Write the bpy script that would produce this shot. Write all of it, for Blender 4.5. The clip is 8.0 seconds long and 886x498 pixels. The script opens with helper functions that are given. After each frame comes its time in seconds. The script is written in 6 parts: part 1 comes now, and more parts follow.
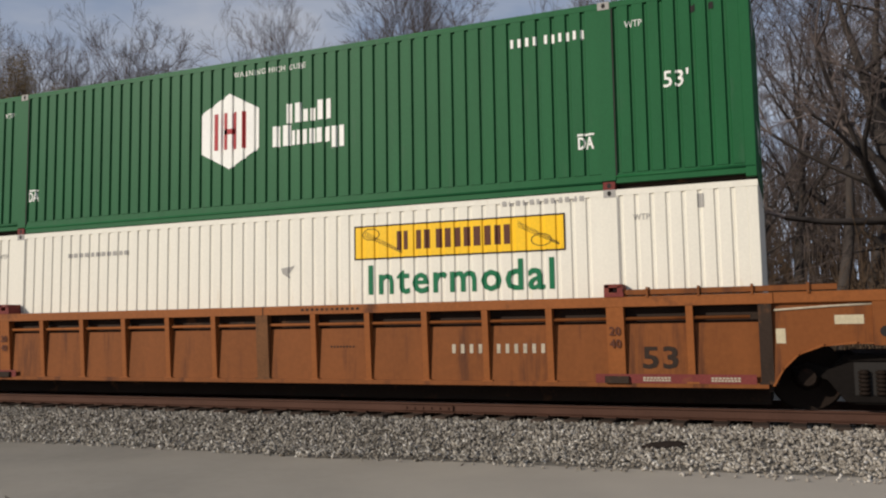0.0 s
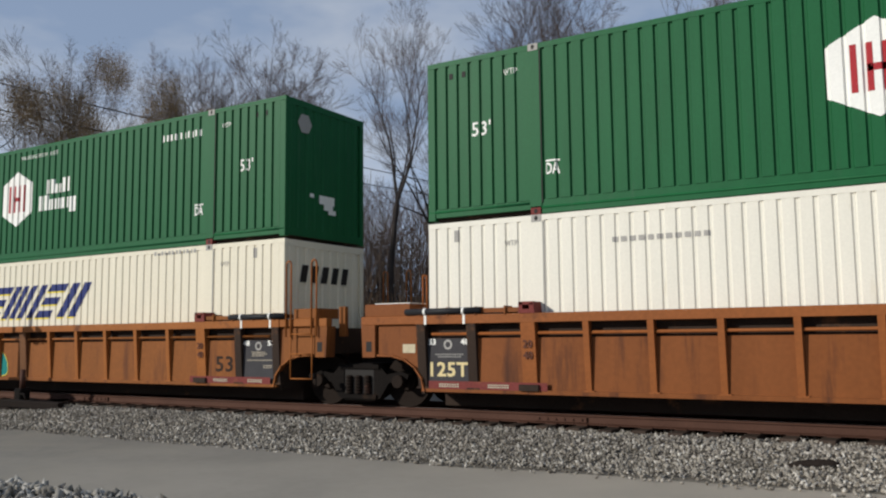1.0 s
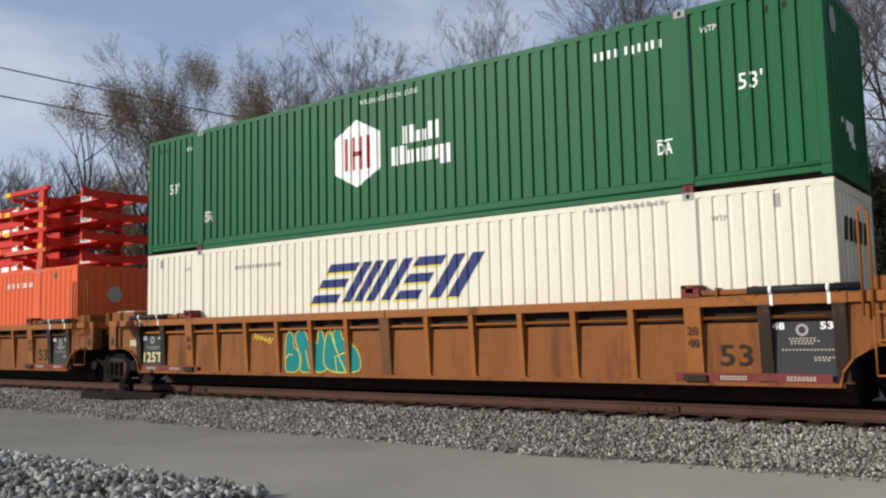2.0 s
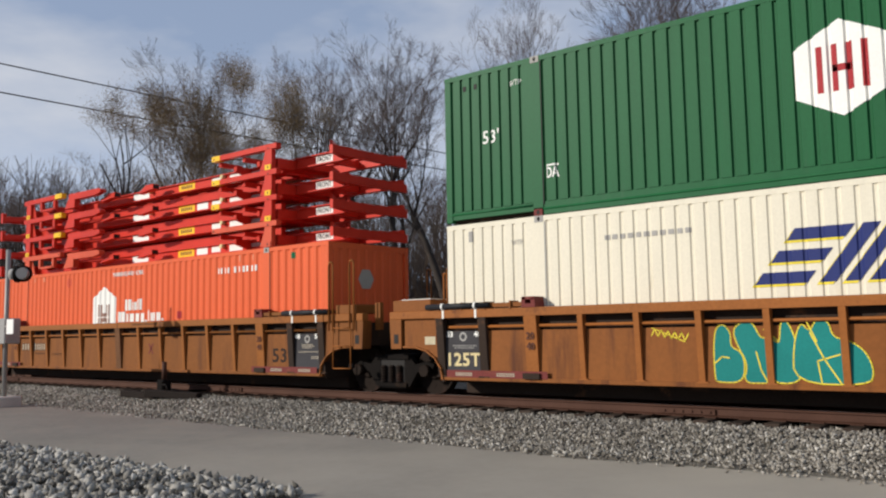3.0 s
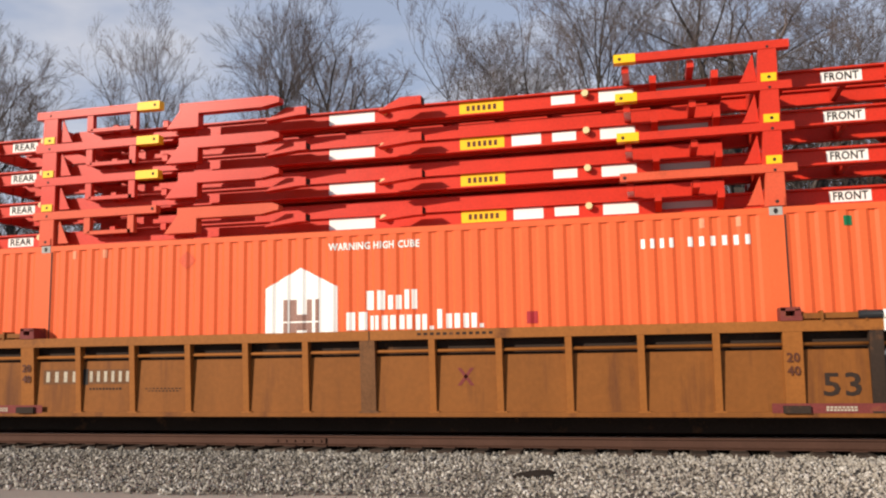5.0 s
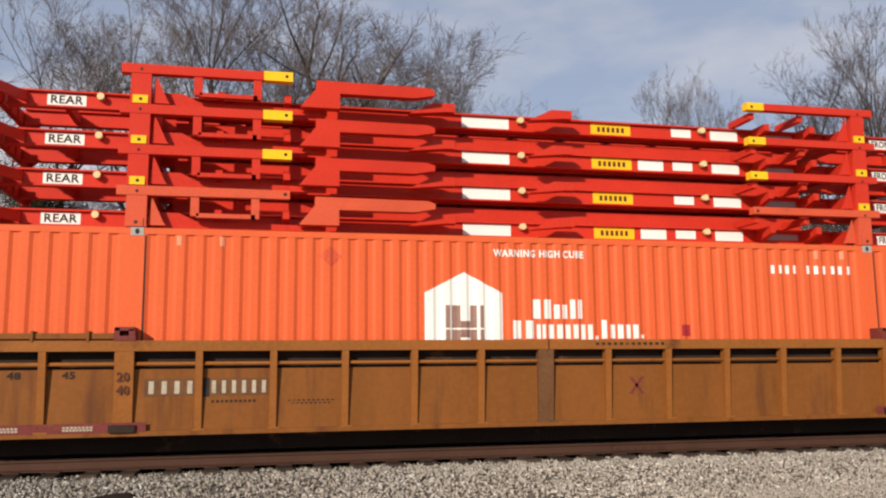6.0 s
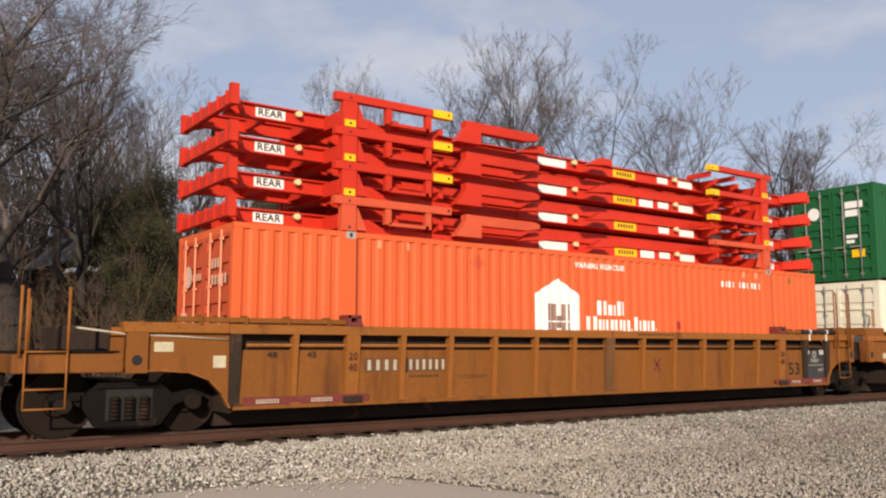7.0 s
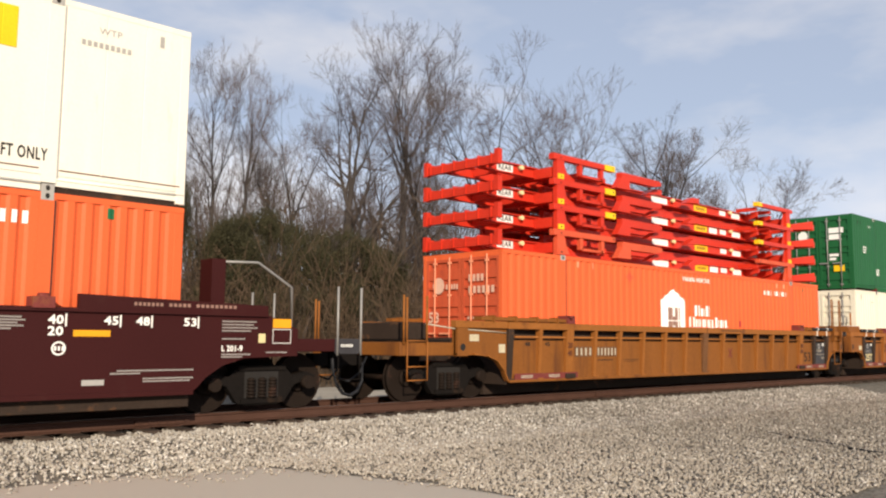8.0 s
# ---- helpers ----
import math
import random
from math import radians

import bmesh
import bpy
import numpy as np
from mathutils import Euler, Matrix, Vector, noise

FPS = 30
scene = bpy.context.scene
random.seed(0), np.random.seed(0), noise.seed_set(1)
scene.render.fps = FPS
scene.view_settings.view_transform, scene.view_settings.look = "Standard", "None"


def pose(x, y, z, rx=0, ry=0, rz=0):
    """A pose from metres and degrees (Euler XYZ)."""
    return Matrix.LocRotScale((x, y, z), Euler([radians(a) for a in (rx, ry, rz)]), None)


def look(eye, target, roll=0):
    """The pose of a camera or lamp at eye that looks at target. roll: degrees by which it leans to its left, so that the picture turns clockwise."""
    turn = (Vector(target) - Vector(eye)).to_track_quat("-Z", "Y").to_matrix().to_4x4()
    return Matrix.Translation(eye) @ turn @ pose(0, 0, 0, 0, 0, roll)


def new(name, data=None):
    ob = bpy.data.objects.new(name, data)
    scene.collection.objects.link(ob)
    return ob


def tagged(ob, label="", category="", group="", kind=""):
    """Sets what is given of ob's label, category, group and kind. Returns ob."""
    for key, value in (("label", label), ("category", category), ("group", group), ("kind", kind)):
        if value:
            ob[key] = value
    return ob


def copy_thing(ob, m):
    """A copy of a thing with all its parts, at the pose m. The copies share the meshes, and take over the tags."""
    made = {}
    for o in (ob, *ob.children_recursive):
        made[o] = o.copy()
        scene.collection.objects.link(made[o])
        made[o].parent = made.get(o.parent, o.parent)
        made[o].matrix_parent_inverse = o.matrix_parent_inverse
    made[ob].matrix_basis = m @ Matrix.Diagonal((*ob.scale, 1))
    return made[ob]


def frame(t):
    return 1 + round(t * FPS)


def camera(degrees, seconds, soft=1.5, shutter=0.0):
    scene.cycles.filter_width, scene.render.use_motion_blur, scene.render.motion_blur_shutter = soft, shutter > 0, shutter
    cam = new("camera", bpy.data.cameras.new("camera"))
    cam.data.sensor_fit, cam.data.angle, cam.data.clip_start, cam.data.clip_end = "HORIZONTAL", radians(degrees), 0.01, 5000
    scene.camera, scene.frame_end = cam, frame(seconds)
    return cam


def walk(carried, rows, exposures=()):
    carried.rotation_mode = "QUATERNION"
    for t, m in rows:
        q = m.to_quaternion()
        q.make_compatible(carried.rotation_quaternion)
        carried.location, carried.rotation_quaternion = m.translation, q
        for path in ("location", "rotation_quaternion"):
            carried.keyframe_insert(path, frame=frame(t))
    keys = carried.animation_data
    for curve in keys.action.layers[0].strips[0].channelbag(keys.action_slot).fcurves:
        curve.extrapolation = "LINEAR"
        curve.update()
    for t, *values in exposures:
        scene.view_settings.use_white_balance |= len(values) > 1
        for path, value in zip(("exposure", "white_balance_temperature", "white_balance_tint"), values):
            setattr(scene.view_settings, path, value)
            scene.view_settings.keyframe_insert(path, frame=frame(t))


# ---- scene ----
# ---------------------------------------------------------------- camera
cam = camera(55.11, 8.0, soft=2.2)
EYE = (0.0, -13.90, 1.242)
TURNS = [(0.0, 22.44, 5.25, 0.90), (0.5, 28.03, 5.84, 0.88), (1.0, 31.27, 6.02, 0.56), (1.5, 34.45, 5.63, 1.01),
         (3.0, 39.33, 5.55, 1.01), (3.5, 37.98, 6.11, 1.23), (4.0, 34.49, 6.22, 1.08), (4.5, 25.95, 6.25, 1.03),
         (6.0, -12.65, 7.89, 0.53), (6.5, -24.58, 7.54, -0.09), (7.0, -35.47, 6.79, 0.01), (7.5, -41.97, 6.42, 0.05),
         (8.0, -43.27, 6.11, -0.46)]
walk(cam, [(t, pose(*EYE, 90 + pitch, roll, yaw)) for t, yaw, pitch, roll in TURNS],
     exposures=[(0.0, -0.54, 6600, 11), (0.5, -0.56, 6400, 10), (1.0, -0.44, 6150, 8), (1.5, -0.24, 6050, 7), (3.0, -0.28, 6300, 10), (3.5, -0.09, 6550, 10), (4.5, 0.06, 6800, 12), (6.0, -0.20, 6850, 13), (7.0, -0.04, 7050, 13), (8.0, 0.14, 7100, 12)])


def train_shift(t):
    """How far the train has rolled along the track at t seconds."""
    return -8.464 + 8.608 * t + 0.0044 * t * t


# ---------------------------------------------------------------- light
SUN_AZ, SUN_EL = 216.0, 21.0
world = bpy.data.worlds.new("world")
scene.world = world
world.use_nodes = True
wn, wl = world.node_tree.nodes, world.node_tree.links
wn.clear()
w_out, w_bg = wn.new("ShaderNodeOutputWorld"), wn.new("ShaderNodeBackground")
sky = wn.new("ShaderNodeTexSky")
sky.sky_type, sky.sun_disc = "NISHITA", False
sky.sun_elevation, sky.sun_rotation = radians(SUN_EL), radians(SUN_AZ)
sky.air_density, sky.dust_density, sky.ozone_density = 0.8, 0.15, 1.2
w_tc, w_map, w_noise, w_ramp = (wn.new("ShaderNodeTexCoord"), wn.new("ShaderNodeMapping"), wn.new("ShaderNodeTexNoise"),
                                wn.new("ShaderNodeValToRGB"))
w_map.inputs["Scale"].default_value = (1.2, 1.2, 3.2)
w_noise.inputs["Scale"].default_value = 1.6
w_noise.inputs["Detail"].default_value = 6
w_noise.inputs["Roughness"].default_value = 0.55
w_ramp.color_ramp.elements[0].position, w_ramp.color_ramp.elements[1].position = 0.45, 0.68
w_mix = wn.new("ShaderNodeMixRGB")
w_mix.inputs["Color2"].default_value = (7.7, 9.2, 12.2, 1)
w_gain = wn.new("ShaderNodeMath")
w_gain.operation = "MULTIPLY"
w_gain.inputs[1].default_value = 0.7
wl.new(w_tc.outputs["Generated"], w_map.inputs["Vector"])
wl.new(w_map.outputs["Vector"], w_noise.inputs["Vector"])
wl.new(w_noise.outputs["Fac"], w_ramp.inputs["Fac"])
w_fade, w_thin = wn.new("ShaderNodeMapRange"), wn.new("ShaderNodeMath")
w_fade.inputs["From Min"].default_value, w_fade.inputs["From Max"].default_value = 0.40, 0.62
w_fade.inputs["To Min"].default_value, w_fade.inputs["To Max"].default_value = 1.0, 0.08
w_thin.operation = "MULTIPLY"
wl.new(w_ramp.outputs["Color"], w_thin.inputs[0])
wl.new(w_fade.outputs["Result"], w_thin.inputs[1])
wl.new(w_thin.outputs[0], w_gain.inputs[0])
w_sep, w_low, w_pow, w_max = (wn.new("ShaderNodeSeparateXYZ"), wn.new("ShaderNodeMapRange"), wn.new("ShaderNodeMath"), wn.new("ShaderNodeMath"))
w_low.inputs["From Min"].default_value, w_low.inputs["From Max"].default_value = 0.46, 0.0
w_pow.operation, w_pow.inputs[1].default_value = "POWER", 0.9
w_max.operation, w_max.use_clamp = "MAXIMUM", True
wl.new(w_tc.outputs["Generated"], w_sep.inputs[0])
wl.new(w_sep.outputs["Z"], w_low.inputs["Value"])
wl.new(w_sep.outputs["Z"], w_fade.inputs["Value"])
wl.new(w_low.outputs["Result"], w_pow.inputs[0])
wl.new(w_pow.outputs[0], w_max.inputs[0])
wl.new(w_max.outputs[0], w_mix.inputs["Fac"])
wl.new(sky.outputs["Color"], w_mix.inputs["Color1"])
w_cloud = wn.new("ShaderNodeMixRGB")
w_cloud.inputs["Color2"].default_value = (11.6, 11.4, 11.4, 1)
wl.new(w_gain.outputs[0], w_cloud.inputs["Fac"])
wl.new(w_mix.outputs["Color"], w_cloud.inputs["Color1"])
wl.new(w_cloud.outputs["Color"], w_bg.inputs["Color"])
w_bg.inputs["Strength"].default_value = 0.08
wl.new(w_bg.outputs["Background"], w_out.inputs["Surface"])

sun = new("sun", bpy.data.lights.new("sun", "SUN"))
sun.data.energy, sun.data.angle, sun.data.color = 5.0, radians(0.6), (1.0, 0.93, 0.82)
ca, se = math.cos(radians(SUN_EL)), math.sin(radians(SUN_EL))
TO_SUN = Vector((math.sin(radians(SUN_AZ)) * ca, math.cos(radians(SUN_AZ)) * ca, se))
sun.matrix_world = look(TO_SUN * 80, (0, 0, 0))


# ---------------------------------------------------------------- materials
def surface(name, color, rough=0.6, metal=0.0, vary=0.18, scale=1.3, fine=28.0, dirt=None, dirt_at=0.58, streak=False,
            bump=0.15, bump_scale=60.0, spec=0.14, by_piece=0.0):
    """Paint, stone or wood: a base colour, broad and fine variation, stains of another colour, fine relief."""
    m = bpy.data.materials.new(name)
    m.use_nodes = True
    n, l = m.node_tree.nodes, m.node_tree.links
    b = n["Principled BSDF"]
    b.inputs["Roughness"].default_value, b.inputs["Metallic"].default_value = rough, metal
    b.inputs["Specular IOR Level"].default_value = spec
    tc, mp = n.new("ShaderNodeTexCoord"), n.new("ShaderNodeMapping")
    mp.inputs["Scale"].default_value = (3.0, 3.0, 0.35) if streak else (1, 1, 1)
    l.new(tc.outputs["Object"], mp.inputs["Vector"])
    big, small = n.new("ShaderNodeTexNoise"), n.new("ShaderNodeTexNoise")
    big.inputs["Scale"].default_value, big.inputs["Detail"].default_value = scale, 5
    small.inputs["Scale"].default_value, small.inputs["Detail"].default_value = fine, 4
    l.new(mp.outputs["Vector"], big.inputs["Vector"])
    l.new(tc.outputs["Object"], small.inputs["Vector"])
    add = n.new("ShaderNodeMath")
    add.operation = "ADD"
    l.new(big.outputs["Fac"], add.inputs[0])
    l.new(small.outputs["Fac"], add.inputs[1])
    rng = n.new("ShaderNodeMapRange")
    rng.inputs["From Min"].default_value, rng.inputs["From Max"].default_value = 0.6, 1.4
    rng.inputs["To Min"].default_value, rng.inputs["To Max"].default_value = 1 - vary, 1 + vary
    l.new(add.outputs[0], rng.inputs["Value"])
    value = rng.outputs["Result"]
    if by_piece:
        info, pr, mul = n.new("ShaderNodeObjectInfo"), n.new("ShaderNodeMapRange"), n.new("ShaderNodeMath")
        pr.inputs["To Min"].default_value, pr.inputs["To Max"].default_value = 1 - by_piece, 1 + by_piece
        mul.operation = "MULTIPLY"
        l.new(info.outputs["Random"], pr.inputs["Value"])
        l.new(pr.outputs["Result"], mul.inputs[0])
        l.new(value, mul.inputs[1])
        value = mul.outputs[0]
    hsv = n.new("ShaderNodeHueSaturation")
    hsv.inputs["Color"].default_value = (*color, 1)
    l.new(value, hsv.inputs["Value"])
    col = hsv.outputs["Color"]
    if dirt:
        st, rp, mx = n.new("ShaderNodeTexNoise"), n.new("ShaderNodeValToRGB"), n.new("ShaderNodeMixRGB")
        st.inputs["Scale"].default_value, st.inputs["Detail"].default_value = scale * 1.9, 8
        st.inputs["Roughness"].default_value = 0.65
        rp.color_ramp.elements[0].position, rp.color_ramp.elements[1].position = dirt_at, dirt_at + 0.16
        mx.inputs["Color2"].default_value = (*dirt, 1)
        l.new(mp.outputs["Vector"], st.inputs["Vector"])
        l.new(st.outputs["Fac"], rp.inputs["Fac"])
        l.new(rp.outputs["Color"], mx.inputs["Fac"])
        l.new(col, mx.inputs["Color1"])
        col = mx.outputs["Color"]
    l.new(col, b.inputs["Base Color"])
    if bump:
        bn, bp = n.new("ShaderNodeTexNoise"), n.new("ShaderNodeBump")
        bn.inputs["Scale"].default_value, bn.inputs["Detail"].default_value = bump_scale, 5
        bp.inputs["Strength"].default_value, bp.inputs["Distance"].default_value = bump, 0.02
        l.new(tc.outputs["Object"], bn.inputs["Vector"])
        l.new(bn.outputs["Fac"], bp.inputs["Height"])
        l.new(bp.outputs["Normal"], b.inputs["Normal"])
    return m


M_GREEN = surface("green_paint", (0.013, 0.100, 0.034), 0.5, vary=0.14, dirt=(0.03, 0.1, 0.045), dirt_at=0.6, streak=True, bump=0.05)
M_WHITE = surface("white_paint", (0.74, 0.70, 0.60), 0.45, vary=0.07, dirt=(0.62, 0.55, 0.42), dirt_at=0.62, streak=True, bump=0.05)
M_CREAM = surface("cream_paint", (0.72, 0.66, 0.52), 0.45, vary=0.08, dirt=(0.55, 0.47, 0.33), dirt_at=0.62, streak=True, bump=0.05)
M_ORANGE = surface("orange_paint", (0.69, 0.118, 0.038), 0.5, vary=0.10, dirt=(0.62, 0.12, 0.045), dirt_at=0.6, streak=True, bump=0.06)
M_DOOR = surface("dull_red_orange_door_paint", (0.50, 0.085, 0.036), 0.55, vary=0.16, scale=1.6, dirt=(0.36, 0.06, 0.03), dirt_at=0.58, streak=True, bump=0.06)
M_ORANGE_PALE = surface("sunbleached_orange_paint", (0.74, 0.27, 0.15), 0.55, vary=0.14, scale=3.0, bump=0.04)
M_RED = surface("red_chassis_paint", (0.56, 0.036, 0.018), 0.35, vary=0.16, dirt=(0.42, 0.03, 0.02), dirt_at=0.62, bump=0.05)
M_RED_OLD = surface("faded_red_paint", (0.60, 0.09, 0.04), 0.5, vary=0.16, dirt=(0.42, 0.07, 0.03), dirt_at=0.6, bump=0.05)
CAR_PAINTS = []
for nm, c, d in (("rusty_brown", (0.190, 0.062, 0.017), (0.075, 0.027, 0.013)), ("rusty_ochre", (0.220, 0.076, 0.018), (0.10, 0.034, 0.014)),
                 ("ochre", (0.205, 0.072, 0.016), (0.12, 0.042, 0.014))):
    # each pair: the plate colour, then the same colour times 1.3 for raised parts
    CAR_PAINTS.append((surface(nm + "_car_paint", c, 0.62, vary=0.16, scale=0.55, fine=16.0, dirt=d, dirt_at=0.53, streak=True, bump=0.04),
                       surface(nm + "_car_paint_lighter", tuple(min(1, k * 1.3) for k in c), 0.6, vary=0.18, scale=0.9, fine=20.0, dirt=d, dirt_at=0.6, bump=0.05)))
M_OCHRE, M_OCHRE_PALE = CAR_PAINTS[0]
# grimy dark parts and stencils, and shade painted under sills and in gaps
M_SOOT_SHADE = surface("soot_and_shade_paint", (0.034, 0.022, 0.016), 0.8, vary=0.3, dirt=(0.16, 0.07, 0.03), dirt_at=0.58)
M_POST = surface("scorched_post_paint", (0.14, 0.062, 0.026), 0.7, vary=0.3, dirt=(0.05, 0.03, 0.02), dirt_at=0.58)
M_BLACKP = surface("black_panel_paint", (0.045, 0.042, 0.045), 0.6, vary=0.25, dirt=(0.10, 0.06, 0.04), dirt_at=0.6)
M_MAROON = surface("maroon_car_paint", (0.038, 0.0070, 0.0065), 0.6, vary=0.16, scale=0.7, dirt=(0.046, 0.013, 0.011), dirt_at=0.58, bump=0.08)
M_MAROON_PATCH = surface("dull_maroon_patch", (0.16, 0.035, 0.03), 0.65, vary=0.3, dirt=(0.22, 0.08, 0.03))
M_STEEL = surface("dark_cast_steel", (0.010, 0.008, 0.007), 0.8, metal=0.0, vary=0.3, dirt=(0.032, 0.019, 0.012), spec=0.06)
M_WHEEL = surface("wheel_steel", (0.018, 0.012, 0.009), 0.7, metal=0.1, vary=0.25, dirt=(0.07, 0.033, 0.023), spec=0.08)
M_RAIL = surface("rusty_rail_steel", (0.080, 0.039, 0.027), 0.7, metal=0.2, vary=0.25, dirt=(0.075, 0.036, 0.025), fine=40)
M_RAILTOP = surface("polished_rail_head", (0.35, 0.32, 0.30), 0.3, metal=0.8, vary=0.15)
M_TIE = surface("creosoted_tie_wood", (0.06, 0.042, 0.032), 0.9, vary=0.35, by_piece=0.3)
M_BLACKRUBBER = surface("black_pipe", (0.02, 0.02, 0.022), 0.5, vary=0.2)
M_CHROME = surface("galvanized_steel", (0.30, 0.285, 0.265), 0.5, metal=0.25, vary=0.2)
M_YELLOW = surface("yellow_paint", (0.85, 0.50, 0.02), 0.4, vary=0.1, bump=0.03)
M_AMBER = surface("amber_reflective_marking", (0.78, 0.33, 0.02), 0.45, vary=0.1, bump=0.0)
M_DECALW = surface("white_marking", (0.82, 0.80, 0.74), 0.5, vary=0.08, bump=0.0)
M_ORANGE_WORN = surface("worn_white_marking", (0.66, 0.40, 0.29), 0.6, vary=0.2, scale=5.0, bump=0.0)
M_DECALY = surface("pale_yellow_marking", (0.66, 0.54, 0.28), 0.5, vary=0.12, bump=0.0)
M_PLACARD = surface("dull_placard", (0.50, 0.43, 0.29), 0.6, vary=0.2, scale=6.0, bump=0.0)
M_DECALF = surface("faded_white_marking", (0.42, 0.36, 0.27), 0.6, vary=0.25, scale=4.0, bump=0.0)
M_DECALG = surface("grey_marking", (0.36, 0.34, 0.31), 0.6, vary=0.1, bump=0.0)
M_DECALR = surface("dark_red_marking", (0.36, 0.03, 0.035), 0.5, vary=0.1, bump=0.0)
M_DECALBR = surface("brown_marking", (0.10, 0.035, 0.02), 0.5, vary=0.1, bump=0.0)
M_INLAY = surface("faded_brown_marking", (0.28, 0.16, 0.125), 0.55, vary=0.2, scale=5.0, bump=0.0)
M_DECALGR = surface("green_marking", (0.01, 0.14, 0.06), 0.5, vary=0.08, bump=0.0)
M_DECALB = surface("navy_marking", (0.025, 0.035, 0.14), 0.5, vary=0.1, bump=0.0)
# black print and seams, and flat fills for the dark inside holes
M_DECALK_SHADE = surface("black_marking_and_shade", (0.025, 0.022, 0.02), 0.6, vary=0.15, bump=0.0)
M_TEAL = surface("teal_spray_paint", (0.012, 0.19, 0.17), 0.55, vary=0.15, bump=0.0)
M_SPRAYY = surface("yellow_spray_paint", (0.75, 0.60, 0.05), 0.55, vary=0.15, bump=0.0)
M_ASPHALT = surface("worn_asphalt", (0.215, 0.194, 0.164), 0.95, vary=0.16, scale=0.35, fine=9.0, dirt=(0.25, 0.222, 0.182), dirt_at=0.5, bump=0.25, bump_scale=90, spec=0.2)
M_BARK = surface("grey_bark", (0.048, 0.039, 0.034), 0.9, vary=0.3, scale=2.0, fine=30, bump=0.4, bump_scale=25, spec=0.2, by_piece=0.25)
M_TWIG = surface("brown_twig_bark", (0.118, 0.092, 0.082), 0.9, vary=0.25, scale=0.6, bump=0, spec=0.2, by_piece=0.25)
M_BRUSH = surface("dry_brush", (0.105, 0.068, 0.042), 0.9, vary=0.4, scale=0.25, bump=0, spec=0.2)
M_FAR = surface("far_bark", (0.090, 0.070, 0.060), 0.95, vary=0.3, scale=0.08, bump=0, spec=0.1)
M_LEAFB = surface("olive_brown_leaves", (0.22, 0.155, 0.085), 0.8, vary=0.35, scale=0.5, bump=0, spec=0.2, by_piece=0.2)
M_EVERG = surface("dark_evergreen_leaves", (0.042, 0.038, 0.018), 0.8, vary=0.35, scale=0.6, bump=0, spec=0.2, by_piece=0.25)
M_WOODDARK = surface("weathered_dark_wood", (0.022, 0.016, 0.013), 0.9, vary=0.3)
M_SIDING = surface("pale_blue_siding", (0.34, 0.42, 0.50), 0.7, vary=0.08)
M_TRIMW = surface("white_trim_paint", (0.78, 0.77, 0.74), 0.6, vary=0.05)
M_ROOF = surface("grey_shingle_roof", (0.10, 0.10, 0.10), 0.9, vary=0.2)
M_GLASS = surface("dark_window_glass", (0.03, 0.035, 0.04), 0.08, vary=0.05, bump=0, spec=0.6)
M_WIRE = surface("black_wire", (0.012, 0.012, 0.013), 0.6, vary=0.1, bump=0)


def stone_material(name, ramp, rough=0.95):
    """Broken stone: every piece of the joined mesh has a tone of its own."""
    m = bpy.data.materials.new(name)
    m.use_nodes = True
    n, l = m.node_tree.nodes, m.node_tree.links
    b = n["Principled BSDF"]
    b.inputs["Roughness"].default_value, b.inputs["Specular IOR Level"].default_value = rough, 0.25
    geo, rp, tc, nz, mx = (n.new("ShaderNodeNewGeometry"), n.new("ShaderNodeValToRGB"), n.new("ShaderNodeTexCoord"),
                           n.new("ShaderNodeTexNoise"), n.new("ShaderNodeMixRGB"))
    while len(rp.color_ramp.elements) < len(ramp):
        rp.color_ramp.elements.new(0.5)
    for e, (pos, c) in zip(rp.color_ramp.elements, ramp):
        e.position, e.color = pos, (*c, 1)
    nz.inputs["Scale"].default_value, nz.inputs["Detail"].default_value = 0.9, 6
    mx.blend_type, mx.inputs["Fac"].default_value = "OVERLAY", 0.5
    l.new(tc.outputs["Object"], nz.inputs["Vector"])
    l.new(geo.outputs["Random Per Island"], rp.inputs["Fac"])
    l.new(rp.outputs["Color"], mx.inputs["Color1"])
    l.new(nz.outputs["Fac"], mx.inputs["Color2"])
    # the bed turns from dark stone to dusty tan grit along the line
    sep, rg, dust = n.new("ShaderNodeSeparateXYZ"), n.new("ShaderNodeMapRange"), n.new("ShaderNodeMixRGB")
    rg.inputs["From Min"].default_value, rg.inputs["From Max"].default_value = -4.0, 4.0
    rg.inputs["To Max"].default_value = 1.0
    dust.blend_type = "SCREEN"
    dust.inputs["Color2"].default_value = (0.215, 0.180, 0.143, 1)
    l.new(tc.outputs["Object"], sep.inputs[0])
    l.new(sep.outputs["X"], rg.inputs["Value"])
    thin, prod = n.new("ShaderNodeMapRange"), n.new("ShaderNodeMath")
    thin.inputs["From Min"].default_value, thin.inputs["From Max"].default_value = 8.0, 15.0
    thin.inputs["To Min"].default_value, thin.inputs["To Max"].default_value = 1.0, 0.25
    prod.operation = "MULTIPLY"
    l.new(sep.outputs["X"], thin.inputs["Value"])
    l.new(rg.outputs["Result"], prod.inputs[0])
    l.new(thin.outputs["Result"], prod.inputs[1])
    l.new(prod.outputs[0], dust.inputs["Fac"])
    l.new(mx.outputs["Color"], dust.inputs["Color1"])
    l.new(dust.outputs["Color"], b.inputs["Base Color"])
    return m


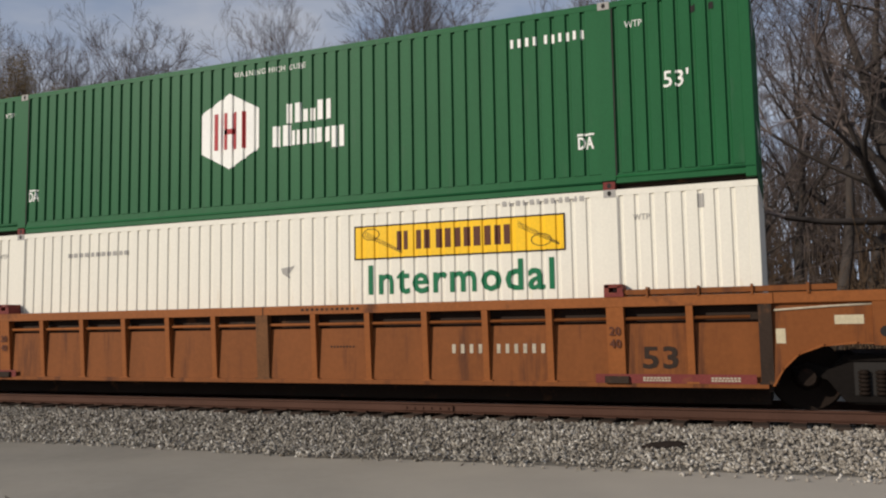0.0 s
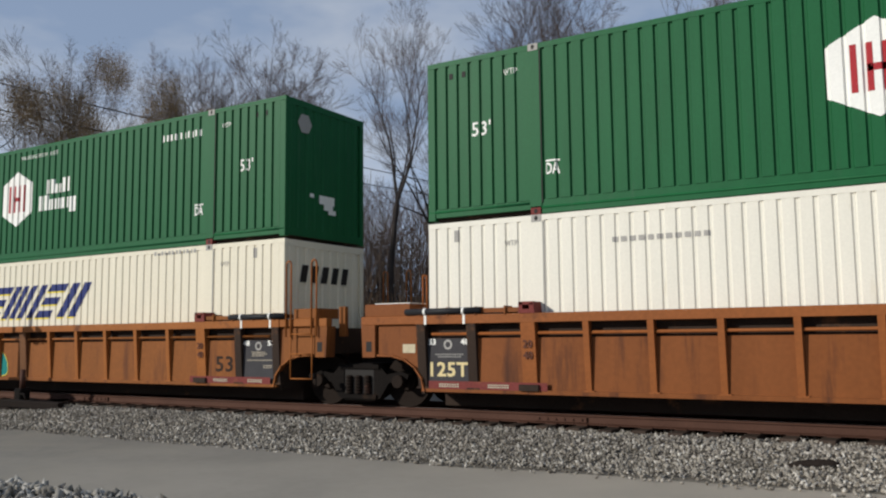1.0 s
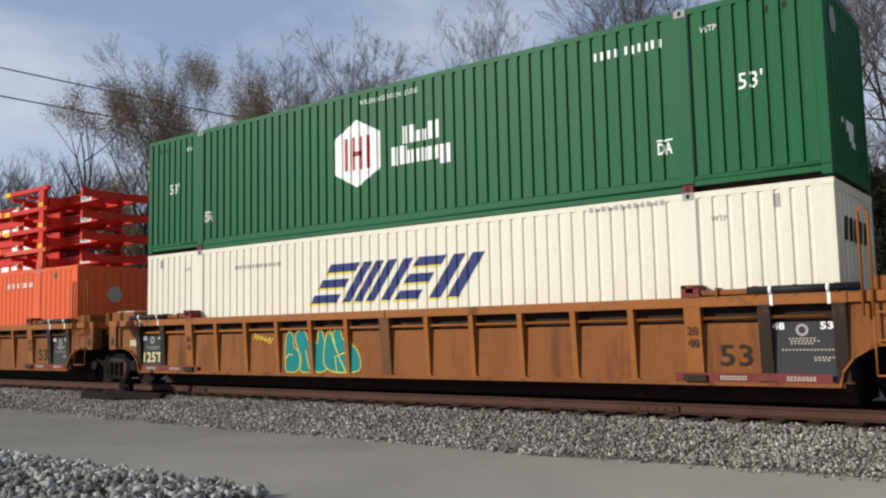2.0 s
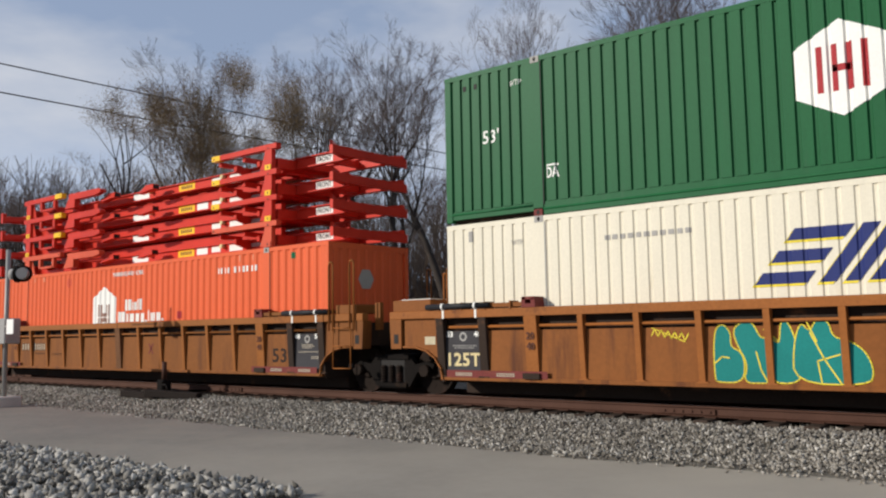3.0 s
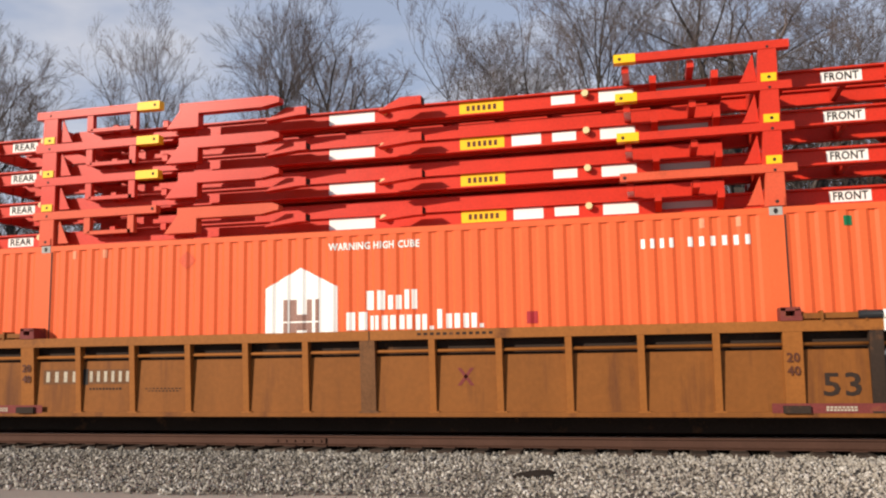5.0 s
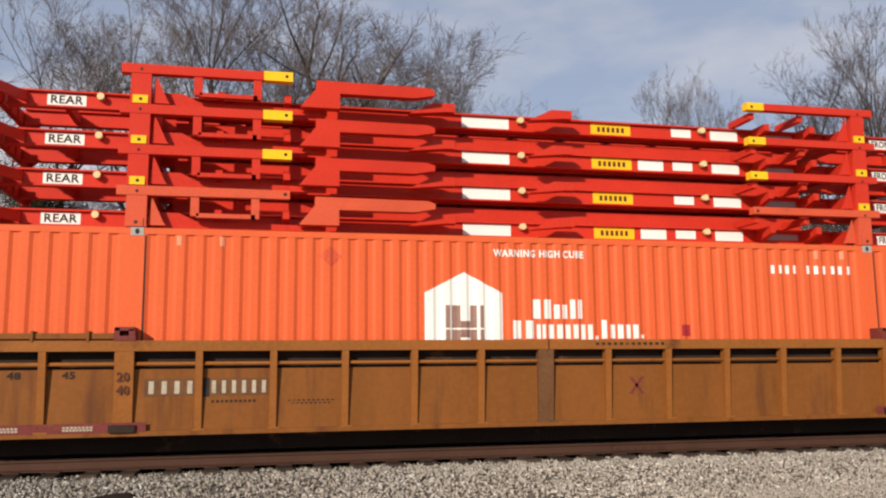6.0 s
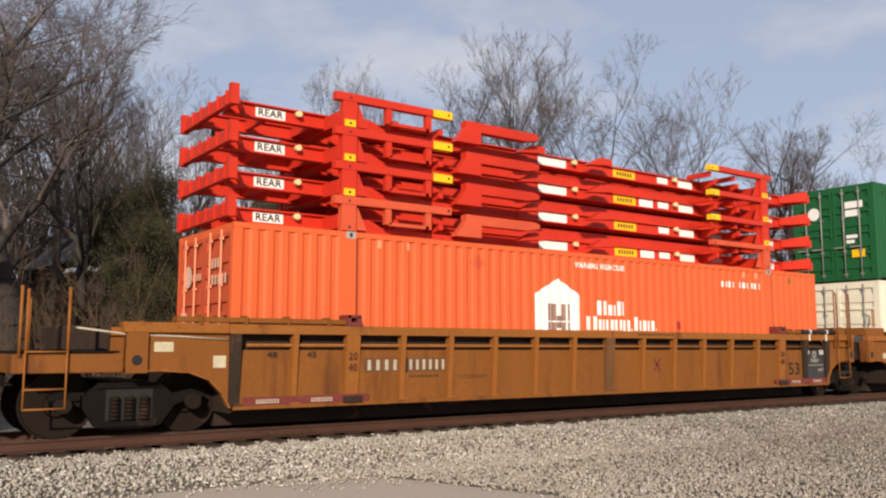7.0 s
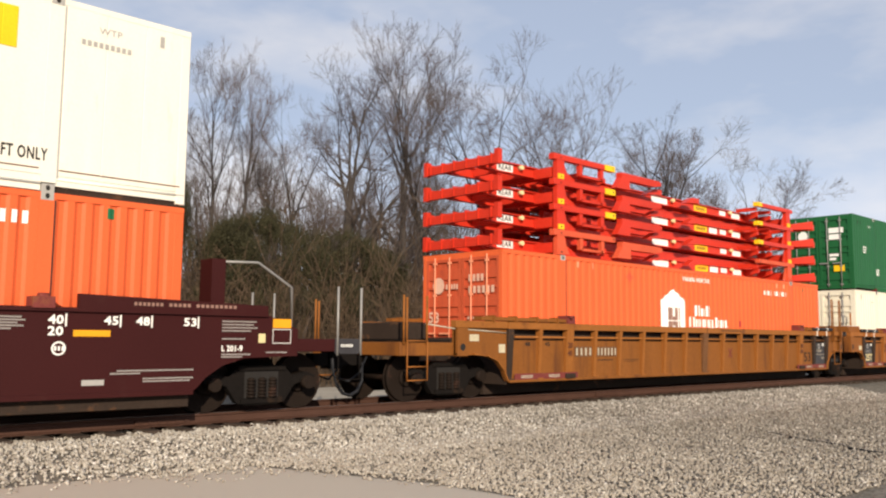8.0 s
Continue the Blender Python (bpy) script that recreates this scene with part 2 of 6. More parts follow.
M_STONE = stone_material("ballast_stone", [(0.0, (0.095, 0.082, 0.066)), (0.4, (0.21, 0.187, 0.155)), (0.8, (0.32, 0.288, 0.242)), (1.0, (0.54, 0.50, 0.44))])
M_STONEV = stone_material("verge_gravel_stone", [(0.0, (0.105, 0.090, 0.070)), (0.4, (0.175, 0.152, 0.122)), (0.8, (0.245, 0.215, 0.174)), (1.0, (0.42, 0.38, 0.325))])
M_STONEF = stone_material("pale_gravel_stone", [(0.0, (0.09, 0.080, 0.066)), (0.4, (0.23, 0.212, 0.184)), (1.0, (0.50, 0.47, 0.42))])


def ground_material():
    """Dusty ballast bed near the track, grit beside it, leaf litter in the woods."""
    m = bpy.data.materials.new("ground_soil")
    m.use_nodes = True
    n, l = m.node_tree.nodes, m.node_tree.links
    b = n["Principled BSDF"]
    b.inputs["Roughness"].default_value, b.inputs["Specular IOR Level"].default_value = 0.97, 0.15
    tc, sep = n.new("ShaderNodeTexCoord"), n.new("ShaderNodeSeparateXYZ")
    l.new(tc.outputs["Object"], sep.inputs[0])
    rng = n.new("ShaderNodeMapRange")
    rng.inputs["From Min"].default_value, rng.inputs["From Max"].default_value = 7.0, 13.0
    l.new(sep.outputs["Y"], rng.inputs["Value"])
    vor = n.new("ShaderNodeTexVoronoi")
    vor.inputs["Scale"].default_value = 16
    l.new(tc.outputs["Object"], vor.inputs["Vector"])
    rp = n.new("ShaderNodeValToRGB")
    rp.color_ramp.elements[0].color, rp.color_ramp.elements[1].color = (0.11, 0.096, 0.076, 1), (0.20, 0.178, 0.145, 1)
    sp = n.new("ShaderNodeSeparateColor")
    l.new(vor.outputs["Color"], sp.inputs[0])
    l.new(sp.outputs[0], rp.inputs["Fac"])
    nz, rp2 = n.new("ShaderNodeTexNoise"), n.new("ShaderNodeValToRGB")
    nz.inputs["Scale"].default_value, nz.inputs["Detail"].default_value = 0.6, 9
    rp2.color_ramp.elements[0].position, rp2.color_ramp.elements[1].position = 0.3, 0.7
    rp2.color_ramp.elements[0].color, rp2.color_ramp.elements[1].color = (0.045, 0.032, 0.02, 1), (0.15, 0.10, 0.06, 1)
    l.new(tc.outputs["Object"], nz.inputs["Vector"])
    l.new(nz.outputs["Fac"], rp2.inputs["Fac"])
    mx = n.new("ShaderNodeMixRGB")
    l.new(rng.outputs["Result"], mx.inputs["Fac"])
    l.new(rp.outputs["Color"], mx.inputs["Color1"])
    l.new(rp2.outputs["Color"], mx.inputs["Color2"])
    l.new(mx.outputs["Color"], b.inputs["Base Color"])
    bp = n.new("ShaderNodeBump")
    bp.inputs["Strength"].default_value, bp.inputs["Distance"].default_value = 0.6, 0.03
    l.new(vor.outputs["Distance"], bp.inputs["Height"])
    l.new(bp.outputs["Normal"], b.inputs["Normal"])
    return m


M_GROUND = ground_material()


# ---------------------------------------------------------------- mesh helpers
def mesh_of(name, bm, material):
    me = bpy.data.meshes.new(name)
    bm.to_mesh(me)
    bm.free()
    me.materials.append(material)
    return me


def part(name, bm, material, parent, label=""):
    """One mesh object under a thing or under a part."""
    ob = new(name, mesh_of(name, bm, material))
    ob.parent = parent
    return tagged(ob, label) if label else ob


def piece(name, me, parent, m=None):
    """Another object on a mesh that exists already."""
    ob = new(name, me)
    ob.parent = parent
    if m is not None:
        ob.matrix_basis = m
    return ob


def thing(name, label, category, group="", at=(0, 0, 0)):
    ob = new(name)
    ob.location = at
    ob.empty_display_size = 0.3
    return tagged(ob, label, category, group)


def box(bm, x0, x1, y0, y1, z0, z1):
    v = [bm.verts.new(p) for p in ((x0, y0, z0), (x1, y0, z0), (x1, y1, z0), (x0, y1, z0), (x0, y0, z1), (x1, y0, z1), (x1, y1, z1), (x0, y1, z1))]
    for f in ((0, 3, 2, 1), (4, 5, 6, 7), (0, 1, 5, 4), (1, 2, 6, 5), (2, 3, 7, 6), (3, 0, 4, 7)):
        bm.faces.new([v[i] for i in f])
    return bm


def a_box(*e, bevel=0.0):
    bm = box(bmesh.new(), *e)
    if bevel:
        bmesh.ops.bevel(bm, geom=bm.edges[:], offset=bevel, segments=1, affect="EDGES")
    return bm


def prism(bm, outline, y0, y1):
    """A plate: the outline (x, z) drawn out from y0 to y1."""
    a = [bm.verts.new((x, y0, z)) for x, z in outline]
    b = [bm.verts.new((x, y1, z)) for x, z in outline]
    n = len(a)
    fs = [bm.faces.new(a), bm.faces.new(b[::-1])]
    for i in range(n):
        fs.append(bm.faces.new((a[i], b[i], b[(i + 1) % n], a[(i + 1) % n])))
    bmesh.ops.recalc_face_normals(bm, faces=fs)
    return bm


def tube(bm, p0, p1, r0, r1=None, n=8, caps=True):
    r1 = r0 if r1 is None else r1
    p0, p1 = Vector(p0), Vector(p1)
    d = (p1 - p0).normalized()
    u = d.cross(Vector((0, 0, 1)) if abs(d.z) < 0.9 else Vector((1, 0, 0))).normalized()
    w = d.cross(u)
    ring = lambda p, r: [bm.verts.new(p + (u * math.cos(2 * math.pi * i / n) + w * math.sin(2 * math.pi * i / n)) * r) for i in range(n)]
    a, b = ring(p0, r0), ring(p1, r1)
    for i in range(n):
        f = bm.faces.new((a[i], a[(i + 1) % n], b[(i + 1) % n], b[i]))
        f.smooth = n > 5
    if caps:
        bm.faces.new(a[::-1])
        bm.faces.new(b)
    return bm


def rod(points, r, n=6):
    return sweep(points, r, n)


def arrays_mesh(name, verts, faces, material):
    me = bpy.data.meshes.new(name)
    k = faces.shape[1]
    me.vertices.add(len(verts))
    me.vertices.foreach_set("co", verts.astype(np.float32).ravel())
    me.loops.add(faces.size)
    me.loops.foreach_set("vertex_index", faces.astype(np.int32).ravel())
    me.polygons.add(len(faces))
    me.polygons.foreach_set("loop_start", np.arange(0, faces.size, k, dtype=np.int32))
    me.update(calc_edges=True)
    me.materials.append(material)
    return me


def letters(text, x0, x1, z0, z1, shear=0.0):
    """The built-in font's outlines, fitted into a box of the x, z plane (seen from -y)."""
    cu = bpy.data.curves.new("letters", "FONT")
    cu.body, cu.resolution_u = text, 2
    cu.space_character = 1.12 if len(text) > 7 else 1.04
    ob = new("letters", cu)
    me = bpy.data.meshes.new_from_object(ob)
    bm = bmesh.new()
    bm.from_mesh(me)
    bpy.data.objects.remove(ob)
    bpy.data.curves.remove(cu)
    bpy.data.meshes.remove(me)
    xs, ys = [v.co.x for v in bm.verts], [v.co.y for v in bm.verts]
    ax, bx, ay, by = min(xs), max(xs), min(ys), max(ys)
    for v in bm.verts:
        fx, fz = (v.co.x - ax) / (bx - ax), (v.co.y - ay) / (by - ay)
        v.co = (x0 + fx * (x1 - x0) + shear * fz, 0, z0 + fz * (z1 - z0))
    return bm


def bold(bm, w):
    """Thicken letters by laying shifted copies over them, a hair apart."""
    src = bm.copy()
    for dx, dz, dy in ((w, 0, 0.0006), (0, w, 0.0012), (w, w, 0.0018)):
        tmp = src.copy()
        for v in tmp.verts:
            v.co += Vector((dx, -dy, dz))
        me = bpy.data.meshes.new("bold")
        tmp.to_mesh(me)
        bm.from_mesh(me)
        bpy.data.meshes.remove(me)
        tmp.free()
    src.free()
    return bm


def bars(bm, x0, x1, z0, z1, n, gap=0.25, shear=0.0):
    """Plain bars, n of them side by side."""
    w = (x1 - x0) / (n - gap)
    for i in range(n):
        a = x0 + i * w
        b = a + w * (1 - gap)
        v = [bm.verts.new(p) for p in ((a, 0, z0), (b, 0, z0), (b + shear, 0, z1), (a + shear, 0, z1))]
        bm.faces.new(v)
    return bm


def flat(bm, outline):
    bm.faces.new([bm.verts.new((x, 0, z)) for x, z in outline])
    return bm


def lay_on(bm, profile, y, lift=0.004):
    """Lay a flat marking on a folded sheet: cut it at the folds and push it into them. y: the sheet's outermost plane, seen from -y."""
    lo, hi = min(v.co.x for v in bm.verts), max(v.co.x for v in bm.verts)
    for x, _ in profile:
        if lo < x < hi:
            bmesh.ops.bisect_plane(bm, geom=bm.verts[:] + bm.edges[:] + bm.faces[:], plane_co=(x, 0, 0), plane_no=(1, 0, 0))
    px, pd = [p[0] for p in profile], [p[1] for p in profile]
    for v in bm.verts:
        v.co.y = y + v.co.y - lift + float(np.interp(v.co.x, px, pd))
    for f in bm.faces:
        f.normal_update()
        if f.normal.y > 0:
            f.normal_flip()
    return bm


def _shift_y(bm, y):
    for v in bm.verts:
        v.co.y += y
    for f in bm.faces:
        f.normal_update()
        if f.normal.y > 0:
            f.normal_flip()
    return bm


def dusty(m, x0, x1, tone):
    """Pale dust that thickens along the lane, in uneven drifts."""
    n, l = m.node_tree.nodes, m.node_tree.links
    bsdf = n["Principled BSDF"]
    src = bsdf.inputs["Base Color"].links[0].from_socket
    tc, sep, rg, nz, ad, mx = (n.new("ShaderNodeTexCoord"), n.new("ShaderNodeSeparateXYZ"), n.new("ShaderNodeMapRange"), n.new("ShaderNodeTexNoise"),
                               n.new("ShaderNodeMath"), n.new("ShaderNodeMixRGB"))
    nz.inputs["Scale"].default_value, nz.inputs["Detail"].default_value = 0.7, 6
    ad.operation = "MULTIPLY_ADD"
    ad.inputs[1].default_value = 7.0
    rg.inputs["From Min"].default_value, rg.inputs["From Max"].default_value = x0 + 3.5, x1 + 3.5
    mx.inputs["Color2"].default_value = (*tone, 1)
    l.new(tc.outputs["Object"], sep.inputs[0])
    l.new(tc.outputs["Object"], nz.inputs["Vector"])
    l.new(nz.outputs["Fac"], ad.inputs[0])
    l.new(sep.outputs["X"], ad.inputs[2])
    l.new(ad.outputs[0], rg.inputs["Value"])
    l.new(rg.outputs["Result"], mx.inputs["Fac"])
    l.new(src, mx.inputs["Color1"])
    l.new(mx.outputs["Color"], bsdf.inputs["Base Color"])


dusty(M_ASPHALT, -12.0, 1.0, (0.43, 0.375, 0.305))
M_YARD = surface("pale_yard_grit", (0.36, 0.32, 0.26), 0.97, vary=0.25, scale=0.4, fine=14, dirt=(0.19, 0.17, 0.135), bump=0.3, bump_scale=70, spec=0.15)


def sweep(points, r, n=6):
    """One round bar along the points."""
    bm = bmesh.new()
    pts = [Vector(p) for p in points]
    rings = []
    for i, p in enumerate(pts):
        d = (pts[min(i + 1, len(pts) - 1)] - pts[max(i - 1, 0)]).normalized()
        u = d.cross(Vector((0, 0, 1)) if abs(d.z) < 0.95 else Vector((0, 1, 0))).normalized()
        w = d.cross(u)
        rings.append([bm.verts.new(p + (u * math.cos(2 * math.pi * k / n) + w * math.sin(2 * math.pi * k / n)) * r) for k in range(n)])
    for a, c in zip(rings, rings[1:]):
        for k in range(n):
            bm.faces.new((a[k], a[(k + 1) % n], c[(k + 1) % n], c[k])).smooth = True
    bm.faces.new(rings[0][::-1]), bm.faces.new(rings[-1])
    return bm


# ---------------------------------------------------------------- ground, road, track
def smooth(a, b, v):
    u = min(max((v - a) / (b - a), 0.0), 1.0)
    return u * u * (3 - 2 * u)


ROAD_Z = -0.42


def ground_z(x, y):
    """Bed of the track, shoulders, verges and the wooded rise behind."""
    a = abs(y)
    z = -0.245 - 0.19 * smooth(1.75, 3.4, a)
    if y > 12:
        z += (1.2 + 5.0 * smooth(-35, 25, x)) * smooth(14, 60, y) + 6 * smooth(60, 220, y)
    return z


def build_ground():
    ys = [-900, -300, -100, -40, -25, -18, -14, -11, -9, -8, -7, -6, -5, -4.3, -3.9, -3.6, -3.2, -2.8, -2.4, -2.1, -1.9, -1.7, -1.2, 0,
          1.2, 1.8, 2.2, 2.6, 3.0, 3.4, 5, 8, 12, 15, 18, 21, 24, 28, 33, 38, 44, 52, 60, 75, 100, 140, 220, 400, 900, 2500]
    xs = [-2500, -900, -400, -200, -120] + list(np.arange(-80, 81, 2.0)) + [120, 200, 400, 900, 2500]
    verts = np.array([(x, y, ground_z(x, y)) for y in ys for x in xs])
    nx = len(xs)
    faces = np.array([(j * nx + i, j * nx + i + 1, (j + 1) * nx + i + 1, (j + 1) * nx + i) for j in range(len(ys) - 1) for i in range(nx - 1)])
    me = arrays_mesh("ground", verts, faces, M_GROUND)
    for p in me.polygons:
        p.use_smooth = True
    tagged(new("ground", me), "gravelly ground rising into leaf-littered woods", "ground", kind="structure")


build_ground()


def road_edge(x):
    """Ragged edge of the paving beside the ballast."""
    line = float(np.interp(x, (-60, -24, -18, -11, -7, -4, 0, 4, 6.0, 6.9, 7.3), (-2.6, -3.0, -3.4, -3.8, -3.75, -3.5, -3.15, -3.0, -3.4, -6.0, -15.0)))
    return line + 0.16 * noise.noise(Vector((x * 0.35, 3.1, 0))) + 0.07 * noise.noise(Vector((x * 1.7, 9.0, 0)))


def near_edge(x):
    return -7.95 + 0.25 * noise.noise(Vector((x * 0.3, 1.0, 4.0))) - 9.0 * smooth(-6.9, -5.6, x)


def build_road():
    bm = bmesh.new()
    xs = list(np.arange(-60, 5.6, 0.35)) + list(np.arange(5.7, 7.31, 0.1))
    rows = []
    for x in xs:
        far, near = road_edge(x), near_edge(x)
        near = min(near, far - 0.2)
        rows.append([bm.verts.new((x, far + (near - far) * k / 6, ROAD_Z + 0.014 * math.sin(math.pi * k / 6) + 0.006 * (0 < k < 6) - 0.022 * (k in (0, 6)))) for k in range(7)])
    for a, b in zip(rows, rows[1:]):
        for k in range(6):
            bm.faces.new((a[k], a[k + 1], b[k + 1], b[k])).smooth = True
    bmesh.ops.recalc_face_normals(bm, faces=bm.faces[:])
    tagged(new("road", mesh_of("road", bm, M_ASPHALT)), "worn dusty grey asphalt lane beside the ballast", "road", kind="structure")


build_road()


def build_yard():
    """Pale service yard across the track."""
    bm = bmesh.new()
    for first, last in ((-70, -22), (13, 101)):
        rows = []
        for x in np.arange(first, last, 2.0):
            a, b = 3.5 + 0.25 * noise.noise(Vector((x * 0.3, 0, 2))), 10.5 + 1.2 * noise.noise(Vector((x * 0.12, 5, 2)))
            rows.append([bm.verts.new((x, a + (b - a) * k / 4, ground_z(x, a + (b - a) * k / 4) + 0.012)) for k in range(5)])
        for p, q in zip(rows, rows[1:]):
            for k in range(4):
                bm.faces.new((p[k], q[k], q[k + 1], p[k + 1]))
    tagged(new("pavement", mesh_of("pavement", bm, M_YARD)), "pale dusty service yard across the track", "pavement", kind="structure")


build_yard()

RAIL_OUTLINE = [(-0.068, -0.168), (0.068, -0.168), (0.068, -0.158), (0.014, -0.138), (0.010, -0.048), (0.036, -0.036), (0.037, -0.008), (0.028, 0.0),
                (-0.028, 0.0), (-0.037, -0.008), (-0.036, -0.036), (-0.010, -0.048), (-0.014, -0.138), (-0.068, -0.158)]


def build_track():
    track = thing("railway_track", "rusty steel railway track on wooden ties in grey ballast", "track")
    tagged(track, kind="structure")
    for y in (-0.755, 0.755):
        bm = bmesh.new()
        rings = [[bm.verts.new((x, y + a, b)) for a, b in RAIL_OUTLINE] for x in (-220, -60, 0, 60, 220)]
        n = len(RAIL_OUTLINE)
        for a, b in zip(rings, rings[1:]):
            for i in range(n):
                bm.faces.new((a[i], b[i], b[(i + 1) % n], a[(i + 1) % n]))
        bmesh.ops.recalc_face_normals(bm, faces=bm.faces[:])
        rail = part("rail", bm, M_RAIL, track, "rust-brown steel rail")
        part("running_surface", a_box(-220, 220, y - 0.024, y + 0.024, 0.0005, 0.002), M_RAILTOP, rail, "worn shiny rail head")
    bar = bmesh.new()
    prism(bar, [(-0.46, -0.135), (0.46, -0.135), (0.46, -0.05), (-0.46, -0.05)], -0.012, 0.012)
    for i in range(6):
        tube(bar, (-0.38 + i * 0.152, -0.012, -0.092), (-0.38 + i * 0.152, -0.036, -0.092), 0.018, n=6)
    bar_me = mesh_of("joint_bar", bar, M_RAIL)
    for x in (-29.5, -17.6, -5.72, 6.2, 18.1):
        piece("joint_bar", bar_me, track, pose(x, -0.79, 0))
    tie = a_box(-0.115, 0.115, -1.3, 1.3, -0.36, -0.172, bevel=0.012)
    tie_me = mesh_of("tie", tie, M_TIE)
    plate_me = mesh_of("tie_plate", a_box(-0.09, 0.09, -0.16, 0.16, -0.172, -0.160), M_RAIL)
    rnd = random.Random(4)
    for i in range(-70, 71):
        x = i * 0.53
        piece("tie", tie_me, track, pose(x + rnd.uniform(-0.03, 0.03), rnd.uniform(-0.05, 0.05), rnd.uniform(-0.01, 0.004), 0, 0, rnd.uniform(-1, 1)))
        piece("tie_plate", plate_me, track, pose(x, -0.755, 0.002))
    return track


build_track()


def stones(name, n, place, size, material, label, seed):
    """Broken stone, each piece a small crooked solid."""
    rs = np.random.RandomState(seed)
    base = np.array([(1, 0, 0), (-1, 0, 0), (0, 1, 0), (0, -1, 0), (0, 0, 1), (0, 0, -1)], float)
    tri = np.array([(0, 2, 4), (2, 1, 4), (1, 3, 4), (3, 0, 4), (2, 0, 5), (1, 2, 5), (3, 1, 5), (0, 3, 5)])
    centres = place(rs, n)
    n = len(centres)
    v = base[None] * (0.65 + 0.7 * rs.rand(n, 6, 1)) + 0.3 * (rs.rand(n, 6, 3) - 0.5)
    s = size * (0.55 + 0.9 * rs.rand(n, 1, 1) ** 1.5)
    v = v * s * np.array([1.25, 0.9, 0.55])[None, None]
    q = rs.randn(n, 4)
    q /= np.linalg.norm(q, axis=1, keepdims=True)
    w, x, y, z = q.T
    rot = np.stack([np.stack([1 - 2 * (y * y + z * z), 2 * (x * y - z * w), 2 * (x * z + y * w)], -1),
                    np.stack([2 * (x * y + z * w), 1 - 2 * (x * x + z * z), 2 * (y * z - x * w)], -1),
                    np.stack([2 * (x * z - y * w), 2 * (y * z + x * w), 1 - 2 * (x * x + y * y)], -1)], 1)
    v = np.einsum("nij,nkj->nki", rot, v) + centres[:, None]
    f = (tri[None] + 6 * np.arange(n)[:, None, None]).reshape(-1, 3)
    return tagged(new(name, arrays_mesh(name, v.reshape(-1, 3), f, material)), label, "gravel", kind="stuff")


def near_shoulder(rs, n):
    x = -34 + 64 * rs.rand(n) ** 1.0
    y = -0.97 - 3.19 * rs.rand(n) ** 0.97
    keep = [(yy > road_edge(xx) - 0.10 - 1.1 * rr ** 5 + 0.25 * noise.noise(Vector((xx * 2.3, yy * 2.3, 7.0)))) for xx, yy, rr in zip(x, y, rs.rand(n))]
    x, y = x[keep], y[keep]
    z = np.array([ground_z(a, b) for a, b in zip(x, y)]) + 0.012 + 0.02 * rs.rand(len(x))
    return np.stack([x, y, z], -1)


def between_rails(rs, n):
    x, y = -34 + 66 * rs.rand(n), -0.66 + 4.0 * rs.rand(n)
    z = np.array([ground_z(a, b) for a, b in zip(x, y)]) + 0.012 * rs.rand(n)
    return np.stack([x, y, z], -1)


def right_yard(rs, n):
    x = 4.6 + 26 * rs.rand(n) ** 1.3
    y = -3.6 - 6.4 * rs.rand(n)
    keep = [a > 7.3 or b > road_edge(a) - 0.25 - 1.5 * r ** 4 for a, b, r in zip(x, y, rs.rand(n))]
    x, y = x[keep], y[keep]
    return np.stack([x, y, np.full(len(x), ROAD_Z) + 0.008 + 0.012 * rs.rand(len(x))], -1)


def front_left(rs, n):
    x, y = -15.5 + 9.6 * rs.rand(n), -10.6 + 2.7 * rs.rand(n)
    keep = [b < near_edge(a) + 0.12 for a, b in zip(x, y)]
    x, y = x[keep], y[keep]
    return np.stack([x, y, np.full(len(x), ROAD_Z) + 0.02 + 0.07 * rs.rand(len(x)) + 0.10 * np.clip(-8.1 - y, 0, 0.6)], -1)


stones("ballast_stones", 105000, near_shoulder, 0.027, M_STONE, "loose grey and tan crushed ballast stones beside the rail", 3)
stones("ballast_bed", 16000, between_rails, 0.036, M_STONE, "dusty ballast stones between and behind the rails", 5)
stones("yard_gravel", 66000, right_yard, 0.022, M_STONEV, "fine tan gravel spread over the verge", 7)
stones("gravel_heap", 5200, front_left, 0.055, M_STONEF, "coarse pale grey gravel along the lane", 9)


# ---------------------------------------------------------------- containers
HALF_L, HALF_W, TALL, CAST = 8.077, 1.295, 2.896, 5.99
C1, C2, C3, C4 = 0.0, -19.506, -38.966, -62.66
LOWER_Z, UPPER_Z = 0.35, 3.246
MOVERS = []


def fold_profile(pitch, outer, slope, depth):
    pr = [(-HALF_L, 0.0)]
    for a, b in ((-HALF_L + 0.15, -CAST - 0.13), (-CAST + 0.13, CAST - 0.13), (CAST + 0.13, HALF_L - 0.15)):
        n = max(1, round((b - a) / pitch))
        w = (b - a) / n
        o = outer * w / pitch
        for i in range(n):
            x = a + i * w
            pr += [(x, 0.0), (x + slope, depth), (x + w - o - slope, depth), (x + w - o, 0.0)]
        pr.append((b, 0.0))
    pr.append((HALF_L, 0.0))
    out = [pr[0]]
    for q in pr[1:]:
        if q[0] > out[-1][0] + 1e-5:
            out.append(q)
    return out


PROFILES = {"narrow": fold_profile(0.240, 0.165, 0.016, 0.036), "thin": fold_profile(0.240, 0.160, 0.022, 0.022),
            "wave": fold_profile(0.262, 0.095, 0.050, 0.027),
            "flat": fold_profile(0.62, 0.60, 0.006, 0.006)}


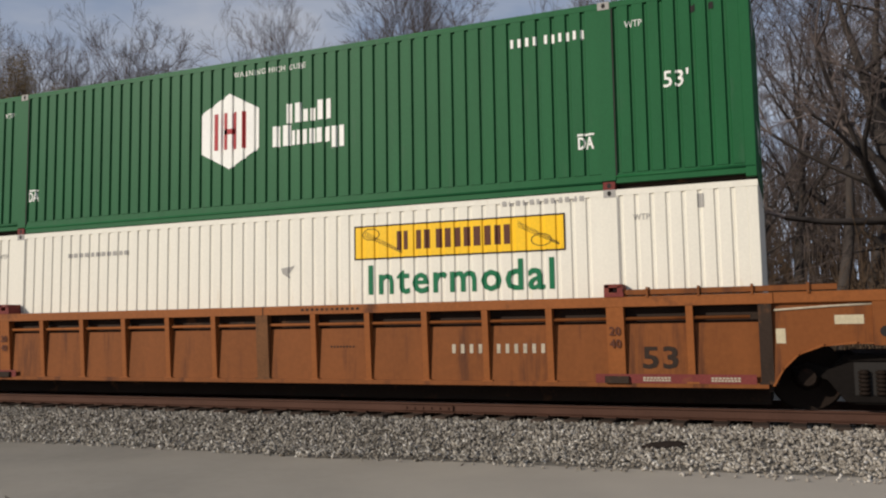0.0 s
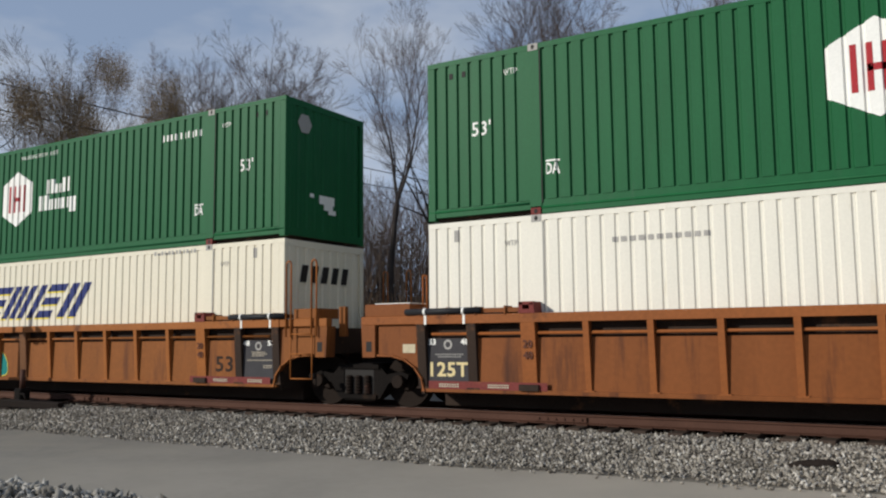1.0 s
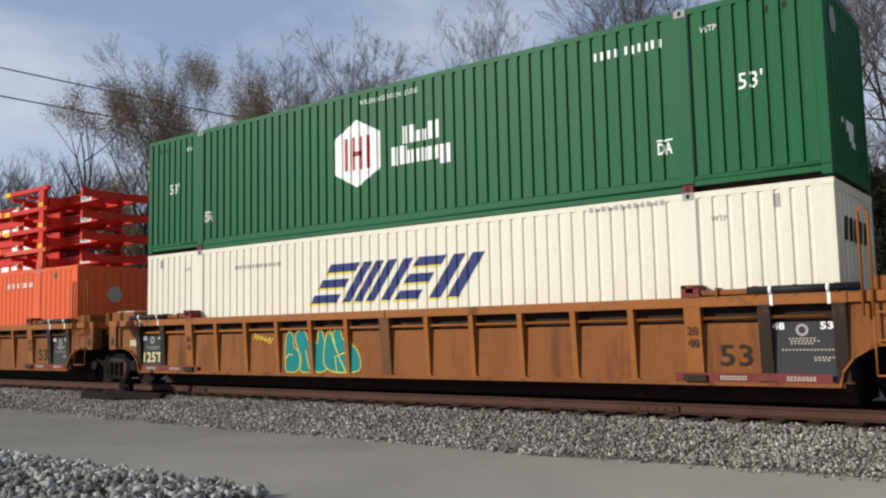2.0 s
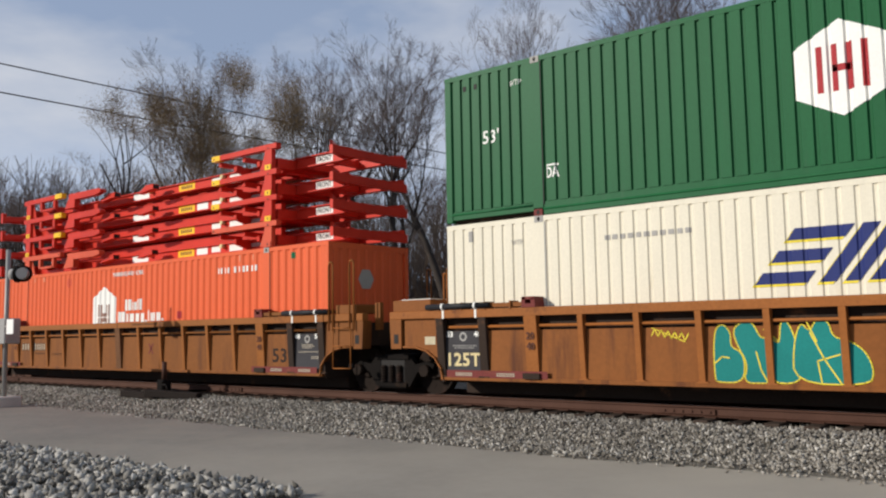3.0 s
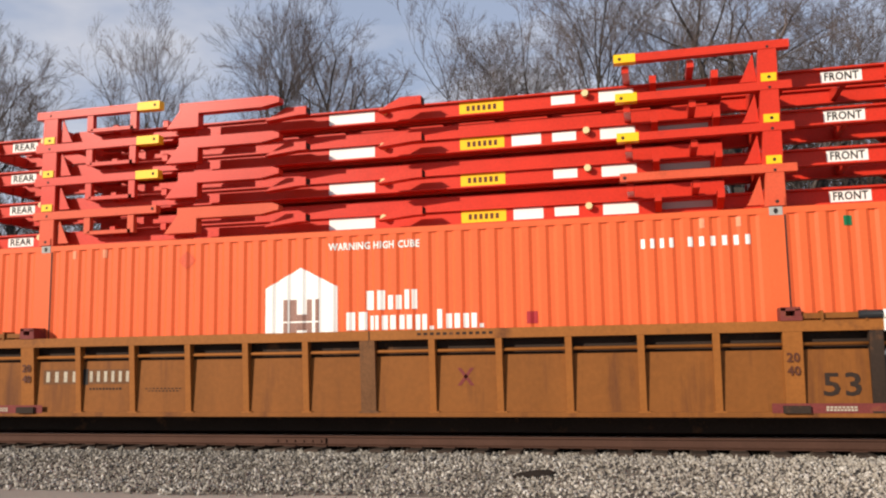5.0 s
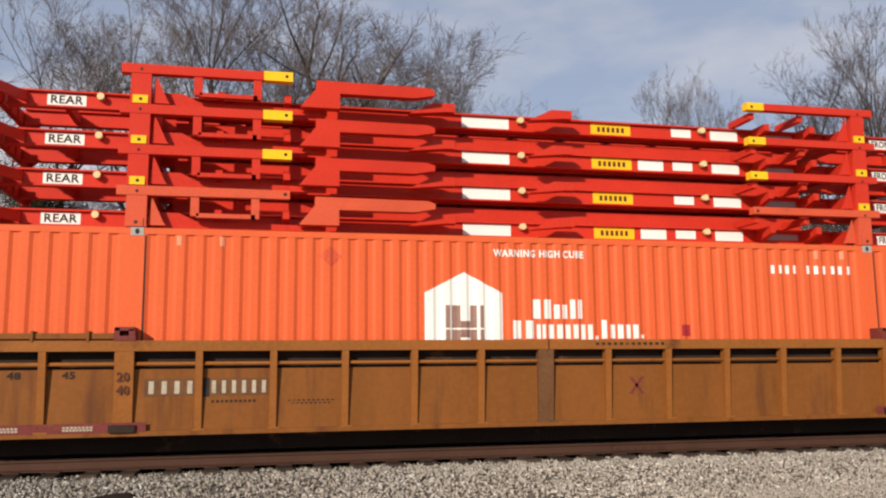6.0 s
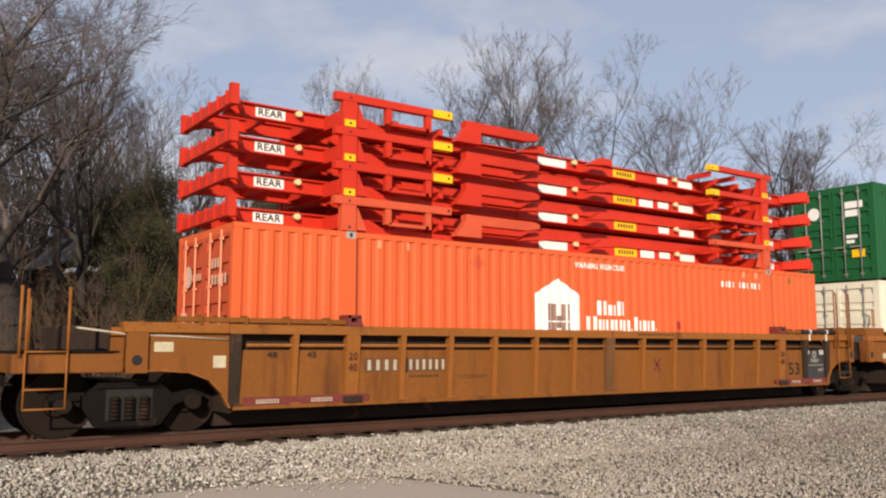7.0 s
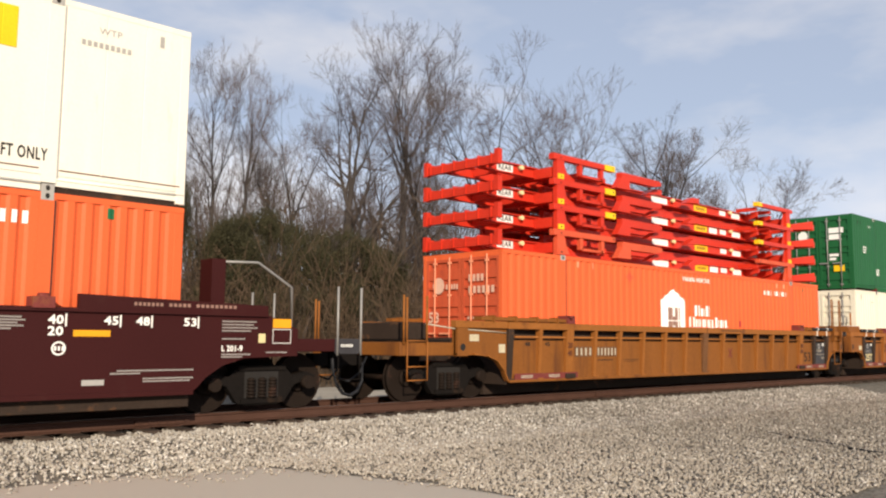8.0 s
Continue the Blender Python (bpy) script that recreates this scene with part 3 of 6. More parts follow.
def sheet(profile, z0, z1, back=0.07):
    bm = bmesh.new()
    pts = [(x, -HALF_W + d) for x, d in profile if abs(x) <= HALF_L - 0.05]
    front = [(bm.verts.new((x, y, z0)), bm.verts.new((x, y, z1))) for x, y in pts]
    for (a, b), (c, d) in zip(front, front[1:]):
        bm.faces.new((a, c, d, b))
    x0, x1, yb = pts[0][0], pts[-1][0], -HALF_W + back
    r = [bm.verts.new(p) for p in ((x0, yb, z0), (x1, yb, z0), (x1, yb, z1), (x0, yb, z1))]
    bm.faces.new(r[::-1])
    bm.faces.new([f[0] for f in front[::-1]] + [r[0], r[1]])
    bm.faces.new([f[1] for f in front] + [r[2], r[3]])
    bm.faces.new((front[0][0], front[0][1], r[3], r[0]))
    bm.faces.new((front[-1][1], front[-1][0], r[1], r[2]))
    bmesh.ops.recalc_face_normals(bm, faces=bm.faces[:])
    return bm


HALF_TURN = pose(0, 0, 0, 0, 0, 180)


def container(name, label, paint, style, group, at):
    """A 53-foot box with lifting posts at 40 feet, folded sides, a plain front wall and two doors."""
    root = thing(name, label, "container", group, at)
    pr = PROFILES[style]
    side = part("side_panel", sheet(pr, 0.25, TALL - 0.09), paint, root)
    piece("side_panel", side.data, root, HALF_TURN)
    W = HALF_W
    for (a, b) in ((-HALF_L + 0.02, -CAST - 0.10), (-CAST + 0.10, CAST - 0.10), (CAST + 0.10, HALF_L - 0.02)):
        over = abs(a) > CAST + 0.05 or b > CAST + 0.2
        z0 = 0.10 if over else 0.02
        bm = box(bmesh.new(), a, b, -W + 0.012, -W + 0.10, z0, 0.25)
        tube(bm, (a, -W + 0.014, z0 + 0.10), (b, -W + 0.014, z0 + 0.10), 0.022, n=8)
        rail = part("bottom_rail", bm, paint, root)
        piece("bottom_rail", rail.data, root, HALF_TURN)
    bm = box(bmesh.new(), -HALF_L, HALF_L, -W - 0.004, -W + 0.09, TALL - 0.09, TALL)
    rail = part("top_rail", bm, paint, root)
    piece("top_rail", rail.data, root, HALF_TURN)
    corner = mesh_of("corner_post", a_box(-0.075, 0.075, -0.004, 0.12, 0.05, TALL - 0.092, bevel=0.008), paint)
    lift = bmesh.new()
    box(lift, -0.105, 0.105, -0.006, 0.10, 0.14, TALL - 0.094)
    lift = mesh_of("lifting_post", lift, paint)
    seam = mesh_of("post_seam", a_box(0.106, 0.128, -0.004, 0.02, 0.2, TALL - 0.11), M_DECALG if paint in (M_WHITE, M_CREAM) else M_DECALK_SHADE)
    cast = bmesh.new()
    box(cast, -0.089, 0.089, -0.012, 0.15, 0, 0.118)
    low_cast = mesh_of("corner_casting", cast.copy(), M_DECALG if style == "flat" else M_MAROON_PATCH)
    cast = mesh_of("corner_casting", cast, M_DECALG)
    hole = mesh_of("casting_hole", _shift_y(flat(bmesh.new(), [(0.032 * math.cos(a * 0.785), 0.06 + 0.042 * math.sin(a * 0.785)) for a in range(8)]), -0.0145), M_DECALK_SHADE)
    for turn in (Matrix.Identity(4), HALF_TURN):
        for x in (-1, 1):
            piece("corner_post", corner, root, turn @ pose(x * (HALF_L - 0.075), -W, 0))
            post = piece("lifting_post", lift, root, turn @ pose(x * CAST, -W, 0))
            piece("post_seam", seam, post)
            for z in (0.0, TALL - 0.116):
                c = piece("corner_casting", cast if z else low_cast, root, turn @ pose(x * CAST, -W, z + 0.002))
                piece("casting_hole", hole, c)
    bm = box(bmesh.new(), -HALF_L + 0.02, HALF_L - 0.02, -W + 0.09, W - 0.09, TALL - 0.06, TALL - 0.03)
    for i in range(26):
        x = -7.6 + i * 0.6
        box(bm, x, x + 0.3, -W + 0.12, W - 0.12, TALL - 0.03, TALL - 0.018)
    part("roof", bm, paint, root)
    part("floor", a_box(-HALF_L + 0.02, HALF_L - 0.02, -W + 0.1, W - 0.1, 0.06, 0.22), M_SOOT_SHADE, root)
    line = []
    for i in range(9):
        y = -1.17 + i * 0.26
        line += [(y, 0.028), (y + 0.03, 0.004), (y + 0.15, 0.004), (y + 0.18, 0.028)]
    line = [(-W + 0.1, 0.06)] + line + [(W - 0.1, 0.06)]
    bm = bmesh.new()
    lo = [bm.verts.new((HALF_L - d, y, 0.24)) for y, d in line]
    hi = [bm.verts.new((HALF_L - d, y, TALL - 0.14)) for y, d in line]
    for i in range(len(line)):
        k = (i + 1) % len(line)
        bm.faces.new((lo[i], lo[k], hi[k], hi[i]))
    bm.faces.new(lo[::-1]), bm.faces.new(hi)
    bmesh.ops.recalc_face_normals(bm, faces=bm.faces[:])
    part("front_wall", bm, paint, root)
    part("front_header", a_box(HALF_L - 0.08, HALF_L, -W + 0.1, W - 0.1, TALL - 0.14, TALL - 0.004), paint, root)
    part("front_sill", a_box(HALF_L - 0.08, HALF_L, -W + 0.1, W - 0.1, 0.08, 0.24), paint, root)
    part("door_header", a_box(-HALF_L + 0.01, -HALF_L + 0.05, -W + 0.1, W - 0.1, TALL - 0.13, TALL - 0.002), paint, root)
    part("door_sill", a_box(-HALF_L + 0.01, -HALF_L + 0.05, -W + 0.1, W - 0.1, 0.06, 0.17), paint, root)
    for s in (-1, 1):
        y0, y1 = (-1.19, -0.012) if s < 0 else (0.012, 1.19)
        bm = a_box(-HALF_L + 0.045, -HALF_L + 0.07, y0, y1, 0.17, TALL - 0.13)
        for a, b in ((y0, y0 + 0.085), (y1 - 0.085, y1)):
            box(bm, -HALF_L + 0.002, -HALF_L + 0.045, a, b, 0.17, TALL - 0.13)
        for k in range(5):
            zz = 0.17 + k * (TALL - 0.37) / 4
            box(bm, -HALF_L + 0.002, -HALF_L + 0.045, y0 + 0.085, y1 - 0.085, zz, zz + 0.07)
            if k < 4:
                box(bm, -HALF_L + 0.012, -HALF_L + 0.045, y0 + 0.085, y1 - 0.085, zz + 0.22, zz + 0.46)
        door = part("door", bm, M_DOOR if paint is M_ORANGE else paint, root)
        for f in (0.30, 0.72):
            y = y0 + f * (y1 - y0)
            bm = tube(bmesh.new(), (-HALF_L - 0.02, y, 0.12), (-HALF_L - 0.02, y, TALL - 0.08), 0.018, n=8)
            for z in (0.2, 0.9, 1.9, 2.65):
                box(bm, -HALF_L - 0.035, -HALF_L + 0.004, y - 0.05, y + 0.05, z, z + 0.05)
            box(bm, -HALF_L - 0.045, -HALF_L - 0.03, y - 0.02, y + 0.32, 1.02, 1.06)
            part("lock_rod", bm, M_CHROME if paint is not M_ORANGE else M_ORANGE_PALE, door, "steel lock rod with a flat handle")
    MOVERS.append(root)
    return root, pr


def mark(root, name, bm, material, pr, label="", lift=0.004):
    return part(name, lay_on(bm, pr, -HALF_W - 0.004, lift), material, root, label)


def mark_bars(root, spans, z0, z1, gap, material, pr, label=""):
    """Rows of plain bars, each a part of its own."""
    for x0, x1, n in spans:
        w = (x1 - x0) / (n - gap)
        for i in range(n):
            mark(root, "number_bar", plate(bmesh.new(), x0 + i * w, x0 + i * w + w * (1 - gap), z0, z1), material, pr, label)


def plate(bm, x0, x1, z0, z1):
    return flat(bm, [(x0, z0), (x1, z0), (x1, z1), (x0, z1)])


def hexagon(cx, cz, rx, rz):
    return [(cx, cz + rz), (cx + rx, cz + rz * 0.52), (cx + rx, cz - rz * 0.52), (cx, cz - rz), (cx - rx, cz - rz * 0.52), (cx - rx, cz + rz * 0.52)]


def split_block(x0, x1, z0, z1):
    """Two plain upright bars side by side."""
    bm = bmesh.new()
    w = (x1 - x0) * 0.40
    for a, b in (((x0, x0 + w), (x1 - w, x1)) if x1 - x0 > 0.1 else ((x0, x1),)):
        plate(bm, a, b, z0, z1)
    return bm


def green_marks(root, pr):
    z = -UPPER_Z
    mark(root, "emblem", flat(bmesh.new(), hexagon(-0.89, 4.855 + z, 0.64, 0.70)), M_DECALW, pr, "white hexagon emblem with dark red bars")
    bm = bmesh.new()
    for x in (-1.22, -1.02, -0.82, -0.62):
        plate(bm, x, x + 0.085, 4.52 + z, 5.20 + z)
    plate(bm, -1.02, -0.74, 4.80 + z, 4.90 + z)
    mark(root, "emblem_inlay", bm, M_DECALR, pr, lift=0.007)
    for i, (x0, x1, lo, hi) in enumerate(((0.33, 0.62, 4.87, 5.22), (0.66, 0.92, 4.87, 5.09), (0.96, 1.22, 4.87, 5.22),
                                          (0.04, 0.40, 4.47, 4.84), (0.44, 0.60, 4.47, 4.73), (0.64, 0.90, 4.47, 4.73), (0.94, 1.20, 4.47, 4.73), (1.24, 1.48, 4.36, 4.73))):
        mark(root, "wordmark_block", split_block(x0, x1, lo + z, hi + z), M_DECALW, pr, "white block of a wordmark")
    mark(root, "lettering", letters("WARNING HIGH CUBE", -0.82, 0.72, 5.835 + z, 5.935 + z), M_DECALW, pr)
    mark_bars(root, ((4.49, 4.92, 4), (5.05, 5.67, 6)), 5.63 + z, 5.77 + z, 0.58, M_DECALW, pr)
    for s in (-1, 1):
        x = 6.84 if s > 0 else -7.17
        mark(root, "lettering", bold(letters("53'", x, x + 0.36, 4.71 + z, 4.96 + z), 0.006), M_DECALW, pr)
        x = 5.54 if s > 0 else -5.80
        bm = bold(letters("DA", x, x + 0.23, 3.90 + z, 4.08 + z), 0.010)
        plate(bm, x - 0.01, x + 0.25, 4.11 + z, 4.14 + z)
        mark(root, "lettering", bm, M_DECALW, pr)
        x = 6.30 if s > 0 else -6.56
        mark(root, "lettering", letters("WTP", x, x + 0.26, 5.70 + z, 5.80 + z), M_DECALW, pr)
    for x in (-7.62, -7.36, 7.26, 7.52):
        mark(root, "vent_cap", plate(bmesh.new(), x, x + 0.07, 5.80 + z, 5.90 + z), M_DECALK_SHADE, pr)
    # front wall and doors
    bm = bmesh.new()
    for y0, y1, z0, z1 in ((-0.25, 0.25, 0.82, 1.0), (-0.1, 0.2, 0.7, 0.82), (-0.55, -0.42, 0.92, 1.0), (0.05, 0.3, 0.62, 0.72)):
        bm.faces.new([bm.verts.new((HALF_L + 0.004, y, zz)) for y, zz in ((y0, z0), (y1, z0), (y1, z1), (y0, z1))])
    part("sticker", bm, M_DECALW, root, "pale stickers on the front wall")
    bm = bmesh.new()
    bm.faces.new([bm.verts.new((HALF_L + 0.004, -0.72 + 0.22 * math.cos(a * math.pi / 3), 2.42 + 0.22 * math.sin(a * math.pi / 3))) for a in range(6)])
    part("emblem", bm, M_DECALG, root)
    for k, (a, b) in enumerate(((2.2, 2.4), (1.95, 2.15), (1.3, 1.4), (1.15, 1.25))):
        bm = bmesh.new()
        bm.faces.new([bm.verts.new((-HALF_L - 0.002, y, zz)) for y, zz in ((-0.40, a), (-0.95 + 0.1 * k, a), (-0.95 + 0.1 * k, b), (-0.40, b))])
        part("door_marking", bm, M_DECALW, root)
    bm = bmesh.new()
    bm.faces.new([bm.verts.new((-HALF_L - 0.002, 0.6 + 0.2 * math.cos(a * math.pi / 5), 2.15 + 0.2 * math.sin(a * math.pi / 5))) for a in range(10)])
    part("door_marking", bm, M_DECALW, root)
    bm = bmesh.new()
    bm.faces.new([bm.verts.new((-HALF_L - 0.003, y, zz)) for y, zz in ((-0.55, 0.72), (-0.95, 0.72), (-0.95, 0.95), (-0.55, 0.95))])
    part("door_sticker", bm, M_YELLOW, root)


green_a, pr_n = container("green_container", "glossy green 53-foot container stacked on a white one", M_GREEN, "narrow", "upper containers", (C1, 0, UPPER_Z))
green_marks(green_a, pr_n)
green_b = copy_thing(green_a, pose(C2, 0, UPPER_Z))
MOVERS.append(green_b)


def white_small_marks(root, pr):
    mark_bars(root, ((4.3, 5.6, 12),), 2.76, 2.84, 0.4, M_DECALG, pr)
    for x in (-7.55, 7.25):
        bm = bmesh.new()
        plate(bm, x, x + 0.09, 2.55, 2.75)
        mark(root, "vent_cap", bm, M_DECALG, pr, "small grey vent cap")
    for x in (-6.58, 6.33):
        mark(root, "lettering", letters("WTP", x, x + 0.24, 2.42, 2.51), M_DECALG, pr)
    mark_bars(root, ((-4.7, -3.2, 11),), 2.36, 2.44, 0.35, M_DECALG, pr, "faint grey number bar")


white_a, pr_t = container("white_container", "white 53-foot container with a yellow sign, set in a rail car", M_WHITE, "thin", "lower containers", (C1, 0, LOWER_Z))
white_small_marks(white_a, pr_t)
z = -LOWER_Z
mark(white_a, "sign_panel", plate(bmesh.new(), 1.67, 5.30, 2.38 + z, 2.95 + z), M_YELLOW, pr_t, "yellow sign panel with a dark border")
bm = bmesh.new()
for a, b, c, e in ((1.67, 5.30, 2.38, 2.405), (1.67, 5.30, 2.925, 2.95), (1.67, 1.695, 2.405, 2.925), (5.275, 5.30, 2.405, 2.925)):
    plate(bm, a, b, c + z, e + z)
mark(white_a, "sign_border", bm, M_DECALK_SHADE, pr_t, lift=0.007)
for i, (x0, wd) in enumerate(((2.46, 0.20), (2.80, 0.25), (3.16, 0.26), (3.48, 0.27), (3.81, 0.29), (4.16, 0.26))):
    mark(white_a, "wordmark_block", split_block(x0, x0 + wd, 2.52 + z, 2.83 + z), M_DECALBR, pr_t, "brown block of a wordmark", lift=0.007)
bm = bmesh.new()
for x0, x1 in ((1.85, 2.55), (4.55, 5.2)):
    for k in range(4):
        flat(bm, [(x0, 2.86 + z - k * 0.028), (x1, 2.50 + z - k * 0.012), (x1, 2.508 + z - k * 0.012), (x0, 2.868 + z - k * 0.028)])
for cx, cz in ((1.98, 2.80), (4.92, 2.56)):
    for a in range(10):
        t0, t1 = a * math.pi / 5, (a + 1) * math.pi / 5
        flat(bm, [(cx + 0.17 * math.cos(t0), cz + z + 0.1 * math.sin(t0)), (cx + 0.17 * math.cos(t1), cz + z + 0.1 * math.sin(t1)),
                  (cx + 0.155 * math.cos(t1), cz + z + 0.088 * math.sin(t1)), (cx + 0.155 * math.cos(t0), cz + z + 0.088 * math.sin(t0))])
mark(white_a, "sign_scroll", bm, M_DECALK_SHADE, pr_t, "thin dark scroll lines", lift=0.0085)
mark(white_a, "lettering", bold(letters("Intermodal", 1.93, 5.09, 1.79 + z, 2.26 + z), 0.022), M_DECALGR, pr_t, "bold green lettering")
bm = bmesh.new()
flat(bm, [(0.22, 2.30 + z), (0.50, 2.34 + z), (0.36, 2.20 + z), (0.40, 2.12 + z), (0.26, 2.2 + z)])
mark(white_a, "scuff", bm, M_DECALG, pr_t, "small grey dent with peeled paint")

white_b, pr_t = container("white_container", "cream-white 53-foot container with a navy wordmark, set in a rail car", M_CREAM, "thin", "lower containers", (C2, 0, LOWER_Z))
white_small_marks(white_b, pr_t)
NAVY_BARS = [(-2.26, -1.52, 1.84, 2.01), (-2.26, -1.52, 2.15, 2.32), (-2.26, -1.46, 2.46, 2.63),
             (-1.35, -1.13, 1.84, 2.63), (-1.02, -0.82, 1.84, 2.63), (-0.70, -0.48, 1.84, 2.63), (-0.30, -0.08, 1.84, 2.63),
             (0.05, 0.62, 1.84, 2.01), (0.05, 0.66, 2.15, 2.32), (0.05, 0.72, 2.46, 2.63), (0.90, 1.16, 1.84, 2.63), (1.32, 1.58, 1.84, 2.63)]
for col, dx, dz, lf in ((M_SPRAYY, -0.04, -0.035, 0.004), (M_DECALB, 0, 0, 0.007)):
    for x0, x1, z0, z1 in NAVY_BARS:
        lean = lambda zz: 0.78 * (zz - 1.84) + dx
        bar = flat(bmesh.new(), [(x0 + lean(z0), z0 + dz - LOWER_Z), (x1 + lean(z0), z0 + dz - LOWER_Z), (x1 + lean(z1), z1 + dz - LOWER_Z), (x0 + lean(z1), z1 + dz - LOWER_Z)])
        mark(white_b, "wordmark_bar", bar, col, pr_t, "slanted navy bar of a wordmark" if lf > 0.005 else "yellow shadow of the wordmark", lift=lf)
bm = bmesh.new()
for k in range(5):
    y = -0.85 + k * 0.33
    bm.faces.new([bm.verts.new((HALF_L + 0.004, yy, zz)) for yy, zz in ((y, 2.05), (y + 0.2, 2.05), (y + 0.28, 2.4), (y + 0.08, 2.4))])
part("front_marking", bm, M_DECALK_SHADE, white_b, "dark wordmark blocks on the front wall")

orange_a, pr_w = container("orange_container", "orange 53-foot container under stacked red trailer frames", M_ORANGE, "wave", "lower containers", (C3, 0, LOWER_Z))
z = -LOWER_Z
mark(orange_a, "emblem", flat(bmesh.new(), [(-1.82, 1.45 + z), (-0.59, 1.45 + z), (-0.59, 2.36 + z), (-1.205, 2.68 + z), (-1.82, 2.36 + z)]), M_DECALW, pr_w, "white house-shaped emblem with grey bars")
bm = bmesh.new()
for x0, x1 in ((-1.50, -1.43), (-1.40, -1.27), (-1.11, -1.01), (-0.955, -0.895)):
    for lo, hi in ((1.50, 1.80), (1.825, 2.17)):
        plate(bm, x0, x1, lo + z, hi + z)
for lo, hi in ((1.68, 1.80), (1.825, 1.93)):
    plate(bm, -1.268, -1.112, lo + z, hi + z)
mark(orange_a, "emblem_inlay", bm, M_INLAY, pr_w, lift=0.007)
for i, (x0, x1, lo, hi) in enumerate(((-0.10, 0.20, 1.97, 2.27), (0.25, 0.47, 1.97, 2.19), (0.52, 0.72, 1.97, 2.27),
                                      (-0.43, -0.09, 1.66, 1.94), (-0.04, 0.10, 1.66, 1.88), (0.15, 0.38, 1.66, 1.88), (0.43, 0.64, 1.66, 1.88), (0.69, 0.88, 1.60, 1.88),
                                      (0.92, 0.98, 1.62, 1.70), (1.04, 1.12, 1.66, 1.95), (1.18, 1.40, 1.66, 1.88), (1.45, 1.66, 1.66, 1.88), (1.70, 1.76, 1.66, 1.72))):
    mark(orange_a, "wordmark_block", split_block(x0, x1, lo + z, hi + z), M_DECALW, pr_w, "white block of a wordmark")
mark(orange_a, "lettering", bold(letters("WARNING HIGH CUBE", -0.73, 0.76, 2.93 + z, 3.04 + z), 0.008), M_DECALW, pr_w)
mark_bars(orange_a, ((4.12, 4.58, 4), (4.78, 5.63, 6)), 2.74 + z, 2.88 + z, 0.58, M_DECALW, pr_w)
mark(orange_a, "diamond_label", flat(bmesh.new(), [(-3.42, 2.89 + z), (-3.25, 2.74 + z), (-3.08, 2.89 + z), (-3.25, 3.04 + z)]), M_RED_OLD, pr_w, "faded red diamond label")
mark(orange_a, "patch", plate(bmesh.new(), 2.42, 2.58, 1.70 + z, 1.88 + z), M_DECALR, pr_w, "dark red square patch")
mark(orange_a, "green_tag", plate(bmesh.new(), 6.86, 6.97, 2.94 + z, 3.08 + z), M_DECALGR, pr_w, "small green tag")
for x in (-5.45, -4.85, 4.95, 5.45):
    mark(orange_a, "lashing_tab", plate(bmesh.new(), x, x + 0.07, 3.0 + z, 3.14 + z), M_ORANGE_PALE, pr_w)


def door_bars(root, y0, y1, z0, z1, n, material):
    """A row of plain bars across a door leaf, each a part of its own."""
    w = (y0 - y1) / (n - 0.35)
    for i in range(n):
        a = y0 - i * w
        bm = bmesh.new()
        bm.faces.new([bm.verts.new((-HALF_L - 0.004, y, zz)) for y, zz in ((a, z0), (a - w * 0.65, z0), (a - w * 0.65, z1), (a, z1))])
        part("door_marking", bm, material, root)


def end_letters(root, text, y0, y1, z0, z1, material):
    """Lettering on the door end, read from outside."""
    bm = bold(letters(text, 0, 1, z0, z1), 0.02)
    for v in bm.verts:
        v.co = (-HALF_L - 0.005 + v.co.y, y0 + (y1 - y0) * v.co.x, v.co.z)
    part("lettering", bm, material, root)


door_bars(orange_a, -0.25, -0.72, 2.22, 2.38, 4, M_ORANGE_WORN)
door_bars(orange_a, -0.25, -1.05, 1.95, 2.11, 6, M_ORANGE_WORN)
for zz, n in ((1.36, 9), (1.24, 8), (1.05, 10), (0.93, 7)):
    door_bars(orange_a, -0.22, -0.98, zz, zz + 0.06, n, M_ORANGE_WORN)
door_bars(orange_a, 0.50, 0.10, 2.06, 2.18, 5, M_ORANGE_WORN)
end_letters(orange_a, "53", 1.08, 0.74, 1.28, 1.52, M_ORANGE_WORN)
bm = bmesh.new()
bm.faces.new([bm.verts.new((-HALF_L - 0.002, 0.75 + 0.2 * math.cos(a * math.pi / 5), 2.15 + 0.2 * math.sin(a * math.pi / 5))) for a in range(10)])
part("door_marking", bm, M_ORANGE_WORN, orange_a, "worn white markings on the doors")
bm = bmesh.new()
bm.faces.new([bm.verts.new((HALF_L + 0.004, -0.15 + 0.25 * math.cos(a * math.pi / 3), 2.1 + 0.25 * math.sin(a * math.pi / 3))) for a in range(6)])
part("emblem", bm, M_DECALG, orange_a)

orange_b, pr_w = container("orange_container", "orange 53-foot container in a maroon rail car", M_ORANGE, "wave", "lower containers", (C4 + 0.07, 0, LOWER_Z + 0.05))
mark_bars(orange_b, ((4.95, 5.75, 6),), 2.42, 2.60, 0.5, M_DECALW, pr_w)
mark(orange_b, "green_tag", plate(bmesh.new(), 6.86, 6.97, 2.60, 2.76), M_DECALGR, pr_w, "small green tag")
white_c, pr_s = container("white_container", "plain white container with yellow panel, stacked on an orange one", M_WHITE, "flat", "upper containers", (C4 + 0.07, 0, UPPER_Z + 0.05))
mark(white_c, "lettering", bold(letters("LIFT ONLY", 5.22, 5.95, 0.445, 0.62), 0.006), M_DECALK_SHADE, pr_s)
# added dark box: paints the shaded gap between the stacked containers
part("gap_shade_box", a_box(-8.0, 8.0, -1.25, 1.25, -0.045, 0.11), M_SOOT_SHADE, white_c, "dark box standing in for the shade in the gap below")
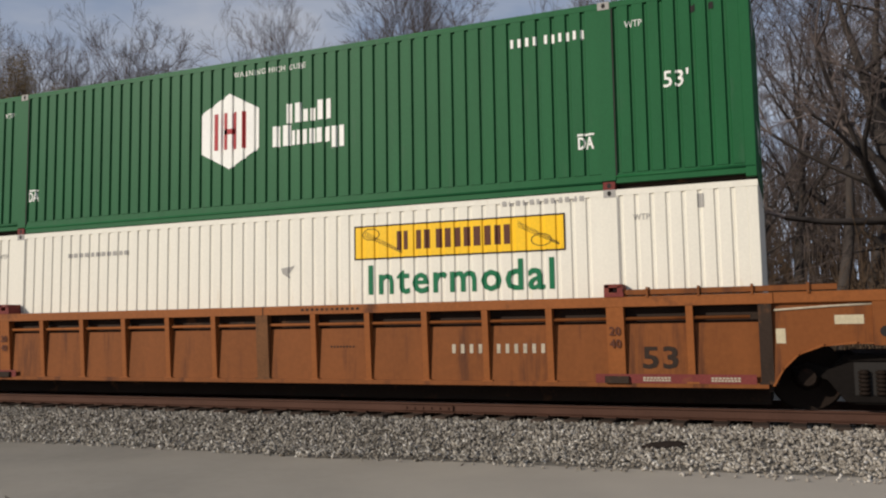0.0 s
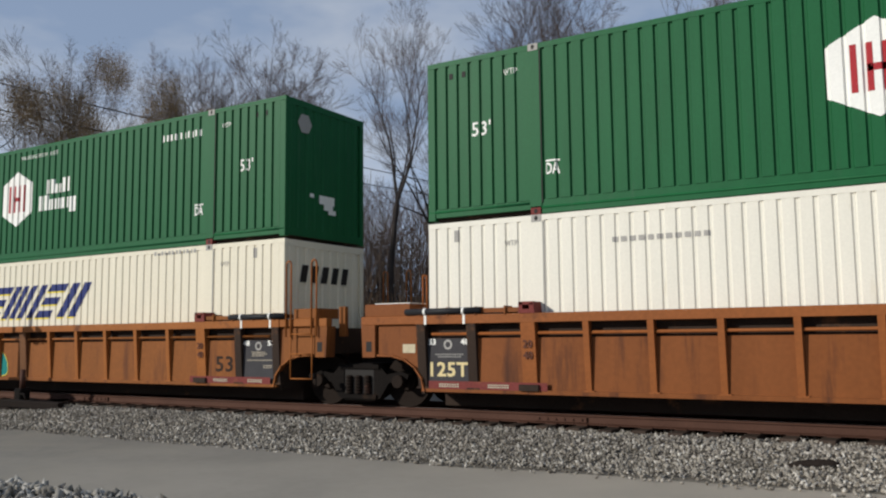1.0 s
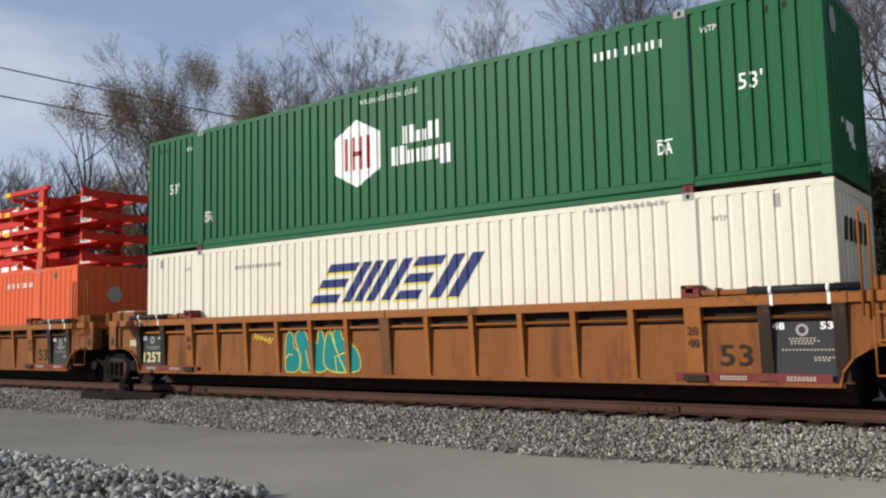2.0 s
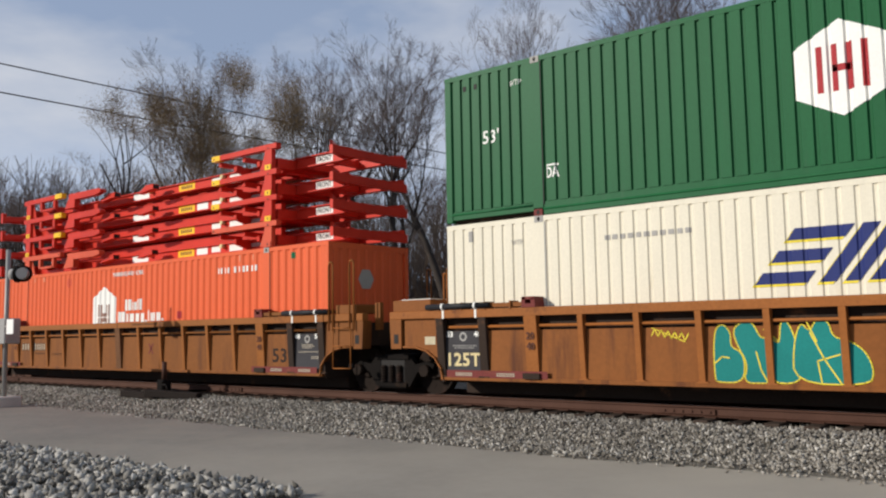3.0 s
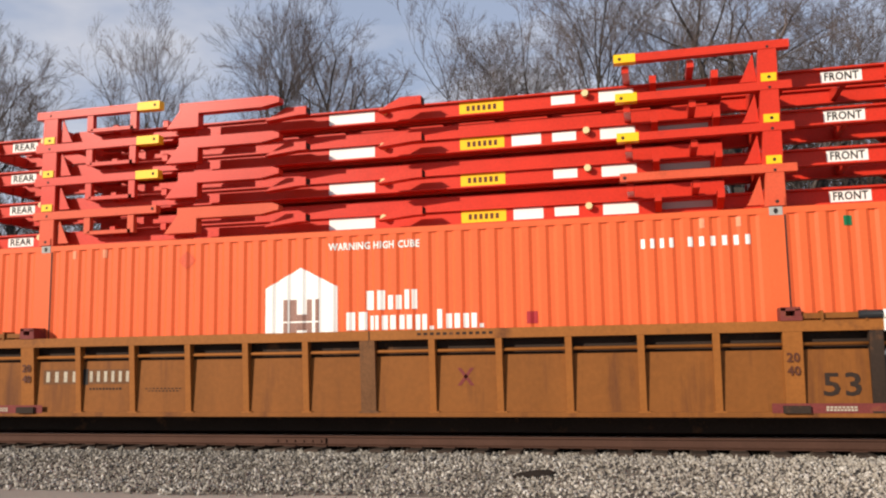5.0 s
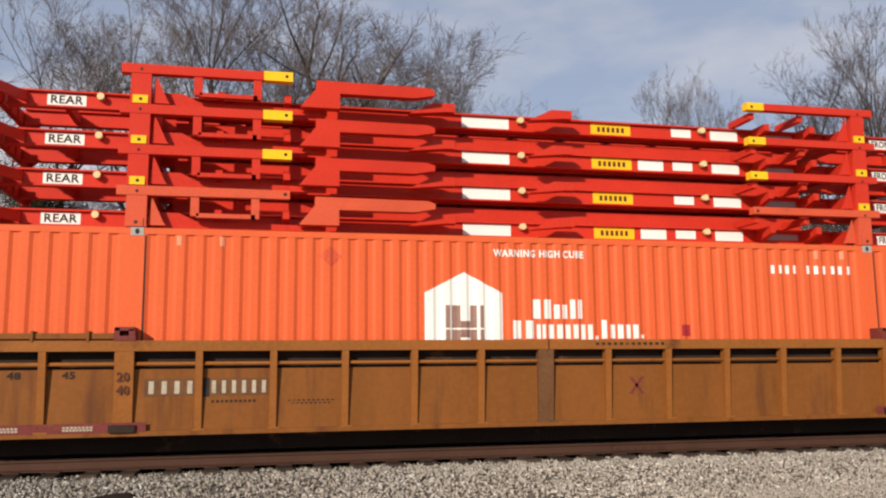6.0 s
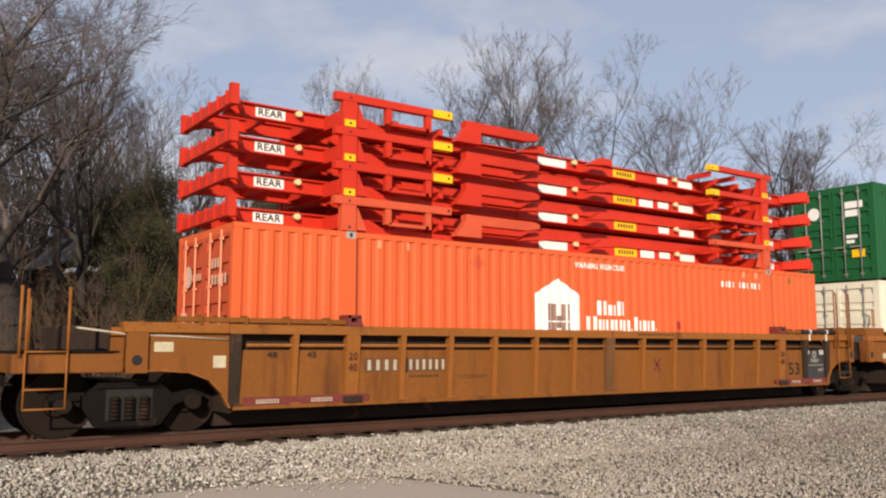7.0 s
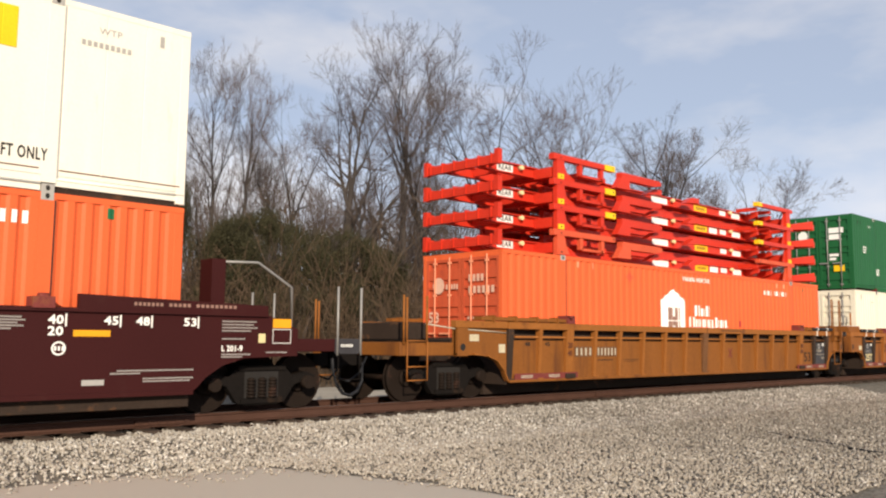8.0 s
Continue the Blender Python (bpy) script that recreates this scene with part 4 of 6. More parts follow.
for x0, x1 in ((-5.85, 5.85), (6.13, 7.98)):
    mark(white_c, "seam", plate(bmesh.new(), x0, x1, 0.325, 0.342), M_POST, pr_s)
mark(white_c, "lettering", letters("WTP", 6.6, 6.95, 2.50, 2.60), M_DECALG, pr_s)
mark_bars(white_c, ((6.35, 7.1, 9),), 2.28, 2.36, 0.35, M_DECALG, pr_s)
mark(white_c, "sign_panel", plate(bmesh.new(), 1.67, 5.46, 2.0, 2.6), M_YELLOW, pr_s, "yellow sign panel")
mark(white_c, "vent_cap", plate(bmesh.new(), 7.56, 7.63, 2.52, 2.70), M_DECALG, pr_s)


# ---------------------------------------------------------------- rail cars
def arc(cx, cz, r, a0, a1, n=7):
    return [(cx + r * math.cos(radians(a0 + (a1 - a0) * i / n)), cz + r * math.sin(radians(a0 + (a1 - a0) * i / n))) for i in range(n + 1)]


def mirror_x(bm):
    for v in bm.verts:
        v.co.x = -v.co.x
    bmesh.ops.reverse_faces(bm, faces=bm.faces[:])
    return bm


def both(name, bm, material, root, label=""):
    """A part on the camera's side and its twin across the car."""
    twin = bm.copy()
    for v in twin.verts:
        v.co.y = -v.co.y
    bmesh.ops.reverse_faces(twin, faces=twin.faces[:])
    ob = part(name, bm, material, root, label)
    part(name, twin, material, root, label)
    return ob


def rib_mesh(w, dark):
    bm = bmesh.new()
    v = [bm.verts.new(p) for p in ((-w, -1.50, 0.42), (w, -1.50, 0.42), (w, -1.44, 0.42), (-w, -1.44, 0.42),
                                   (-w, -1.578, 1.49), (w, -1.578, 1.49), (w, -1.44, 1.49), (-w, -1.44, 1.49))]
    for f in ((0, 3, 2, 1), (4, 5, 6, 7), (0, 1, 5, 4), (1, 2, 6, 5), (2, 3, 7, 6), (3, 0, 4, 7)):
        bm.faces.new([v[i] for i in f])
    box(bm, -w - 0.02, w + 0.05, -1.535, -1.45, 0.40, 0.425)
    return mesh_of("rib", bm, dark)


def jointed_end(root, sign, ladder):
    """End over a shared truck: arched plate, end block, and on one end a ladder with tall grab rails."""
    flip = mirror_x if sign > 0 else (lambda b: b)
    out = [(-8.06, 0.36)] + [(-8.10, 0.55), (-8.24, 0.74), (-8.45, 0.87), (-8.70, 0.93), (-9.02, 0.94)] + [(-9.02, 1.49), (-8.06, 1.49)]
    both("end_plate", flip(prism(bmesh.new(), out, -1.50, -1.46)), M_OCHRE, root)
    lip = bmesh.new()
    for p, q in zip(out[:6], out[1:6]):
        prism(lip, [p, q, (q[0] + 0.0, q[1] + 0.035), (p[0] + 0.035, p[1] + 0.0)], -1.56, -1.44)
    both("arch_lip", flip(lip), M_OCHRE_PALE, root)
    both("end_sill", flip(a_box(-9.36, -8.2, -1.57, -1.40, 1.49, 1.64, bevel=0.01)), M_OCHRE_PALE, root)
    blk = bmesh.new()
    prism(blk, [(-9.33, 0.92), (-9.06, 0.92), (-9.06, 1.49), (-9.36, 1.49)], -1.56, -1.30)
    both("end_block", flip(blk), M_OCHRE, root)
    both("jacking_hole", flip(_shift_y(flat(bmesh.new(), [(-9.25, 1.02), (-9.13, 1.02), (-9.13, 1.2), (-9.25, 1.2)]), -1.563)), M_DECALK_SHADE, root)
    part("cross_beam", flip(a_box(-9.3, -8.5, -1.40, 1.40, 0.98, 1.46)), M_SOOT_SHADE, root)
    part("joint_arm", flip(a_box(-9.78, -9.2, -0.35, 0.35, 0.75, 1.25, bevel=0.03)), M_STEEL, root, "dark cast joint between two wells")
    if ladder:
        both("end_box", flip(a_box(-9.12, -8.5, -1.50, -0.9, 1.64, 1.83, bevel=0.008)), M_OCHRE, root)
        both("stub_post", flip(a_box(-9.50, -9.36, -1.2, -1.1, 1.30, 1.86)), M_OCHRE, root)
        for x in (-8.46, -9.08):
            both("grab_rail", flip(rod([(x - 0.06, -1.60, 1.30), (x - 0.06, -1.60, 2.66), (x - 0.045, -1.60, 2.72), (x, -1.60, 2.74), (x + 0.045, -1.60, 2.72), (x + 0.06, -1.60, 2.66), (x + 0.06, -1.60, 1.30)], 0.019)), M_OCHRE_PALE, root)
        bm = bmesh.new()
        tube(bm, (-8.52, -1.60, 0.52), (-8.52, -1.60, 1.35), 0.014, n=6)
        tube(bm, (-9.04, -1.60, 0.52), (-9.04, -1.60, 1.35), 0.014, n=6)
        for z in (0.52, 0.98, 1.35):
            tube(bm, (-8.52, -1.60, z), (-9.04, -1.60, z), 0.014, n=6)
        both("ladder", flip(bm), M_OCHRE_PALE, root)
        bm = tube(bmesh.new(), (-9.03, -1.52, 0.58), (-9.03, -1.60, 0.58), 0.06, n=10)
        both("retainer_valve", flip(bm), M_STEEL, root)
    else:
        both("end_box", flip(a_box(-9.32, -8.35, -1.50, -0.9, 1.64, 1.86, bevel=0.008)), M_OCHRE, root)
        # thin plate that makes the box top paler than its sides
        both("box_lid", flip(a_box(-9.10, -8.36, -1.49, -0.95, 1.862, 1.875)), M_DECALW, root, "pale lid on the end box")
        bm = bmesh.new()
        for x in (-8.30, -8.22):
            tube(bm, (x, -1.15, 1.60), (x, -1.15, 2.36), 0.016, n=6)
        tube(bm, (-8.30, -1.15, 2.36), (-8.22, -1.15, 2.36), 0.016, n=6)
        both("grab_rail", flip(bm), M_OCHRE_PALE, root)


def truck_end(root, sign):
    """End with a truck of its own: long arch, platform with posts and ladder, coupler."""
    flip = mirror_x if sign > 0 else (lambda b: b)
    out = [(-8.18, 0.38), (-8.30, 0.60), (-8.50, 0.80), (-8.80, 0.91), (-9.20, 0.94), (-9.70, 0.94), (-9.70, 1.49), (-8.06, 1.49)]
    both("end_plate", flip(prism(bmesh.new(), out, -1.50, -1.46)), M_OCHRE, root)
    lip = bmesh.new()
    for p, q in zip(out[:6], out[1:6]):
        prism(lip, [p, q, (q[0], q[1] + 0.035), (p[0] + 0.035, p[1])], -1.56, -1.44)
    both("arch_lip", flip(lip), M_OCHRE_PALE, root)
    both("end_sill", flip(a_box(-9.74, -8.2, -1.57, -1.40, 1.49, 1.64, bevel=0.01)), M_OCHRE_PALE, root)
    both("end_post", flip(a_box(-9.70, -9.40, -1.565, -1.40, 0.92, 1.49)), M_OCHRE, root)
    both("jacking_hole", flip(_shift_y(flat(bmesh.new(), arc(-9.55, 1.1, 0.075, 0, 330, 10)), -1.569)), M_DECALK_SHADE, root)
    part("platform_beam", flip(a_box(-11.12, -9.7, -1.45, 1.45, 0.93, 1.19, bevel=0.01)), M_OCHRE, root)
    part("platform_grating", flip(a_box(-11.1, -9.75, -1.40, 1.40, 1.20, 1.235)), M_STEEL, root)
    part("centre_box", flip(a_box(-10.4, -9.7, -0.7, 0.7, 1.235, 1.60, bevel=0.02)), M_SOOT_SHADE, root)
    part("brake_line", flip(rod([(-10.35, -1.3, 1.56), (-9.7, -1.48, 1.47), (-8.9, -1.51, 1.44), (-8.2, -1.51, 1.40)], 0.016)), M_DECALF, root)
    for x in (-11.05, -10.97, -10.45):
        both("grab_rail", flip(tube(bmesh.new(), (x, -1.47, 1.15), (x, -1.47, 2.10 if x != -10.97 else 2.06), 0.022, n=6)), M_OCHRE_PALE, root)
    bm = bmesh.new()
    for x in (-10.98, -10.46):
        tube(bm, (x, -1.50, 0.45), (x, -1.50, 1.22), 0.014, n=6)
    for z in (0.46, 0.72, 1.22):
        tube(bm, (-10.98, -1.50, z), (-10.46, -1.50, z), 0.014, n=6)
    both("ladder", flip(bm), M_OCHRE_PALE, root)
    bm = box(bmesh.new(), -11.6, -11.0, -0.14, 0.14, 0.72, 0.96)
    box(bm, -11.85, -11.55, -0.2, 0.12, 0.66, 1.0)
    part("coupler", flip(bm), M_STEEL, root, "dark cast steel coupler")
    both("air_hose", flip(rod([(-11.1, -0.4, 0.9), (-11.25, -0.4, 0.6), (-11.5, -0.35, 0.42), (-11.75, -0.25, 0.5)], 0.022)), M_BLACKRUBBER, root)


def well_car(label, at_x, left, right, panel_left, panel_right, paint):
    global M_OCHRE, M_OCHRE_PALE
    M_OCHRE, M_OCHRE_PALE = CAR_PAINTS[paint]
    RIB, RIB_WIDE, RIB_MID, RIB_END = rib_mesh(0.048, M_OCHRE_PALE), rib_mesh(0.125, M_OCHRE_PALE), rib_mesh(0.12, M_POST), rib_mesh(0.085, M_SOOT_SHADE)
    root = thing("well_car", label, "rail car", "ochre well cars", (at_x, 0, 0))
    both("side_plate", a_box(-8.12, 8.12, -1.465, -1.40, 0.40, 1.245), M_OCHRE, root)
    # painted dark to stand in for the shade under the top sill
    both("shaded_upper_web", a_box(-8.12, 8.12, -1.36, -1.34, 1.22, 1.50), M_SOOT_SHADE, root)
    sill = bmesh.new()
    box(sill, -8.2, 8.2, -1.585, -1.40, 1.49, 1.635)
    both("top_sill", sill, M_OCHRE_PALE, root, "ochre top sill, paler than the side plate")
    both("bottom_sill", a_box(-8.1, 8.1, -1.53, -1.36, 0.345, 0.412), M_OCHRE, root)
    both("sill_joint", a_box(0.03, 0.048, -1.589, -1.45, 1.486, 1.638), M_SOOT_SHADE, root)
    both("side_pipe", rod([(-7.9, -1.495, 1.318), (7.9, -1.495, 1.318)], 0.026, 8), M_OCHRE_PALE, root)
    for x in [-5, -4, -3, -2, -1, 1, 2, 3, 4, 5]:
        piece("rib", RIB, root, pose(x * 1.015, 0, 0))
        piece("rib", RIB, root, pose(-x * 1.015, 0, 0, 0, 0, 180))
    for me, xs in ((RIB_WIDE, (-6.06, 6.06)), (RIB_MID, (0.0,)), (RIB_END, (-8.09, 8.09))):
        for x in xs:
            piece("rib", me, root, pose(x, 0, 0))
            piece("rib", me, root, pose(x, 0, 0, 0, 0, 180))
    for x, dark in ((-7.1, panel_left), (7.1, panel_right)):
        piece("rib", RIB_END if dark else RIB, root, pose(x, 0, 0))
        piece("rib", RIB, root, pose(x, 0, 0, 0, 0, 180))
    part("well_floor", a_box(-8.1, 8.1, -0.74, 0.74, 0.06, 0.34), M_SOOT_SHADE, root)
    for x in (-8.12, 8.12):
        part("bulkhead", a_box(x - 0.03, x + 0.03, -1.44, 1.44, 0.30, 1.30), M_SOOT_SHADE, root)
    for s, dark in ((-1, panel_left), (1, panel_right)):
        a, b = sorted((s * 6.18, s * 9.0 if (s < 0 and left == "truck") or (s > 0 and right == "truck") else s * 8.35))
        g = bmesh.new()
        box(g, a, b, -1.56, -1.33, 1.66, 1.735)
        for k in range(4):
            x = a + (b - a) * (k + 0.5) / 4
            box(g, x - 0.015, x + 0.015, -1.60, -1.34, 1.62, 1.765)
        both("container_guide", g, M_OCHRE, root)
        c = bmesh.new()
        box(c, s * 6.06 - 0.14, s * 6.06 + 0.14, -1.60, -1.30, 1.635, 1.70)
        box(c, s * 6.06 - 0.14, s * 6.06 - 0.07, -1.60, -1.30, 1.70, 1.81)
        box(c, s * 6.06 + 0.05, s * 6.06 + 0.13, -1.60, -1.30, 1.70, 1.79)
        box(c, s * 6.06 - 0.13, s * 6.06 + 0.12, -1.60, -1.30, 1.77, 1.82)
        both("locking_bracket", c, M_MAROON_PATCH, root, "rusty locking bracket")
        if dark:
            x0, x1 = sorted((s * 7.12, s * 8.05))
            panel = part("warning_panel", _shift_y(plate(bmesh.new(), x0, x1, 0.42, 1.244), -1.469), M_BLACKP, root, "black stencil panel")
            x0, x1 = sorted((s * 6.9, s * 8.38))
            hose = part("padded_bar", tube(bmesh.new(), (x0, -1.58, 1.70), (x1, -1.58, 1.70), 0.058, n=10), M_BLACKRUBBER, root, "black padded guide bar")
            for x in (s * 7.22, s * 7.98):
                bm = tube(bmesh.new(), (x - 0.022, -1.58, 1.70), (x + 0.022, -1.58, 1.70), 0.064, n=10)
                box(bm, x - 0.022, x + 0.022, -1.592, -1.58, 1.48, 1.66)
                part("band", bm, M_DECALW, hose, "white reflective band")
        x0, x1 = sorted((s * 5.75, s * 7.95))
        part("paint_patch", _shift_y(plate(bmesh.new(), x0, x1, 0.40, 0.53), -1.5335), M_MAROON_PATCH, root, "dull maroon paint patch")
        for x in (s * 6.62, s * 7.55):
            bm = bars(bmesh.new(), x - 0.19, x + 0.19, 0.43, 0.455, 9, 0.25)
            bars(bm, x - 0.19, x + 0.19, 0.465, 0.49, 8, 0.25)
            part("stencil_strip", _shift_y(bm, -1.538), M_DECALF, root)
        bm = bold(letters("20", s * 6.06 - 0.09, s * 6.06 + 0.07, 1.08, 1.20), 0.008)
        part("stencil", _shift_y(bm, -1.566), M_DECALBR, root)
        bm = bold(letters("40", s * 6.06 - 0.09, s * 6.06 + 0.07, 0.90, 1.02), 0.008)
        part("stencil", _shift_y(bm, -1.556), M_DECALBR, root)
        part("step", a_box(s * 6.06 - 0.17, s * 6.06 + 0.17, -1.58, -1.45, 0.40, 0.50), M_SOOT_SHADE, root)
    (truck_end if left == "truck" else jointed_end)(root, -1, *(() if left == "truck" else (left == "ladder",)))
    (truck_end if right == "truck" else jointed_end)(root, 1, *(() if right == "truck" else (right == "ladder",)))
    MOVERS.append(root)
    return root


def stencil(root, text, x0, x1, z0, z1, material, y=-1.469, w=0.010, name="stencil"):
    return part(name, _shift_y(bold(letters(text, x0, x1, z0, z1), w), y), material, root)


def marking_bars(root, x0, x1, z0, z1, n, material, y=-1.470, gap=0.42):
    if z1 - z0 < 0.08:
        return part("stencil_strip", _shift_y(bars(bmesh.new(), x0, x1, z0, z1, n, gap), y), material, root)
    w = (x1 - x0) / (n - gap)
    for i in range(n):
        part("number_bar", _shift_y(plate(bmesh.new(), x0 + i * w, x0 + i * w + w * (1 - gap), z0, z1), y), material, root)


def ring(cx, cz, r0, r1, n=14):
    bm = bmesh.new()
    for i in range(n):
        a, b = 2 * math.pi * i / n, 2 * math.pi * (i + 1) / n
        flat(bm, [(cx + r0 * math.cos(a), cz + r0 * math.sin(a)), (cx + r1 * math.cos(a), cz + r1 * math.sin(a)),
                  (cx + r1 * math.cos(b), cz + r1 * math.sin(b)), (cx + r0 * math.cos(b), cz + r0 * math.sin(b))])
    return bm


def left_panel_marks(car):
    stencil(car, "53", -7.98, -7.85, 1.135, 1.228, M_DECALW, -1.473)
    stencil(car, "48", -7.35, -7.20, 1.135, 1.228, M_DECALW, -1.473)
    stencil(car, "125T", -7.95, -7.22, 0.60, 0.83, M_DECALY, -1.473, 0.016)
    part("emblem_ring", _shift_y(ring(-7.60, 1.14, 0.05, 0.085), -1.473), M_DECALG, car)
    marking_bars(car, -7.85, -7.30, 0.965, 0.985, 12, M_DECALG, -1.473)
    marking_bars(car, -7.80, -7.35, 0.925, 0.945, 10, M_DECALG, -1.473)


def right_panel_marks(car):
    stencil(car, "48", 7.18, 7.34, 1.135, 1.228, M_DECALW, -1.473)
    stencil(car, "53", 7.82, 7.98, 1.135, 1.228, M_DECALW, -1.473)
    part("emblem_ring", _shift_y(ring(7.58, 1.13, 0.05, 0.085), -1.473), M_DECALG, car)
    for z0, a, b in ((1.00, 7.40, 7.75), (0.965, 7.42, 7.80), (0.93, 7.42, 7.72), (0.845, 7.30, 7.98), (0.74, 7.72, 7.98), (0.705, 7.72, 7.92)):
        marking_bars(car, a, b, z0, z0 + 0.022, max(4, round((b - a) / 0.045)), M_DECALF, -1.473)
    stencil(car, "53", 6.42, 6.88, 0.62, 0.92, M_SOOT_SHADE, -1.470, 0.014)


car_a = well_car("rusty ochre articulated well car, end unit, carrying two containers", C1, "plain", "truck", True, False, 0)
left_panel_marks(car_a)
stencil(car_a, "53", 6.42, 6.90, 0.60, 0.90, M_SOOT_SHADE, -1.470, 0.02)
marking_bars(car_a, 3.48, 3.98, 0.83, 0.97, 4, M_DECALF, gap=0.6)
marking_bars(car_a, 4.22, 4.98, 0.83, 0.97, 6, M_DECALF, gap=0.6)
marking_bars(car_a, 1.30, 1.75, 0.93, 0.96, 8, M_SOOT_SHADE)
marking_bars(car_a, 0.8, 1.9, 1.545, 1.585, 12, M_SOOT_SHADE, -1.589)

car_b = well_car("rusty ochre articulated well car, middle unit, with teal graffiti", C2, "plain", "ladder", True, True, 1)
left_panel_marks(car_b)
right_panel_marks(car_b)


def band(bm, pts, w):
    """A sprayed line of even width along the points."""
    for (x0, z0), (x1, z1) in zip(pts, pts[1:]):
        dx, dz = x1 - x0, z1 - z0
        n = math.hypot(dx, dz)
        ox, oz = -dz / n * w / 2, dx / n * w / 2
        ex, ez = dx / n * w * 0.3, dz / n * w * 0.3
        flat(bm, [(x0 + ox - ex, z0 + oz - ez), (x0 - ox - ex, z0 - oz - ez), (x1 - ox + ex, z1 - oz + ez), (x1 + ox + ex, z1 + oz + ez)])
    return bm


def rounded(pts, times=2):
    """A closed outline with its corners cut off, again and again."""
    for _ in range(times):
        out = []
        for (x0, z0), (x1, z1) in zip(pts, pts[1:] + pts[:1]):
            out += [(x0 * 0.75 + x1 * 0.25, z0 * 0.75 + z1 * 0.25), (x0 * 0.25 + x1 * 0.75, z0 * 0.25 + z1 * 0.75)]
        pts = out
    return pts


def graffiti(car):
    """Bulging teal shapes with yellow outlines."""
    g = lambda u, v: (-2.86 + u * 2.10, 0.42 + v * 0.90)
    shapes = [[(0.0, 0.05), (0.02, 0.0), (0.19, 0.0), (0.22, 0.25), (0.20, 0.50), (0.12, 0.58), (0.13, 0.8), (0.08, 0.96), (0.02, 0.9), (0.0, 0.6)],
              [(0.20, 0.0), (0.34, 0.0), (0.42, 0.02), (0.50, 0.55), (0.40, 0.80), (0.34, 0.68), (0.28, 1.0), (0.20, 0.98), (0.14, 0.85), (0.17, 0.6), (0.24, 0.3)],
              [(0.36, 0.02), (0.58, 0.0), (0.60, 0.3), (0.55, 0.48), (0.58, 0.6), (0.52, 1.0), (0.47, 0.98), (0.46, 0.6), (0.40, 0.75)],
              [(0.54, 0.02), (1.0, 0.0), (1.04, 0.2), (1.0, 0.5), (0.90, 0.68), (0.80, 0.72), (0.78, 0.98), (0.70, 1.0), (0.66, 0.80), (0.60, 0.98), (0.55, 0.6)]]
    for i, s in enumerate(shapes):
        s = rounded(s)
        s.append(s[0])
        part("graffiti_fill", _shift_y(flat(bmesh.new(), [g(*p) for p in s[:-1]]), -1.4680 - 0.0012 * i), M_TEAL, car, "teal spray paint")
        part("graffiti_outline", _shift_y(band(bmesh.new(), [g(*p) for p in s], 0.020), -1.4686 - 0.0012 * i), M_SPRAYY, car, "yellow spray outline")
    for k, s in enumerate(([(0.01, 0.32), (0.06, 0.42), (0.11, 0.40)], [(0.30, 0.5), (0.33, 0.2), (0.37, 0.02)], [(0.66, 0.8), (0.74, 0.4), (0.84, 0.02)],
                           [(0.72, 0.02), (0.70, 0.36), (0.84, 0.46)], [(0.36, 0.86), (0.40, 0.6)], [(0.64, 0.98), (0.70, 0.66)])):
        part("graffiti_line", _shift_y(band(bmesh.new(), [g(*p) for p in s], 0.02), -1.4735), M_SPRAYY, car, "yellow spray line")
    bm = bmesh.new()
    band(bm, [(-3.85 + 0.055 * k, 1.12 + (0.11 if k % 2 else 0.0) - 0.008 * k) for k in range(12)], 0.018)
    band(bm, [(-3.84, 1.24), (-3.3, 1.02)], 0.016)
    part("graffiti_tag", _shift_y(bm, -1.470), M_SPRAYY, car, "small yellow spray tag")


graffiti(car_b)

car_c = well_car("ochre articulated well car, end unit with ladder platform", C3, "truck", "ladder", False, True, 2)
right_panel_marks(car_c)
part("number_panel", _shift_y(plate(bmesh.new(), -5.10, -4.93, 0.86, 1.12), -1.470), M_DECALK_SHADE, car_c)
part("number_panel", _shift_y(plate(bmesh.new(), -5.80, -4.12, 0.87, 1.11), -1.4685), M_POST, car_c)
marking_bars(car_c, -5.74, -5.16, 0.905, 1.08, 4, M_DECALF, -1.473, 0.6)
marking_bars(car_c, -4.90, -4.16, 0.905, 1.08, 6, M_DECALF, -1.473, 0.6)
marking_bars(car_c, -4.9, -4.3, 0.775, 0.81, 10, M_SOOT_SHADE)
marking_bars(car_c, 0.80, 1.95, 1.55, 1.59, 12, M_SOOT_SHADE, -1.589)
marking_bars(car_c, -3.85, -3.2, 0.78, 0.80, 10, M_SOOT_SHADE)
marking_bars(car_c, -3.80, -3.25, 0.74, 0.76, 9, M_SOOT_SHADE)
stencil(car_c, "48", -7.55, -7.38, 1.12, 1.21, M_SOOT_SHADE)
stencil(car_c, "45", -6.86, -6.70, 1.12, 1.21, M_SOOT_SHADE)
part("x_mark", _shift_y(flat(flat(bmesh.new(), [(1.38, 0.80), (1.44, 0.80), (1.64, 1.06), (1.58, 1.06)]), [(1.58, 0.80), (1.64, 0.80), (1.44, 1.06), (1.38, 1.06)]), -1.470), M_MAROON_PATCH, car_c)
part("placard", _shift_y(plate(bmesh.new(), -8.42, -8.22, 0.98, 1.16), -1.505), M_PLACARD, car_c, "small dull yellow placard")
part("placard", _shift_y(plate(bmesh.new(), -9.30, -9.02, 1.22, 1.36), -1.505), M_PLACARD, car_c, "small dull yellow placard")
for c in (car_a, car_b):
    part("placard", _shift_y(plate(bmesh.new(), -8.50, -8.24, 1.0, 1.15), -1.505), M_PLACARD, c, "small dull yellow placard")
